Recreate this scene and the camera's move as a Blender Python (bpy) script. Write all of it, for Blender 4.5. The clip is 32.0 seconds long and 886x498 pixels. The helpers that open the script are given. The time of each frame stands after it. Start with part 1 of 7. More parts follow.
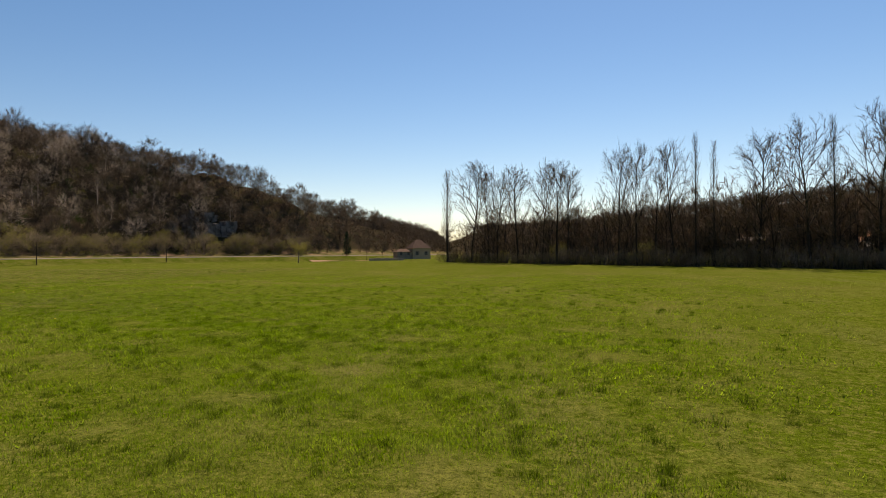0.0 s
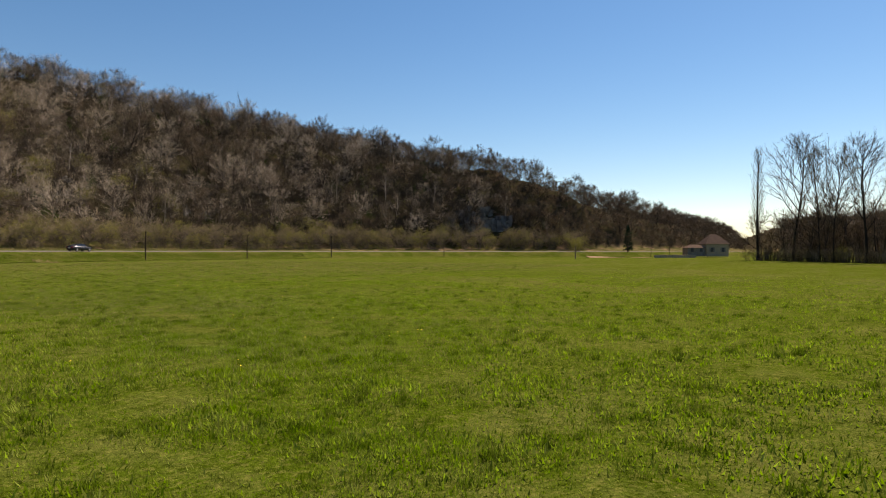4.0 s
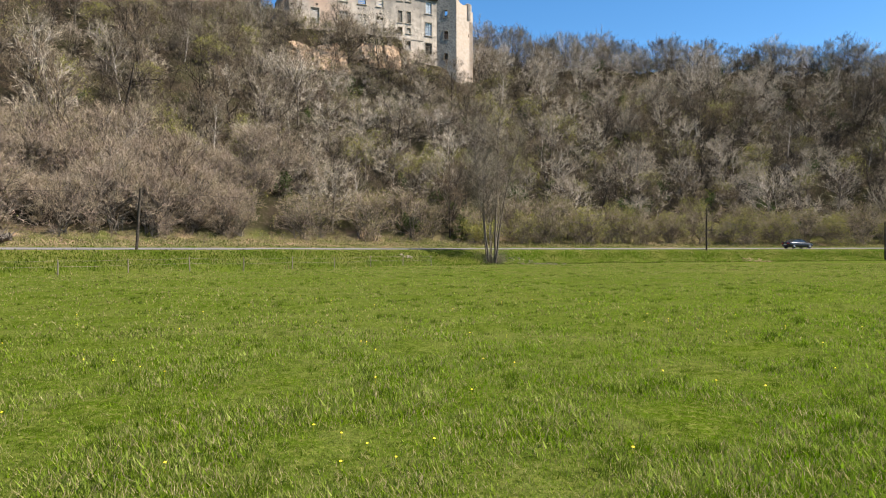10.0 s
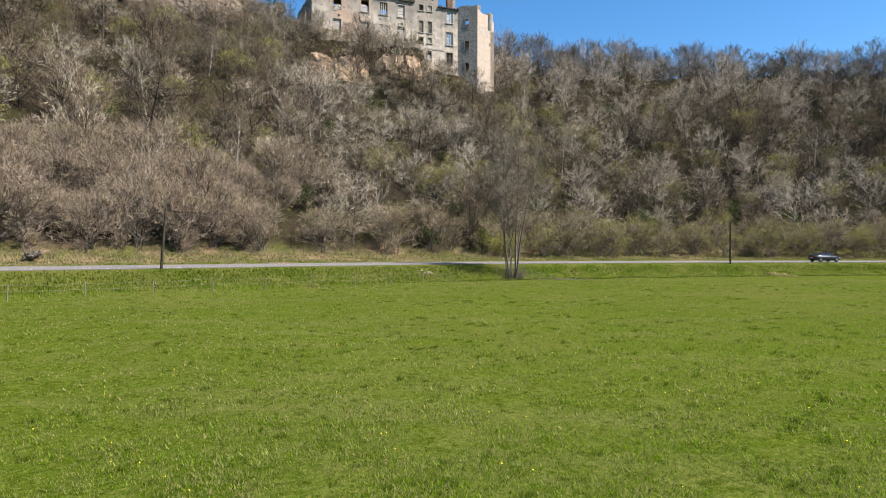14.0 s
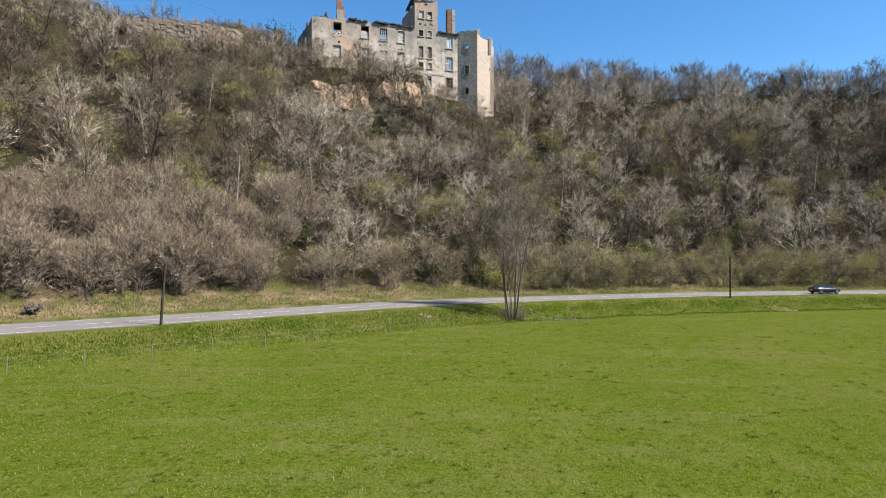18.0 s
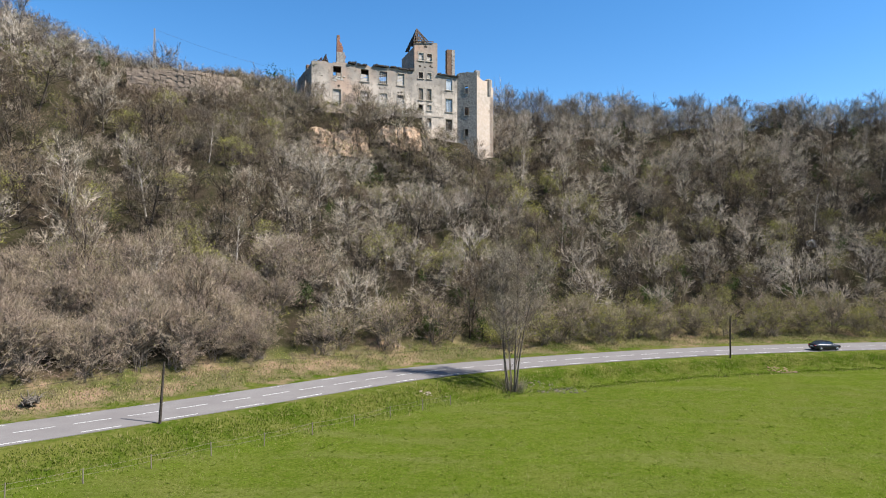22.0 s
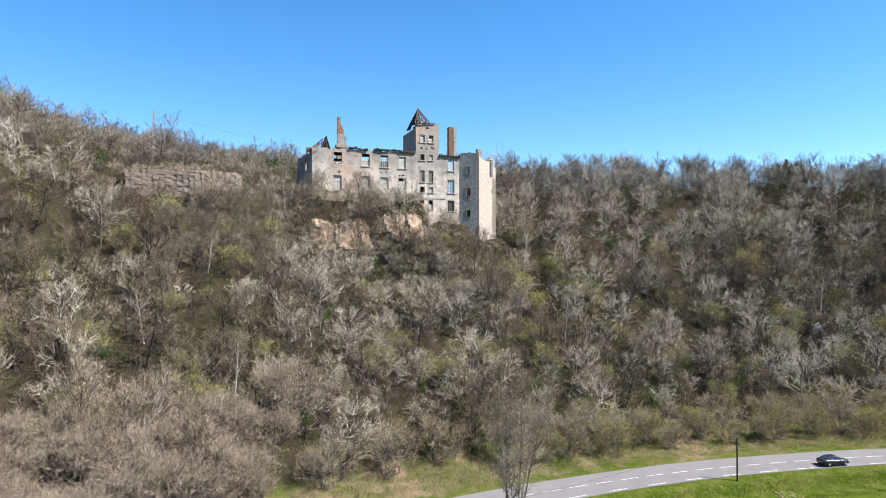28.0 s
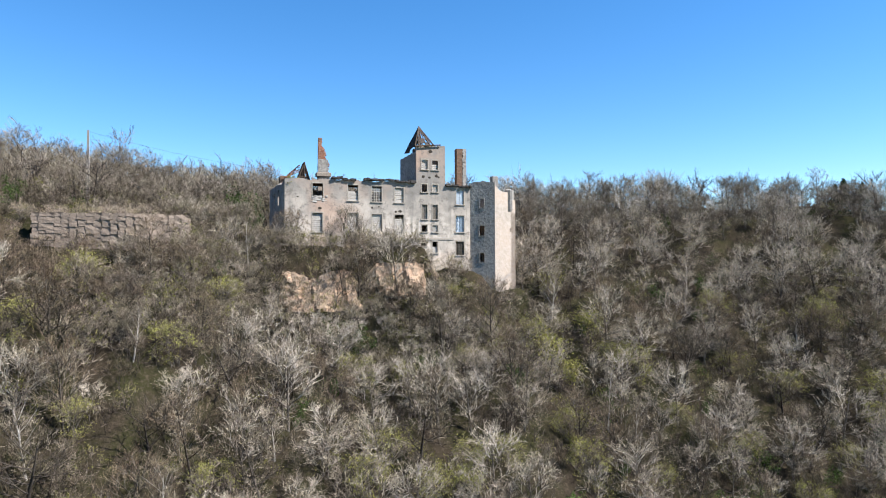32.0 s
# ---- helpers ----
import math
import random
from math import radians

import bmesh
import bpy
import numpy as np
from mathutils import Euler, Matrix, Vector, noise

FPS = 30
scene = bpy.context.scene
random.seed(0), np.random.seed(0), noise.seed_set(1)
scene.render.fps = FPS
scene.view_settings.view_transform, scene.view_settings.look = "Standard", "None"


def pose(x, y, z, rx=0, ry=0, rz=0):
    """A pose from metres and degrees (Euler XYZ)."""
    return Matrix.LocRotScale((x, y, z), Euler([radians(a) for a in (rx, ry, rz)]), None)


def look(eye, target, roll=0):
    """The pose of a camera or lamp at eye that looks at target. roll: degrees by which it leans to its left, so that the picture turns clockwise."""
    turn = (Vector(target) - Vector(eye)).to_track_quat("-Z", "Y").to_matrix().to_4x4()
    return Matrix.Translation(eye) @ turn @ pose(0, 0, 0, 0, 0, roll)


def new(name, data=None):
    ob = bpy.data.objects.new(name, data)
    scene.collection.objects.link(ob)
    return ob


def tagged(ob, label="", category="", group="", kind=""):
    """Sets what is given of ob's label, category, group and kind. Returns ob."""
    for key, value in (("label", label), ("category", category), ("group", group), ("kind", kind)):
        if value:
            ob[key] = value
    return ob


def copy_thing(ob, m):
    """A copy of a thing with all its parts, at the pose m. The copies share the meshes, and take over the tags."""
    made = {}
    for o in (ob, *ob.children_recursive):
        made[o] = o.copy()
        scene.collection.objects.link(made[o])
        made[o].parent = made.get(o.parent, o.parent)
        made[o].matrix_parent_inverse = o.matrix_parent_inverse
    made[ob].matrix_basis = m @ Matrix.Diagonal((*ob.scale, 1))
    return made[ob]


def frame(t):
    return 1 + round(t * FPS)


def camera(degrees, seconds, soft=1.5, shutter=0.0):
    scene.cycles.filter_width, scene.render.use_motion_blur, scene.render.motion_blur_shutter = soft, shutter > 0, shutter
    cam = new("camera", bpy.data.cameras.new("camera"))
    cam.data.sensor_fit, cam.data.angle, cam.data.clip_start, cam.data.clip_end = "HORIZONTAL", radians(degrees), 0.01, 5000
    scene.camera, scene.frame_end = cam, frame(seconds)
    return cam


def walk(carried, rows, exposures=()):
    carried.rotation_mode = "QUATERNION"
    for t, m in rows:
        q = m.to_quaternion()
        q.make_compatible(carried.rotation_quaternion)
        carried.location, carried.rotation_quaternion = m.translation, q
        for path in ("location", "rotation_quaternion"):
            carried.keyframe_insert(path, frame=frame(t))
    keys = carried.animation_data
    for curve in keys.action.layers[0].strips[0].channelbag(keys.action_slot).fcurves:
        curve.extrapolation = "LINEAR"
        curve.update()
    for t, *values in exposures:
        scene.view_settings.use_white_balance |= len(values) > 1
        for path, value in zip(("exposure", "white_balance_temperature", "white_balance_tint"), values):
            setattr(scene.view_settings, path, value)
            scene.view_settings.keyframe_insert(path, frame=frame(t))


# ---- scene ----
cam = camera(68.9, 32.0, soft=1.05)
PATH = [
    (0, (-25.218, -28.796, 2.286), (-23.253, -28.424, 2.301), -0.5),
    (0.5, (-23.274, -28.29, 2.184), (-21.32, -27.864, 2.202), -0.6),
    (1, (-21.323, -27.721, 2.151), (-19.391, -27.204, 2.166), -0.4),
    (1.5, (-19.43, -27.068, 2.105), (-17.527, -26.454, 2.121), -0.5),
    (2, (-17.56, -26.273, 2.047), (-15.693, -25.558, 2.062), -0.2),
    (2.5, (-15.777, -25.403, 1.986), (-13.95, -24.589, 1.998), -0.1),
    (3, (-13.943, -24.427, 1.926), (-12.169, -23.505, 1.939), -0.2),
    (3.5, (-12.125, -23.292, 1.870), (-10.414, -22.256, 1.881), -0.1),
    (5.5, (-4.444, -16.0, 1.900), (-3.071, -14.546, 1.905), 0.1),
    (6, (-2.898, -14.095, 1.900), (-1.664, -12.521, 1.904), 0.0),
    (7, (-0.025, -10.98, 1.928), (0.88, -9.196, 1.927), -0.0),
    (7.5, (0.866, -8.858, 1.881), (1.596, -6.996, 1.879), -0.0),
    (8, (1.449, -6.646, 1.842), (2.003, -4.724, 1.841), -0.0),
    (8.5, (1.831, -4.366, 1.804), (2.202, -2.401, 1.802), -0.1),
    (9, (1.978, -2.213, 1.797), (2.167, -0.222, 1.797), -0.1),
    (9.5, (1.958, -0.873, 1.753), (1.968, 1.127, 1.755), -0.1),
    (10, (1.915, -0.19, 1.722), (1.789, 1.806, 1.726), -0.1),
    (11, (1.887, -0.101, 1.715), (1.728, 1.893, 1.721), -0.1),
    (12, (1.924, -0.299, 2.111), (1.75, 1.693, 2.117), 0.0),
    (13, (1.868, -0.211, 2.673), (1.683, 1.78, 2.680), 0.0),
    (13.5, (1.881, -0.261, 3.018), (1.694, 1.731, 3.026), 0.1),
    (15.5, (2.11, -0.279, 4.282), (1.916, 1.711, 4.297), 0.0),
    (16, (2.115, -0.285, 4.785), (1.921, 1.706, 4.801), -0.0),
    (17, (2.101, -0.309, 5.976), (1.908, 1.681, 5.995), 0.0),
    (18, (2.104, -0.339, 7.874), (1.912, 1.652, 7.894), -0.0),
    (19, (2.097, -0.372, 9.768), (1.905, 1.619, 9.791), 0.0),
    (20, (2.096, -0.344, 11.768), (1.905, 1.646, 11.791), 0.0),
    (21, (2.087, -0.318, 13.857), (1.896, 1.673, 13.883), 0.0),
    (22, (2.102, -0.348, 16.078), (1.911, 1.643, 16.108), 0.0),
    (23, (2.133, -0.385, 18.605), (1.942, 1.605, 18.635), 0.0),
    (24, (2.224, -0.395, 21.567), (2.031, 1.595, 21.598), 0.0),
    (25, (2.315, -0.297, 24.547), (2.119, 1.693, 24.580), -0.0),
    (25.5, (2.419, -0.354, 26.220), (2.222, 1.636, 26.252), -0.0),
    (27.5, (2.558, -0.282, 32.281), (2.356, 1.707, 32.314), -0.2),
    (28, (2.074, 0.753, 33.520), (1.876, 2.743, 33.551), -0.1),
    (29, (1.475, 4.708, 35.475), (1.277, 6.698, 35.511), -0.1),
    (30, (0.459, 10.972, 37.909), (0.263, 12.963, 37.944), -0.1),
    (31, (-0.887, 18.74, 39.957), (-1.079, 20.73, 39.998), -0.3),
    (32, (-2.045, 27.34, 42.931), (-2.238, 29.33, 42.962), -0.2),
]
EXPOSURE = [(0, 1.0, 8700, 23), (3, 1.05, 8500, 21), (6, 1.17, 7300, 14), (8, 1.5, 7000, 11), (10, 1.64, 6800, 10), (19, 1.54, 6500, 10), (24, 1.6, 6200, 10), (28, 1.74, 6100, 10), (30, 1.66, 6050, 10), (32, 1.63, 6050, 10)]
walk(cam, [(t, look(eye, target, roll)) for t, eye, target, roll in PATH], EXPOSURE)

# ---- sky, sun ----
SUN_AZ, SUN_EL = radians(98.0), radians(50.0)          # clockwise from +y, and above the horizon
world = bpy.data.worlds.new("sky")
scene.world = world
world.use_nodes = True
wn, wl = world.node_tree.nodes, world.node_tree.links
sky = wn.new("ShaderNodeTexSky")
sky.sky_type, sky.sun_disc = "NISHITA", False
sky.sun_elevation, sky.sun_rotation = SUN_EL, SUN_AZ
sky.air_density, sky.dust_density, sky.ozone_density = 1.0, 0.12, 3.5
sky.altitude = 400.0
wn["Background"].inputs["Strength"].default_value = 0.066
deep = wn.new("ShaderNodeHueSaturation")
deep.inputs["Hue"].default_value, deep.inputs["Saturation"].default_value = 0.499, 1.26
wl.new(sky.outputs[0], deep.inputs["Color"])
wl.new(deep.outputs[0], wn["Background"].inputs["Color"])
sun_data = bpy.data.lights.new("sun", "SUN")
sun_data.energy, sun_data.angle, sun_data.color = 4.8, radians(0.53), (1.0, 0.955, 0.88)
sun = new("sun", sun_data)
sun_way = Vector((math.sin(SUN_AZ) * math.cos(SUN_EL), math.cos(SUN_AZ) * math.cos(SUN_EL), math.sin(SUN_EL)))
sun.matrix_basis = look(sun_way * 300, (0, 0, 0))

# ---- materials ----
def material(name, colours, scales=(0.4, 6.0), rough=0.9, bump=0.3, metal=0.0, island=0.0, spec=0.0, through_light=0.0, dist=0.05, contrast=(0.35, 0.65), through_tint=(1, 1, 1)):
    """A procedural surface: three colours mixed by noise at two scales, with fine relief."""
    m = bpy.data.materials.new(name)
    m.use_nodes = True
    n, l = m.node_tree.nodes, m.node_tree.links
    b = n["Principled BSDF"]
    geo = n.new("ShaderNodeNewGeometry")
    co = n.new("ShaderNodeTexCoord")
    mixes = []
    for k, s in enumerate(scales):
        t = n.new("ShaderNodeTexNoise")
        t.inputs["Scale"].default_value, t.inputs["Detail"].default_value = s, 5.0 if k == 0 else 7.0
        t.inputs["Roughness"].default_value = 0.62
        l.new(geo.outputs["Position"], t.inputs["Vector"])
        mixes.append(t)
    ramp = n.new("ShaderNodeValToRGB")
    ramp.color_ramp.elements[0].position, ramp.color_ramp.elements[1].position = contrast
    l.new(mixes[0].outputs["Fac"], ramp.inputs["Fac"])
    first = n.new("ShaderNodeMix")
    first.data_type = "RGBA"
    first.inputs[6].default_value, first.inputs[7].default_value = (*colours[0], 1), (*colours[1], 1)
    l.new(ramp.outputs["Color"], first.inputs[0])
    ramp2 = n.new("ShaderNodeValToRGB")
    ramp2.color_ramp.elements[0].position, ramp2.color_ramp.elements[1].position = 0.42, 0.72
    l.new(mixes[1].outputs["Fac"], ramp2.inputs["Fac"])
    second = n.new("ShaderNodeMix")
    second.data_type = "RGBA"
    second.inputs[7].default_value = (*colours[2], 1)
    l.new(first.outputs[2], second.inputs[6])
    l.new(ramp2.outputs["Color"], second.inputs[0])
    out = second.outputs[2]
    if island:
        hue = n.new("ShaderNodeHueSaturation")
        rng = n.new("ShaderNodeMapRange")
        rng.inputs["To Min"].default_value, rng.inputs["To Max"].default_value = 1 - island, 1 + island
        l.new(geo.outputs["Random Per Island"], rng.inputs["Value"])
        l.new(rng.outputs[0], hue.inputs["Value"])
        l.new(out, hue.inputs["Color"])
        out = hue.outputs[0]
    l.new(out, b.inputs["Base Color"])
    b.inputs["Roughness"].default_value, b.inputs["Metallic"].default_value = rough, metal
    b.inputs["Specular IOR Level"].default_value = spec
    if bump:
        bp = n.new("ShaderNodeBump")
        bp.inputs["Strength"].default_value, bp.inputs["Distance"].default_value = bump, dist
        l.new(mixes[1].outputs["Fac"], bp.inputs["Height"])
        l.new(bp.outputs[0], b.inputs["Normal"])
    if through_light:
        tr = n.new("ShaderNodeBsdfTranslucent")
        mx = n.new("ShaderNodeMixShader")
        mx.inputs[0].default_value = through_light
        tint = n.new("ShaderNodeMix")
        tint.data_type, tint.blend_type = "RGBA", "MULTIPLY"
        tint.inputs[0].default_value, tint.inputs[7].default_value = 1.0, (*through_tint, 1)
        l.new(out, tint.inputs[6])
        l.new(tint.outputs[2], tr.inputs["Color"])
        l.new(b.outputs[0], mx.inputs[1])
        l.new(tr.outputs[0], mx.inputs[2])
        l.new(mx.outputs[0], n["Material Output"].inputs["Surface"])
    return m


def plain(name, colour, rough=0.6, metal=0.0, spec=0.4):
    return material(name, (colour, tuple(c * 0.82 for c in colour), tuple(min(1, c * 1.12) for c in colour)), (3.0, 40.0), rough, 0.12, metal, spec=spec, dist=0.01)


GRASS_BLADE = material("grass_blade", ((0.082, 0.128, 0.006), (0.122, 0.165, 0.012), (0.22, 0.24, 0.07)), (0.25, 2.0), 0.55, 0, island=0.5, through_light=0.5, through_tint=(0.85, 1.15, 0.3))
GRASS_TUFT = material("grass_tuft", ((0.036, 0.062, 0.004), (0.055, 0.083, 0.007), (0.09, 0.105, 0.02)), (0.5, 5.0), 0.5, 0, island=0.3, through_light=0.4, through_tint=(0.85, 1.1, 0.45))
DRY_BLADE = material("dry_blade", ((0.19, 0.16, 0.07), (0.14, 0.13, 0.05), (0.26, 0.22, 0.12)), (0.5, 5.0), 0.7, 0, island=0.3, through_light=0.25)
BARK = material("bark", ((0.06, 0.047, 0.038), (0.105, 0.087, 0.07), (0.18, 0.16, 0.135)), (0.3, 9.0), 0.95, 0.5)
BARK_DARK = material("bark_dark", ((0.024, 0.019, 0.015), (0.042, 0.034, 0.028), (0.08, 0.068, 0.056)), (0.3, 9.0), 0.95, 0.5)
BARK_PALE = material("lichened_bark", ((0.24, 0.2, 0.165), (0.37, 0.325, 0.28), (0.48, 0.44, 0.39)), (0.3, 3.0), 0.95, 0.3)
TWIG = material("twig", ((0.098, 0.075, 0.058), (0.265, 0.215, 0.172), (0.21, 0.18, 0.115)), (0.17, 0.55), 0.9, 0, island=0.35, contrast=(0.4, 0.6))
TWIG_DARK = material("twig_dark", ((0.042, 0.032, 0.025), (0.105, 0.08, 0.062), (0.092, 0.077, 0.044)), (0.2, 0.7), 0.9, 0, island=0.35, contrast=(0.4, 0.6))
TWIG_WARM = material("twig_warm", ((0.09, 0.062, 0.044), (0.2, 0.15, 0.11), (0.155, 0.125, 0.072)), (0.2, 0.7), 0.9, 0, island=0.35, contrast=(0.4, 0.6))
TWIG_PALE = material("twig_pale", ((0.26, 0.21, 0.165), (0.43, 0.365, 0.3), (0.36, 0.31, 0.22)), (0.17, 0.55), 0.9, 0, island=0.45, contrast=(0.4, 0.6))
TWIG_PINK = material("twig_pink", ((0.215, 0.16, 0.125), (0.31, 0.242, 0.195), (0.27, 0.225, 0.14)), (0.15, 0.6), 0.9, 0, island=0.3)
LEAF_OLIVE = material("leaf_olive", ((0.12, 0.12, 0.03), (0.18, 0.17, 0.045), (0.21, 0.18, 0.07)), (0.15, 1.0), 0.7, 0, island=0.3, through_light=0.3)
LEAF_BUD = material("leaf_bud", ((0.2, 0.195, 0.045), (0.28, 0.265, 0.065), (0.26, 0.235, 0.085)), (0.15, 1.0), 0.7, 0, island=0.3, through_light=0.3)
LEAF_DARK = material("leaf_dark", ((0.025, 0.045, 0.012), (0.045, 0.075, 0.018), (0.07, 0.09, 0.03)), (0.2, 1.5), 0.45, 0, island=0.35, through_light=0.15)
NEEDLE = material("needle", ((0.02, 0.04, 0.02), (0.03, 0.055, 0.025), (0.05, 0.07, 0.035)), (0.4, 2.0), 0.7, 0, island=0.3)
ROCK = material("rock", ((0.24, 0.19, 0.14), (0.15, 0.13, 0.1), (0.31, 0.27, 0.215)), (0.25, 2.2), 0.95, 0.9, dist=0.25)
ROCK_OCHRE = material("rock_ochre", ((0.3, 0.195, 0.13), (0.34, 0.245, 0.17), (0.13, 0.105, 0.08)), (0.35, 1.4), 0.95, 1.0, dist=0.3)
ROCK_GREY = material("rock_grey", ((0.11, 0.11, 0.11), (0.07, 0.065, 0.058), (0.18, 0.18, 0.18)), (0.2, 0.5), 0.95, 0.9, dist=0.4)
STONE = material("stone", ((0.24, 0.195, 0.15), (0.155, 0.13, 0.105), (0.31, 0.26, 0.21)), (0.5, 4.0), 0.95, 0.7, dist=0.08)
WALL_STONE = material("wall_stone", ((0.2, 0.152, 0.118), (0.135, 0.106, 0.085), (0.24, 0.19, 0.15)), (0.5, 4.0), 0.95, 0.7, dist=0.08)
ASPHALT = material("asphalt", ((0.128, 0.117, 0.114), (0.152, 0.141, 0.136), (0.11, 0.1, 0.098)), (0.35, 25.0), 0.9, 0.25, dist=0.01)
ROAD_PAINT = plain("road_paint", (0.45, 0.45, 0.43), 0.7)
SOIL = material("soil", ((0.22, 0.14, 0.09), (0.16, 0.11, 0.07), (0.28, 0.2, 0.14)), (0.6, 5.0), 0.95, 0.6)
WOOD_GREY = plain("wood_grey", (0.14, 0.115, 0.09), 0.9)
BRICK = material("brick_red", ((0.24, 0.085, 0.05), (0.13, 0.075, 0.055), (0.3, 0.2, 0.15)), (0.9, 4.0), 0.9, 0.6)
BRICK_BROWN = material("brick_brown", ((0.15, 0.085, 0.055), (0.11, 0.075, 0.055), (0.2, 0.14, 0.1)), (0.9, 5.0), 0.9, 0.6)
ROOF_DARK = material("roof_dark", ((0.035, 0.033, 0.034), (0.055, 0.05, 0.048), (0.09, 0.075, 0.065)), (1.2, 8.0), 0.9, 0.5)
TIMBER = material("old_timber", ((0.07, 0.05, 0.038), (0.11, 0.08, 0.06), (0.05, 0.038, 0.03)), (1.5, 9.0), 0.9, 0.5)
BOARD_PALE = material("pale_board", ((0.42, 0.37, 0.32), (0.3, 0.265, 0.23), (0.5, 0.46, 0.41)), (1.2, 7.0), 0.8, 0.3)
SHUTTER_BLUE = material("blue_shutter", ((0.45, 0.5, 0.56), (0.52, 0.56, 0.6), (0.38, 0.42, 0.48)), (1.2, 7.0), 0.7, 0.2)
SHUTTER_GREY = material("grey_shutter", ((0.2, 0.17, 0.14), (0.27, 0.24, 0.2), (0.15, 0.12, 0.1)), (1.2, 7.0), 0.8, 0.3)
CUT_STONE = material("cut_stone", ((0.3, 0.26, 0.215), (0.24, 0.205, 0.17), (0.36, 0.315, 0.265)), (0.7, 5.0), 0.9, 0.4)


def render_plaster():
    """Old lime render: pale areas, grey weathering, streaks below openings, worn patches of rubble stone."""
    m = material("lime_render", ((0.5, 0.42, 0.345), (0.31, 0.27, 0.23), (0.54, 0.465, 0.39)), (0.16, 1.1), 0.95, 0.7, dist=0.08, contrast=(0.4, 0.64))
    n, l = m.node_tree.nodes, m.node_tree.links
    b = n["Principled BSDF"]
    base = b.inputs["Base Color"].links[0].from_socket
    geo = n["Geometry"]
    mp = n.new("ShaderNodeMapping")
    mp.inputs["Scale"].default_value = (1.3, 1.3, 0.12)
    l.new(geo.outputs["Position"], mp.inputs["Vector"])
    st = n.new("ShaderNodeTexNoise")
    st.inputs["Scale"].default_value, st.inputs["Detail"].default_value = 0.9, 6.0
    l.new(mp.outputs[0], st.inputs["Vector"])
    rs = n.new("ShaderNodeValToRGB")
    rs.color_ramp.elements[0].position, rs.color_ramp.elements[1].position = 0.5, 0.74
    l.new(st.outputs["Fac"], rs.inputs["Fac"])
    mx = n.new("ShaderNodeMix")
    mx.data_type = "RGBA"
    mx.inputs[7].default_value = (0.2, 0.178, 0.152, 1)
    sc = n.new("ShaderNodeMath")
    sc.operation = "MULTIPLY"
    sc.inputs[1].default_value = 0.75
    l.new(rs.outputs["Color"], sc.inputs[0])
    l.new(sc.outputs[0], mx.inputs[0])
    l.new(base, mx.inputs[6])
    # grey lichen weathering towards the wall heads, and ochre-pink bare patches
    sep = n.new("ShaderNodeSeparateXYZ")
    l.new(geo.outputs["Position"], sep.inputs[0])
    patch_noise = n.new("ShaderNodeTexNoise")
    patch_noise.inputs["Scale"].default_value, patch_noise.inputs["Detail"].default_value = 0.35, 7.0
    l.new(geo.outputs["Position"], patch_noise.inputs["Vector"])
    head = n.new("ShaderNodeMath")
    head.operation = "MULTIPLY_ADD"
    head.inputs[1].default_value = 9.0
    l.new(patch_noise.outputs["Fac"], head.inputs[0])
    l.new(sep.outputs[2], head.inputs[2])
    up = n.new("ShaderNodeMapRange")
    up.inputs["From Min"].default_value, up.inputs["From Max"].default_value, up.inputs["To Max"].default_value = 53.0, 59.0, 0.8
    l.new(head.outputs[0], up.inputs["Value"])
    grey = n.new("ShaderNodeMix")
    grey.data_type = "RGBA"
    grey.inputs[7].default_value = (0.18, 0.164, 0.147, 1)
    l.new(up.outputs[0], grey.inputs[0])
    l.new(mx.outputs[2], grey.inputs[6])
    bare = n.new("ShaderNodeTexNoise")
    bare.inputs["Scale"].default_value, bare.inputs["Detail"].default_value = 0.11, 6.0
    l.new(geo.outputs["Position"], bare.inputs["Vector"])
    rb = n.new("ShaderNodeMapRange")
    rb.inputs["From Min"].default_value, rb.inputs["From Max"].default_value, rb.inputs["To Max"].default_value = 0.52, 0.66, 0.55
    l.new(bare.outputs["Fac"], rb.inputs["Value"])
    ochre = n.new("ShaderNodeMix")
    ochre.data_type = "RGBA"
    ochre.inputs[7].default_value = (0.42, 0.27, 0.19, 1)
    l.new(rb.outputs[0], ochre.inputs[0])
    l.new(grey.outputs[2], ochre.inputs[6])
    blot = n.new("ShaderNodeTexNoise")
    blot.inputs["Scale"].default_value, blot.inputs["Detail"].default_value, blot.inputs["Roughness"].default_value = 0.9, 10.0, 0.72
    l.new(geo.outputs["Position"], blot.inputs["Vector"])
    rq = n.new("ShaderNodeMapRange")
    rq.inputs["From Min"].default_value, rq.inputs["From Max"].default_value, rq.inputs["To Max"].default_value = 0.52, 0.62, 0.75
    l.new(blot.outputs["Fac"], rq.inputs["Value"])
    worn = n.new("ShaderNodeMix")
    worn.data_type = "RGBA"
    worn.inputs[7].default_value = (0.15, 0.13, 0.11, 1)
    l.new(rq.outputs[0], worn.inputs[0])
    l.new(ochre.outputs[2], worn.inputs[6])
    l.new(worn.outputs[2], b.inputs["Base Color"])
    return m


PLASTER = render_plaster()
PLASTER_PINK = material("pink_render", ((0.53, 0.41, 0.32), (0.44, 0.36, 0.29), (0.57, 0.47, 0.39)), (0.3, 1.8), 0.95, 0.6, dist=0.06)
# Grey for rubble and stone; on tower faces its darkness stands for shade.
GREY_RUBBLE_SHADE = material("grey_rubble_shade_render", ((0.25, 0.225, 0.2), (0.34, 0.31, 0.275), (0.13, 0.118, 0.105)), (0.3, 2.6), 0.95, 0.9, dist=0.12)


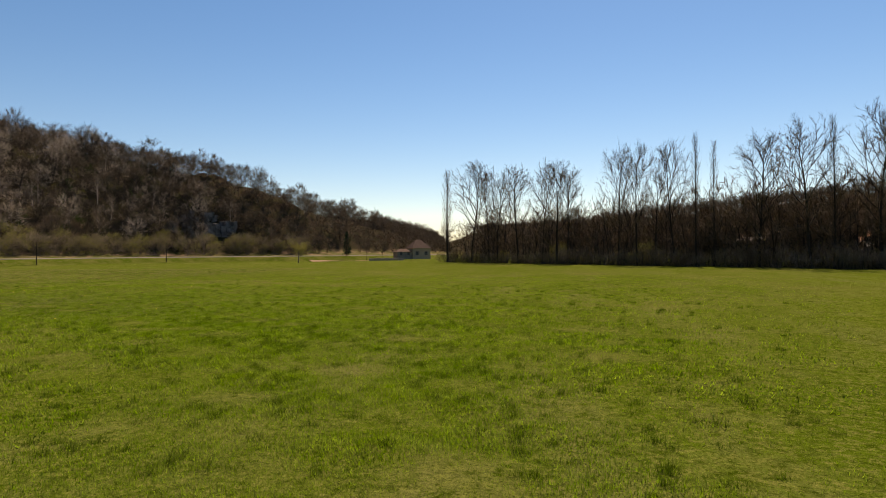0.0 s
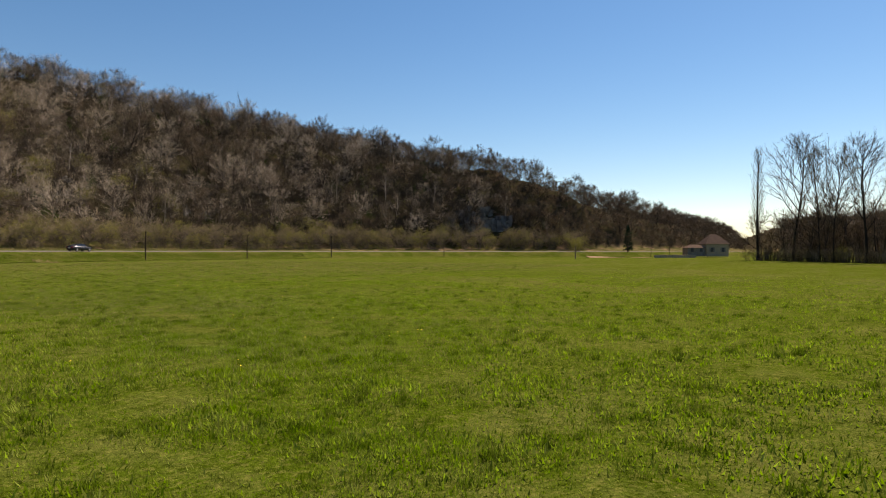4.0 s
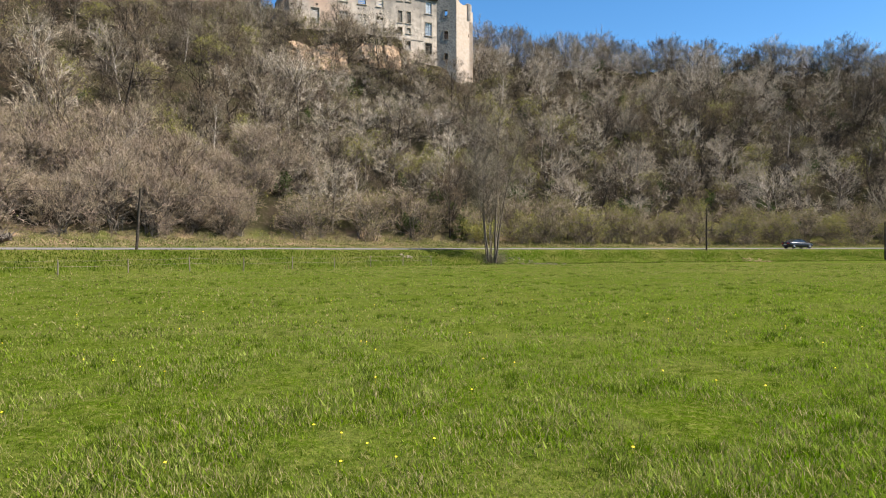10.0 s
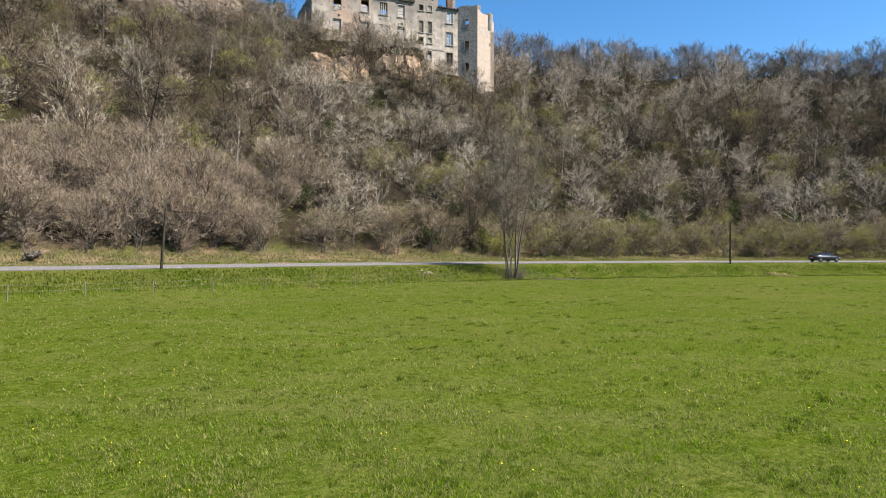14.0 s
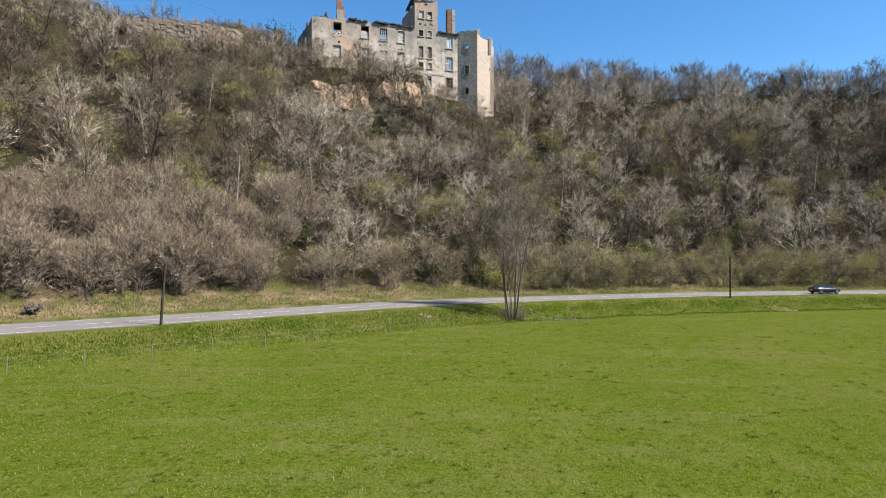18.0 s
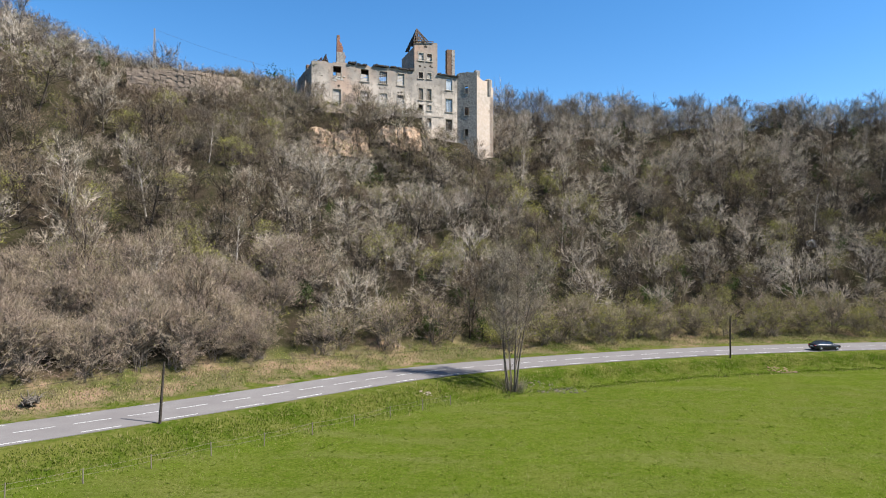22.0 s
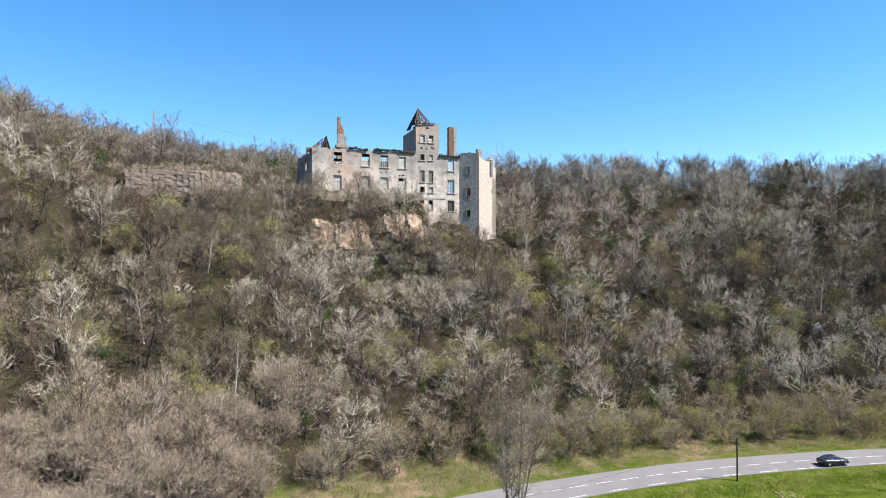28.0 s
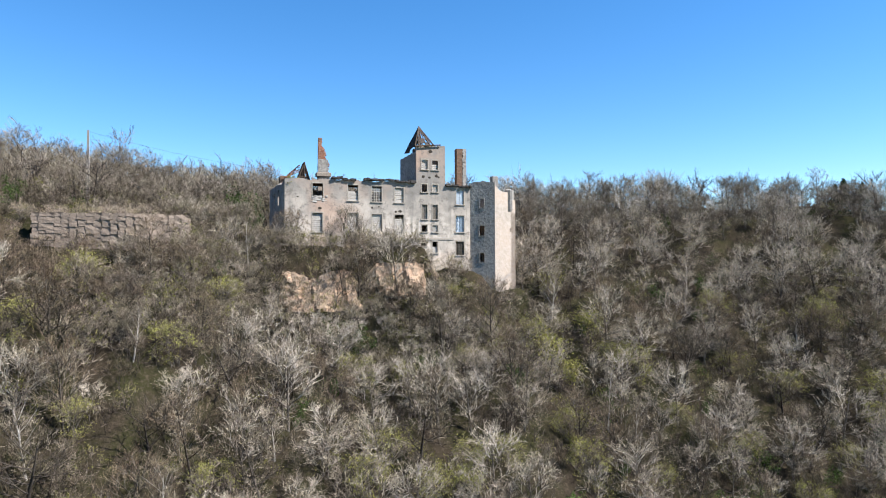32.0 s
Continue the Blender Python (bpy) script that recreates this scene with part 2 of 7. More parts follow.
def ground_surface():
    """One ground: meadow grass, bank grass and, on the slopes, fallen leaves with shade in their colour, told apart by
    height and steepness.
    """
    m = bpy.data.materials.new("ground_surface")
    m.use_nodes = True
    n, l = m.node_tree.nodes, m.node_tree.links
    b = n["Principled BSDF"]
    b.inputs["Roughness"].default_value, b.inputs["Specular IOR Level"].default_value = 0.95, 0.0
    geo = n.new("ShaderNodeNewGeometry")

    def noise_at(scale, detail=6.0, stretch=None):
        t = n.new("ShaderNodeTexNoise")
        t.inputs["Scale"].default_value, t.inputs["Detail"].default_value, t.inputs["Roughness"].default_value = scale, detail, 0.62
        if stretch:
            mp = n.new("ShaderNodeMapping")
            mp.inputs["Scale"].default_value, mp.inputs["Rotation"].default_value = stretch, (0, 0, radians(-24))
            l.new(geo.outputs["Position"], mp.inputs["Vector"])
            l.new(mp.outputs[0], t.inputs["Vector"])
        else:
            l.new(geo.outputs["Position"], t.inputs["Vector"])
        return t.outputs["Fac"]

    def ramp(fac, a, z):
        r = n.new("ShaderNodeMapRange")
        r.inputs["From Min"].default_value, r.inputs["From Max"].default_value = a, z
        l.new(fac, r.inputs["Value"])
        return r.outputs[0]

    def mix(fac, one, two):
        x = n.new("ShaderNodeMix")
        x.data_type = "RGBA"
        for sock, v in ((0, fac), (6, one), (7, two)):
            if isinstance(v, tuple):
                x.inputs[sock].default_value = (*v, 1)
            else:
                l.new(v, x.inputs[sock])
        return x.outputs[2]

    meadow = mix(ramp(noise_at(0.05), 0.35, 0.65), (0.038, 0.062, 0.004), (0.053, 0.076, 0.007))
    meadow = mix(ramp(noise_at(0.5, 8.0), 0.5, 0.75), meadow, (0.096, 0.1, 0.028))
    meadow = mix(ramp(noise_at(0.22, 5.0, (0.25, 1.2, 1.0)), 0.5, 0.72), meadow, (0.09, 0.09, 0.03))
    meadow = mix(ramp(noise_at(0.06, 8.0), 0.52, 0.68), meadow, (0.088, 0.086, 0.024))
    meadow = mix(ramp(noise_at(1.3, 9.0), 0.53, 0.66), meadow, (0.03, 0.048, 0.003))
    meadow = mix(ramp(noise_at(9.0, 8.0), 0.48, 0.62), meadow, (0.09, 0.097, 0.021))
    meadow = mix(ramp(noise_at(4.0, 8.0), 0.52, 0.66), meadow, (0.022, 0.036, 0.002))
    meadow = mix(ramp(noise_at(24.0, 6.0), 0.5, 0.66), meadow, (0.022, 0.034, 0.002))
    meadow = mix(ramp(noise_at(41.0, 6.0), 0.58, 0.7), meadow, (0.14, 0.155, 0.035))
    bank = mix(ramp(noise_at(0.3), 0.4, 0.62), (0.034, 0.052, 0.005), (0.07, 0.074, 0.016))
    bank = mix(ramp(noise_at(2.0, 8.0), 0.52, 0.75), bank, (0.12, 0.11, 0.04))
    verge = mix(ramp(noise_at(0.25), 0.4, 0.6), (0.05, 0.054, 0.015), (0.1, 0.08, 0.042))
    verge = mix(ramp(noise_at(0.16, 7.0), 0.5, 0.62), verge, (0.17, 0.115, 0.075))
    verge = mix(ramp(noise_at(2.0, 8.0), 0.52, 0.75), verge, (0.075, 0.085, 0.025))
    # Fallen leaves, coloured near black for the shade between the trees.
    shaded_litter = mix(ramp(noise_at(0.2), 0.4, 0.6), (0.026, 0.02, 0.014), (0.022, 0.021, 0.01))
    shaded_litter = mix(ramp(noise_at(2.5, 8.0), 0.5, 0.7), shaded_litter, (0.05, 0.038, 0.027))
    sep = n.new("ShaderNodeSeparateXYZ")
    l.new(geo.outputs["Position"], sep.inputs[0])
    add = n.new("ShaderNodeMath")
    add.operation = "MULTIPLY_ADD"
    add.inputs[1].default_value = 1.6
    l.new(noise_at(0.5), add.inputs[0])
    l.new(sep.outputs[2], add.inputs[2])
    col = mix(ramp(add.outputs[0], 0.95, 1.35), meadow, bank)
    col = mix(ramp(add.outputs[0], 2.75, 3.05), col, verge)
    col = mix(ramp(add.outputs[0], 4.2, 5.6), col, shaded_litter)
    l.new(col, b.inputs["Base Color"])
    bp = n.new("ShaderNodeBump")
    bp.inputs["Strength"].default_value, bp.inputs["Distance"].default_value = 0.8, 0.12
    l.new(noise_at(5.0, 9.0), bp.inputs["Height"])
    l.new(bp.outputs[0], b.inputs["Normal"])
    return m


GROUND = ground_surface()

# ---- helpers for meshes ----
def part(name, bm, mat, parent=None, label="", smooth=False):
    """Links a bmesh as one mesh object, under a thing or a part."""
    me = bpy.data.meshes.new(name)
    bm.to_mesh(me)
    bm.free()
    return mesh_part(name, me, mat, parent, label, smooth)


def mesh_part(name, me, mat, parent=None, label="", smooth=False):
    for x in mat if isinstance(mat, (list, tuple)) else [mat]:
        me.materials.append(x)
    if smooth:
        me.polygons.foreach_set("use_smooth", [True] * len(me.polygons))
    ob = new(name, me)
    if parent:
        ob.parent = parent
    if label:
        tagged(ob, label)
    return ob


def thing(name, place, turn=0.0, label="", category="", group="", kind=""):
    ob = new(name)
    ob.matrix_basis = pose(*place, 0, 0, turn)
    return tagged(ob, label, category, group, kind)


def box(bm, x0, x1, y0, y1, z0, z1, bevel=0.0):
    r = bmesh.ops.create_cube(bm, size=1.0)
    vs = r["verts"]
    for v in vs:
        v.co = Vector((x0 + (v.co.x + 0.5) * (x1 - x0), y0 + (v.co.y + 0.5) * (y1 - y0), z0 + (v.co.z + 0.5) * (z1 - z0)))
    if bevel:
        es = list({e for v in vs for e in v.link_edges})
        bmesh.ops.bevel(bm, geom=es, offset=bevel, segments=1, affect="EDGES")
    return vs


def tube(bm, points, radii, sides=7):
    """A tapered tube along points."""
    rings = []
    for k, (p, r) in enumerate(zip(points, radii)):
        p = Vector(p)
        a = Vector(points[max(0, k - 1)])
        c = Vector(points[min(len(points) - 1, k + 1)])
        d = (c - a).normalized() if (c - a).length > 1e-6 else Vector((0, 0, 1))
        x = d.cross(Vector((0.31, 0.95, 0.02)))
        x = x.normalized() if x.length > 1e-3 else Vector((1, 0, 0))
        y = d.cross(x)
        rings.append([bm.verts.new(p + r * (math.cos(2 * math.pi * j / sides) * x + math.sin(2 * math.pi * j / sides) * y)) for j in range(sides)])
    for a, c in zip(rings, rings[1:]):
        for j in range(sides):
            bm.faces.new((a[j], a[(j + 1) % sides], c[(j + 1) % sides], c[j]))
    bm.faces.new(rings[0][::-1])
    bm.faces.new(rings[-1])


def raw_mesh(name, verts, tris, mats=None):
    """A mesh from numpy arrays of vertices and triangles."""
    me = bpy.data.meshes.new(name)
    me.vertices.add(len(verts))
    me.vertices.foreach_set("co", np.ascontiguousarray(verts, np.float32).ravel())
    me.loops.add(3 * len(tris))
    me.loops.foreach_set("vertex_index", np.ascontiguousarray(tris, np.int32).ravel())
    me.polygons.add(len(tris))
    me.polygons.foreach_set("loop_start", np.arange(0, 3 * len(tris), 3, dtype=np.int32))
    if mats is not None:
        me.polygons.foreach_set("material_index", np.ascontiguousarray(mats, np.int32))
    me.update(calc_edges=True)
    return me


# ---- the lie of the land ----
ROAD_Z, ROAD_HALF, CROSSFALL = 1.95, 3.7, 0.022


def spline(points, step=1.5):
    """A smooth line through points, at even small steps."""
    p = np.array(points, float)
    p = np.vstack([2 * p[0] - p[1], p, 2 * p[-1] - p[-2]])
    out = []
    for a, b, c, d in zip(p, p[1:], p[2:], p[3:]):
        n = max(2, int(np.linalg.norm(c - b) / step))
        t = np.linspace(0, 1, n, endpoint=False)[:, None]
        out.append(0.5 * (2 * b + (c - a) * t + (2 * a - 5 * b + 4 * c - d) * t**2 + (3 * b - a - 3 * c + d) * t**3))
    return np.vstack([*out, p[-2:-1]])


ROAD = spline([(-420, -330), (-220, -140), (-110, -28), (-62, 24), (-38.2, 48), (-25.4, 61.4), (-11, 77), (0.4, 85.6), (19, 95.8), (37, 103.4),
               (63, 111), (90, 114), (120, 109), (150, 97), (172, 82), (190, 66), (212, 50), (245, 42), (330, 38), (600, 70), (1200, 200), (2600, 500)])


def road_distance(xy):
    """Signed distance from the road's middle line (positive on the hill's side) and the x of the nearest point of it."""
    a, b = ROAD[:-1], ROAD[1:]
    d = b - a
    best, side, where = np.full(len(xy), 1e9), np.zeros(len(xy)), np.zeros(len(xy))
    length2 = (d**2).sum(1)
    for i in range(0, len(xy), 4000):
        q = xy[i:i + 4000, None, :] - a[None]
        t = np.clip((q * d).sum(-1) / length2, 0, 1)
        off = q - t[..., None] * d
        far = (off**2).sum(-1)
        k = far.argmin(1)
        r = np.arange(len(k))
        best[i:i + 4000] = np.sqrt(far[r, k])
        side[i:i + 4000] = np.sign(d[k, 0] * q[r, k, 1] - d[k, 1] * q[r, k, 0])
        where[i:i + 4000] = a[k, 0] + t[r, k] * d[k, 0]
    return best * np.where(side == 0, 1, side), where


def softmin(a, b, k):
    h = np.clip(0.5 + 0.5 * (b - a) / k, 0, 1)
    return b * (1 - h) + a * h - k * h * (1 - h)


def waves(xy, size, seed):
    """Cheap smooth unevenness of about one metre, from crossed sines."""
    g = np.random.default_rng(seed)
    out = np.zeros(len(xy))
    for _ in range(7):
        a, f, p = g.uniform(0, 2 * np.pi), g.uniform(0.6, 1.6) / size, g.uniform(0, 6.3)
        out += np.sin(2 * np.pi * f * (xy[:, 0] * np.cos(a) + xy[:, 1] * np.sin(a)) + p)
    return out / 3.0


def shelf_edge(xy, back=0.0):
    """How far a place lies outside the retaining wall's line left of the castle."""
    a = (xy[:, 0] + 52) * 0.34 - (xy[:, 1] - 109.2) * 0.94 + 1.2 * np.clip(-65 - xy[:, 0], 0, None)
    b = (xy[:, 0] + 52) * 0.64 + (xy[:, 1] - 109.2) * -0.77
    return np.maximum(np.maximum(a, b) + back, 0)


def land(xy):
    """Ground height at rows of (x, y)."""
    xy = np.atleast_2d(np.asarray(xy, float))
    dr, rx = road_distance(xy)
    z = 0.05 * waves(xy, 9.0, 3) + 0.03 * waves(xy, 3.1, 4)
    # bank up to the road
    foot = np.interp(rx, [-60, -35, -10, 4], [11.2, 10.8, 9.8, 8.6])
    up = np.clip((dr + foot) / (foot - 4.2), 0, 1)
    z = np.where(dr > -foot, z * (1 - up) + (ROAD_Z - 4.2 * CROSSFALL) * up * up * (3 - 2 * up), z)
    z = np.where(np.abs(dr) < ROAD_HALF + 0.5, ROAD_Z - 0.06 + CROSSFALL * dr, z)
    # verge and hill
    v = np.clip(dr - ROAD_HALF - 0.5, 0, None)
    verge = ROAD_Z - 0.06 + 4.2 * CROSSFALL + 0.13 * np.minimum(v, 9.0) + 0.08 * waves(xy, 5.0, 5) * np.clip(v / 4, 0, 1)
    high = np.interp(rx, [-90, -60, -35, 0, 30, 63, 90, 120, 150, 190, 230, 300, 500, 1200], [50, 49, 46, 43.5, 44.5, 47.5, 47, 43, 38, 30, 19, 12, 12, 16])
    d = np.clip(dr - 12.5, 0, None)
    steep = np.interp(rx, [-40, 10, 40, 80], [0.95, 0.93, 0.85, 0.85])
    rise = np.interp(rx, [-60, -20, 10], [0.46, 0.26, 0.13])
    hill = softmin(steep * d, high + rise * np.clip(d - 52, 0, 55) + 0.02 * np.clip(d - 120, 0, 400), 9.0) * np.clip(d / 6, 0, 1)
    hill += np.clip(d / 15, 0, 1) * (1.3 * waves(xy, 22.0, 6) + 0.5 * waves(xy, 8.0, 7))
    z = np.where(dr > ROAD_HALF + 0.5, verge + np.clip(hill, 0, None), z)
    # the levelled strip behind the retaining wall
    out = shelf_edge(xy, 1.9) + 1.3 * np.clip(xy[:, 0] + 41, 0, None)
    on = (xy[:, 0] > -82) & (xy[:, 0] < -30) & (xy[:, 1] > 85)
    z = np.where(on & (out <= 0.4), np.maximum(z, 48.6), np.where(on, np.maximum(z, 46.3 - 1.0 * (out - 0.4) + 0.3 * waves(xy, 4.0, 9)), z))
    # the rock shelf that carries the castle
    c, w = np.array([-36.24, 124.86]), np.array([0.908, 0.4187])
    q = xy - c
    al, inn = q @ w, q @ np.array([-0.4187, 0.908])
    for a0, a1, b0, b1, top in ((-4.0, 21.0, -3.2, 14.0, 44.9), (20.0, 31.0, -1.6, 14.0, 41.0), (30.0, 39.6, -2.4, 8.0, 37.6)):
        out = np.hypot(np.maximum(np.maximum(a0 - al, al - a1), 0), np.maximum(np.maximum(b0 - inn, inn - b1), 0))
        z = np.maximum(z, top - 0.15 * out - 2.2 * np.clip(out - 0.8, 0, None) + 0.4 * waves(xy, 4.0, 8))
    z = np.where((al > -1) & (al < 38) & (inn > 0.8) & (inn < 13), np.minimum(z, 46.0), z)
    # the wooded hill across the valley
    ax, ay, bx, by = 460.0, 40.0, 150.0, -230.0
    nx, ny = -(by - ay), bx - ax
    q = ((xy[:, 0] - ax) * nx + (xy[:, 1] - ay) * ny) / math.hypot(nx, ny)
    e = np.clip(q, 0, None)
    z = z + np.where(dr < -9, softmin(0.33 * e, 24 + 22 * np.clip(((ax - xy[:, 0]) * 310 + (ay - xy[:, 1]) * 270) / 411.0**2, 0, 1.3), 15.0) * np.clip(e / 30, 0, 1), 0)
    return z


def axis_steps(lo, hi, fine_lo, fine_hi, fine):
    mid = np.arange(fine_lo, fine_hi, fine)
    grow = fine * 1.16 ** np.arange(1, 60)
    right = mid[-1] + np.cumsum(grow)
    left = mid[0] - np.cumsum(grow)
    return np.r_[left[left > lo][::-1], mid, right[right < hi]]


def build_ground():
    xs = axis_steps(-2600, 3400, -75, 215, 1.5)
    ys = axis_steps(-2600, 3000, -48, 215, 1.5)
    gx, gy = np.meshgrid(xs, ys)
    xy = np.c_[gx.ravel(), gy.ravel()]
    v = np.c_[xy, land(xy)]
    nx, ny = len(xs), len(ys)
    i = (np.arange(ny - 1)[:, None] * nx + np.arange(nx - 1)).ravel()
    tris = np.vstack([np.c_[i, i + 1, i + nx + 1], np.c_[i, i + nx + 1, i + nx]])
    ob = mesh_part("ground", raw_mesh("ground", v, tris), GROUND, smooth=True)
    tagged(ob, "green meadow with a grassy bank and a steep leaf-littered hillside", "ground", kind="structure")


build_ground()


def strip(name, left, right, z, mat, thick=0.05):
    """A flat ribbon between two offsets of the road's middle line."""
    d = np.gradient(ROAD, axis=0)
    d /= np.linalg.norm(d, axis=1)[:, None]
    n = np.c_[-d[:, 1], d[:, 0]]
    keep = (ROAD[:, 0] > -130) & (ROAD[:, 0] < 420)
    a, b = (ROAD + n * left)[keep], (ROAD + n * right)[keep]
    k = len(a)
    v = np.vstack([np.c_[e, np.full(k, z + off * CROSSFALL - down)] for down in (0, thick) for e, off in ((a, left), (b, right))])
    i = np.arange(k - 1)
    t = []
    for p, q in ((0, 1), (1, 3), (2, 0)):
        t += [np.c_[i + p * k, i + q * k, i + q * k + 1], np.c_[i + p * k, i + q * k + 1, i + p * k + 1]]
    ob = mesh_part(name, raw_mesh(name, v, np.vstack(t)[:, ::-1]), mat)
    ob.data.polygons.foreach_set("use_smooth", [False] * len(ob.data.polygons))
    return ob


road = tagged(strip("road", -3.45, 3.55, ROAD_Z, ASPHALT, 0.12), "light grey asphalt country road with worn white lines", "road", kind="structure")


def road_marks():
    """Painted dashes: a middle line and two edge lines, each dash a thin slab of its own."""
    run = np.r_[0, np.cumsum(np.linalg.norm(np.diff(ROAD, axis=0), axis=1))]
    d = np.gradient(ROAD, axis=0)
    d /= np.linalg.norm(d, axis=1)[:, None]
    lo, hi = np.interp(-62, ROAD[:, 0], run), np.interp(150, ROAD[:, 0], run)
    for off, length, period, width in ((0.1, 3.0, 4.33, 0.11), (-2.95, 3.0, 6.5, 0.13), (3.05, 2.0, 6.5, 0.07)):
        for s in np.arange(lo, hi, period):
            if off > 1 and s > lo + 70:
                continue
            n = 5 if length > 5 else 3
            q = np.linspace(s, s + length, n)
            px, py = np.interp(q, run, ROAD[:, 0]), np.interp(q, run, ROAD[:, 1])
            dx, dy = np.interp(q, run, d[:, 0]), np.interp(q, run, d[:, 1])
            a = np.c_[px - dy * (off - width / 2), py + dx * (off - width / 2), np.full(n, ROAD_Z + 0.006 + off * CROSSFALL)]
            b = np.c_[px - dy * (off + width / 2), py + dx * (off + width / 2), np.full(n, ROAD_Z + 0.006 + off * CROSSFALL)]
            i = np.arange(n - 1)
            tr = np.vstack([np.c_[i, i + n + 1, i + n], np.c_[i, i + 1, i + n + 1]])
            mesh_part("road_dash", raw_mesh("road_dash", np.vstack([a, b]), tr), ROAD_PAINT, road)


road_marks()

# ---- the ruined castle ----
U = np.array([0.908, 0.4187])               # along the front, to its right
N = np.array([0.4187, -0.908])              # out of the front
O = np.array([-36.24, 124.86])              # the front's left corner
castle = thing("castle", (float(O[0]), float(O[1]), 0.0), math.degrees(math.atan2(U[1], U[0])),
               "roofless ruined castle of pale lime-rendered stone above a rock face", "castle")
# in the castle's own axes: x along the front, y inwards, z the world's height


def wall_panel(name, x0, x1, z0, z1, openings, thick, mat, parent, ragged=0.0, seed=1, step=0.7, frame_of=None, label="", lean=None):
    """An upright wall with openings cut through it; ragged gives its top an uneven line. frame_of turns (along, in, z) into places."""
    g = random.Random(seed)
    xs = sorted({x0, x1, *[v for o in openings for v in (o[0], o[1])], *[x0 + k * step for k in range(1, int((x1 - x0) / step))]})
    keep = [xs[0]]
    edges = {round(v, 4) for o in openings for v in (o[0], o[1])} | {round(x1, 4)}
    for x in xs[1:]:
        if x - keep[-1] > 0.2 or round(x, 4) in edges:
            if x - keep[-1] <= 0.2 and round(keep[-1], 4) not in edges and len(keep) > 1:
                keep.pop()
            keep.append(x)
    xs = keep
    zs = sorted({z0, z1, *[v for o in openings for v in (o[2], o[3])]})
    top = {}
    for k, x in enumerate(xs):
        top[k] = z1 + (g.uniform(-ragged, ragged * 0.5) if ragged else 0) + (lean(x) if lean else 0)
    f = frame_of or (lambda a, b, c: (a, b, c))
    bm = bmesh.new()
    cache = {}

    def vert(i, j, back):
        key = (i, j, back)
        if key not in cache:
            z = top[i] if j == len(zs) - 1 else zs[j]
            cache[key] = bm.verts.new(f(xs[i], thick if back else 0.0, z))
        return cache[key]

    def solid(i, j):
        if i < 0 or j < 0 or i >= len(xs) - 1 or j >= len(zs) - 1:
            return False
        cx, cz = (xs[i] + xs[i + 1]) / 2, (zs[j] + zs[j + 1]) / 2
        return not any(o[0] < cx < o[1] and o[2] < cz < o[3] for o in openings)

    for i in range(len(xs) - 1):
        for j in range(len(zs) - 1):
            if not solid(i, j):
                continue
            bm.faces.new((vert(i, j, 0), vert(i + 1, j, 0), vert(i + 1, j + 1, 0), vert(i, j + 1, 0)))
            bm.faces.new((vert(i, j, 1), vert(i, j + 1, 1), vert(i + 1, j + 1, 1), vert(i + 1, j, 1)))
            if not solid(i - 1, j):
                bm.faces.new((vert(i, j, 1), vert(i, j, 0), vert(i, j + 1, 0), vert(i, j + 1, 1)))
            if not solid(i + 1, j):
                bm.faces.new((vert(i + 1, j, 0), vert(i + 1, j, 1), vert(i + 1, j + 1, 1), vert(i + 1, j + 1, 0)))
            if not solid(i, j - 1):
                bm.faces.new((vert(i, j, 0), vert(i, j, 1), vert(i + 1, j, 1), vert(i + 1, j, 0)))
            if not solid(i, j + 1):
                bm.faces.new((vert(i, j + 1, 0), vert(i + 1, j + 1, 0), vert(i + 1, j + 1, 1), vert(i, j + 1, 1)))
    bmesh.ops.recalc_face_normals(bm, faces=bm.faces)
    return part(name, bm, mat, parent, label)


def plain_frame(ox, oy, dx, dy):
    """Places for a wall that starts at (ox, oy) and runs along the unit way (dx, dy); inwards lies to its left."""
    return lambda a, b, c: (ox + a * dx - b * dy, oy + a * dy + b * dx, c)


# openings of the front: along, along, bottom, top, and what fills them
FRONT = [
    (4.3, 5.95, 52.4, 55.0, "broken"), (4.25, 5.85, 47.3, 50.3, "boarded"),
    (9.95, 11.6, 52.4, 54.9, "torn"), (9.95, 11.6, 47.6, 50.35, "boarded"),
    (13.85, 15.5, 52.3, 54.85, "lattice"), (13.85, 15.5, 47.6, 50.25, "boarded"),
    (17.7, 19.2, 52.25, 54.7, "boarded"), (17.7, 19.2, 47.55, 50.25, "patched"),
    (22.35, 23.3, 54.15, 55.45, "dark"), (24.22, 25.16, 54.2, 55.45, "shutter"),
    (22.35, 23.3, 49.6, 52.05, "louvre"), (24.22, 25.16, 49.6, 52.05, "louvre"),
    (22.35, 23.28, 47.5, 48.6, "dark"), (24.22, 25.14, 47.45, 48.6, "shutter"),
    (22.3, 23.15, 45.15, 45.85, "dark"), (24.2, 25.1, 43.95, 45.85, "half"),
    (28.5, 29.85, 52.2, 54.7, "blue"), (28.42, 29.88, 47.5, 50.3, "blue_panes"), (28.4, 29.88, 43.6, 45.9, "bars"),
]
cut = [o[:4] for o in FRONT]
front_l = wall_panel("wall", 0, 21.4, 38.5, 55.75, [o for o in cut if o[1] < 21.4], 0.8, PLASTER, castle, ragged=0.28, seed=3, label="weathered lime-rendered front wall")
front_m = wall_panel("wall", 21.4, 26.5, 38.5, 62.0, [o for o in cut if 21.4 < o[0] < 26.5] + [(22.35, 23.4, 57.95, 59.55), (24.2, 25.25, 57.95, 59.5)], 0.8, PLASTER, castle, ragged=0.12, seed=4, label="front wall of the stair tower")
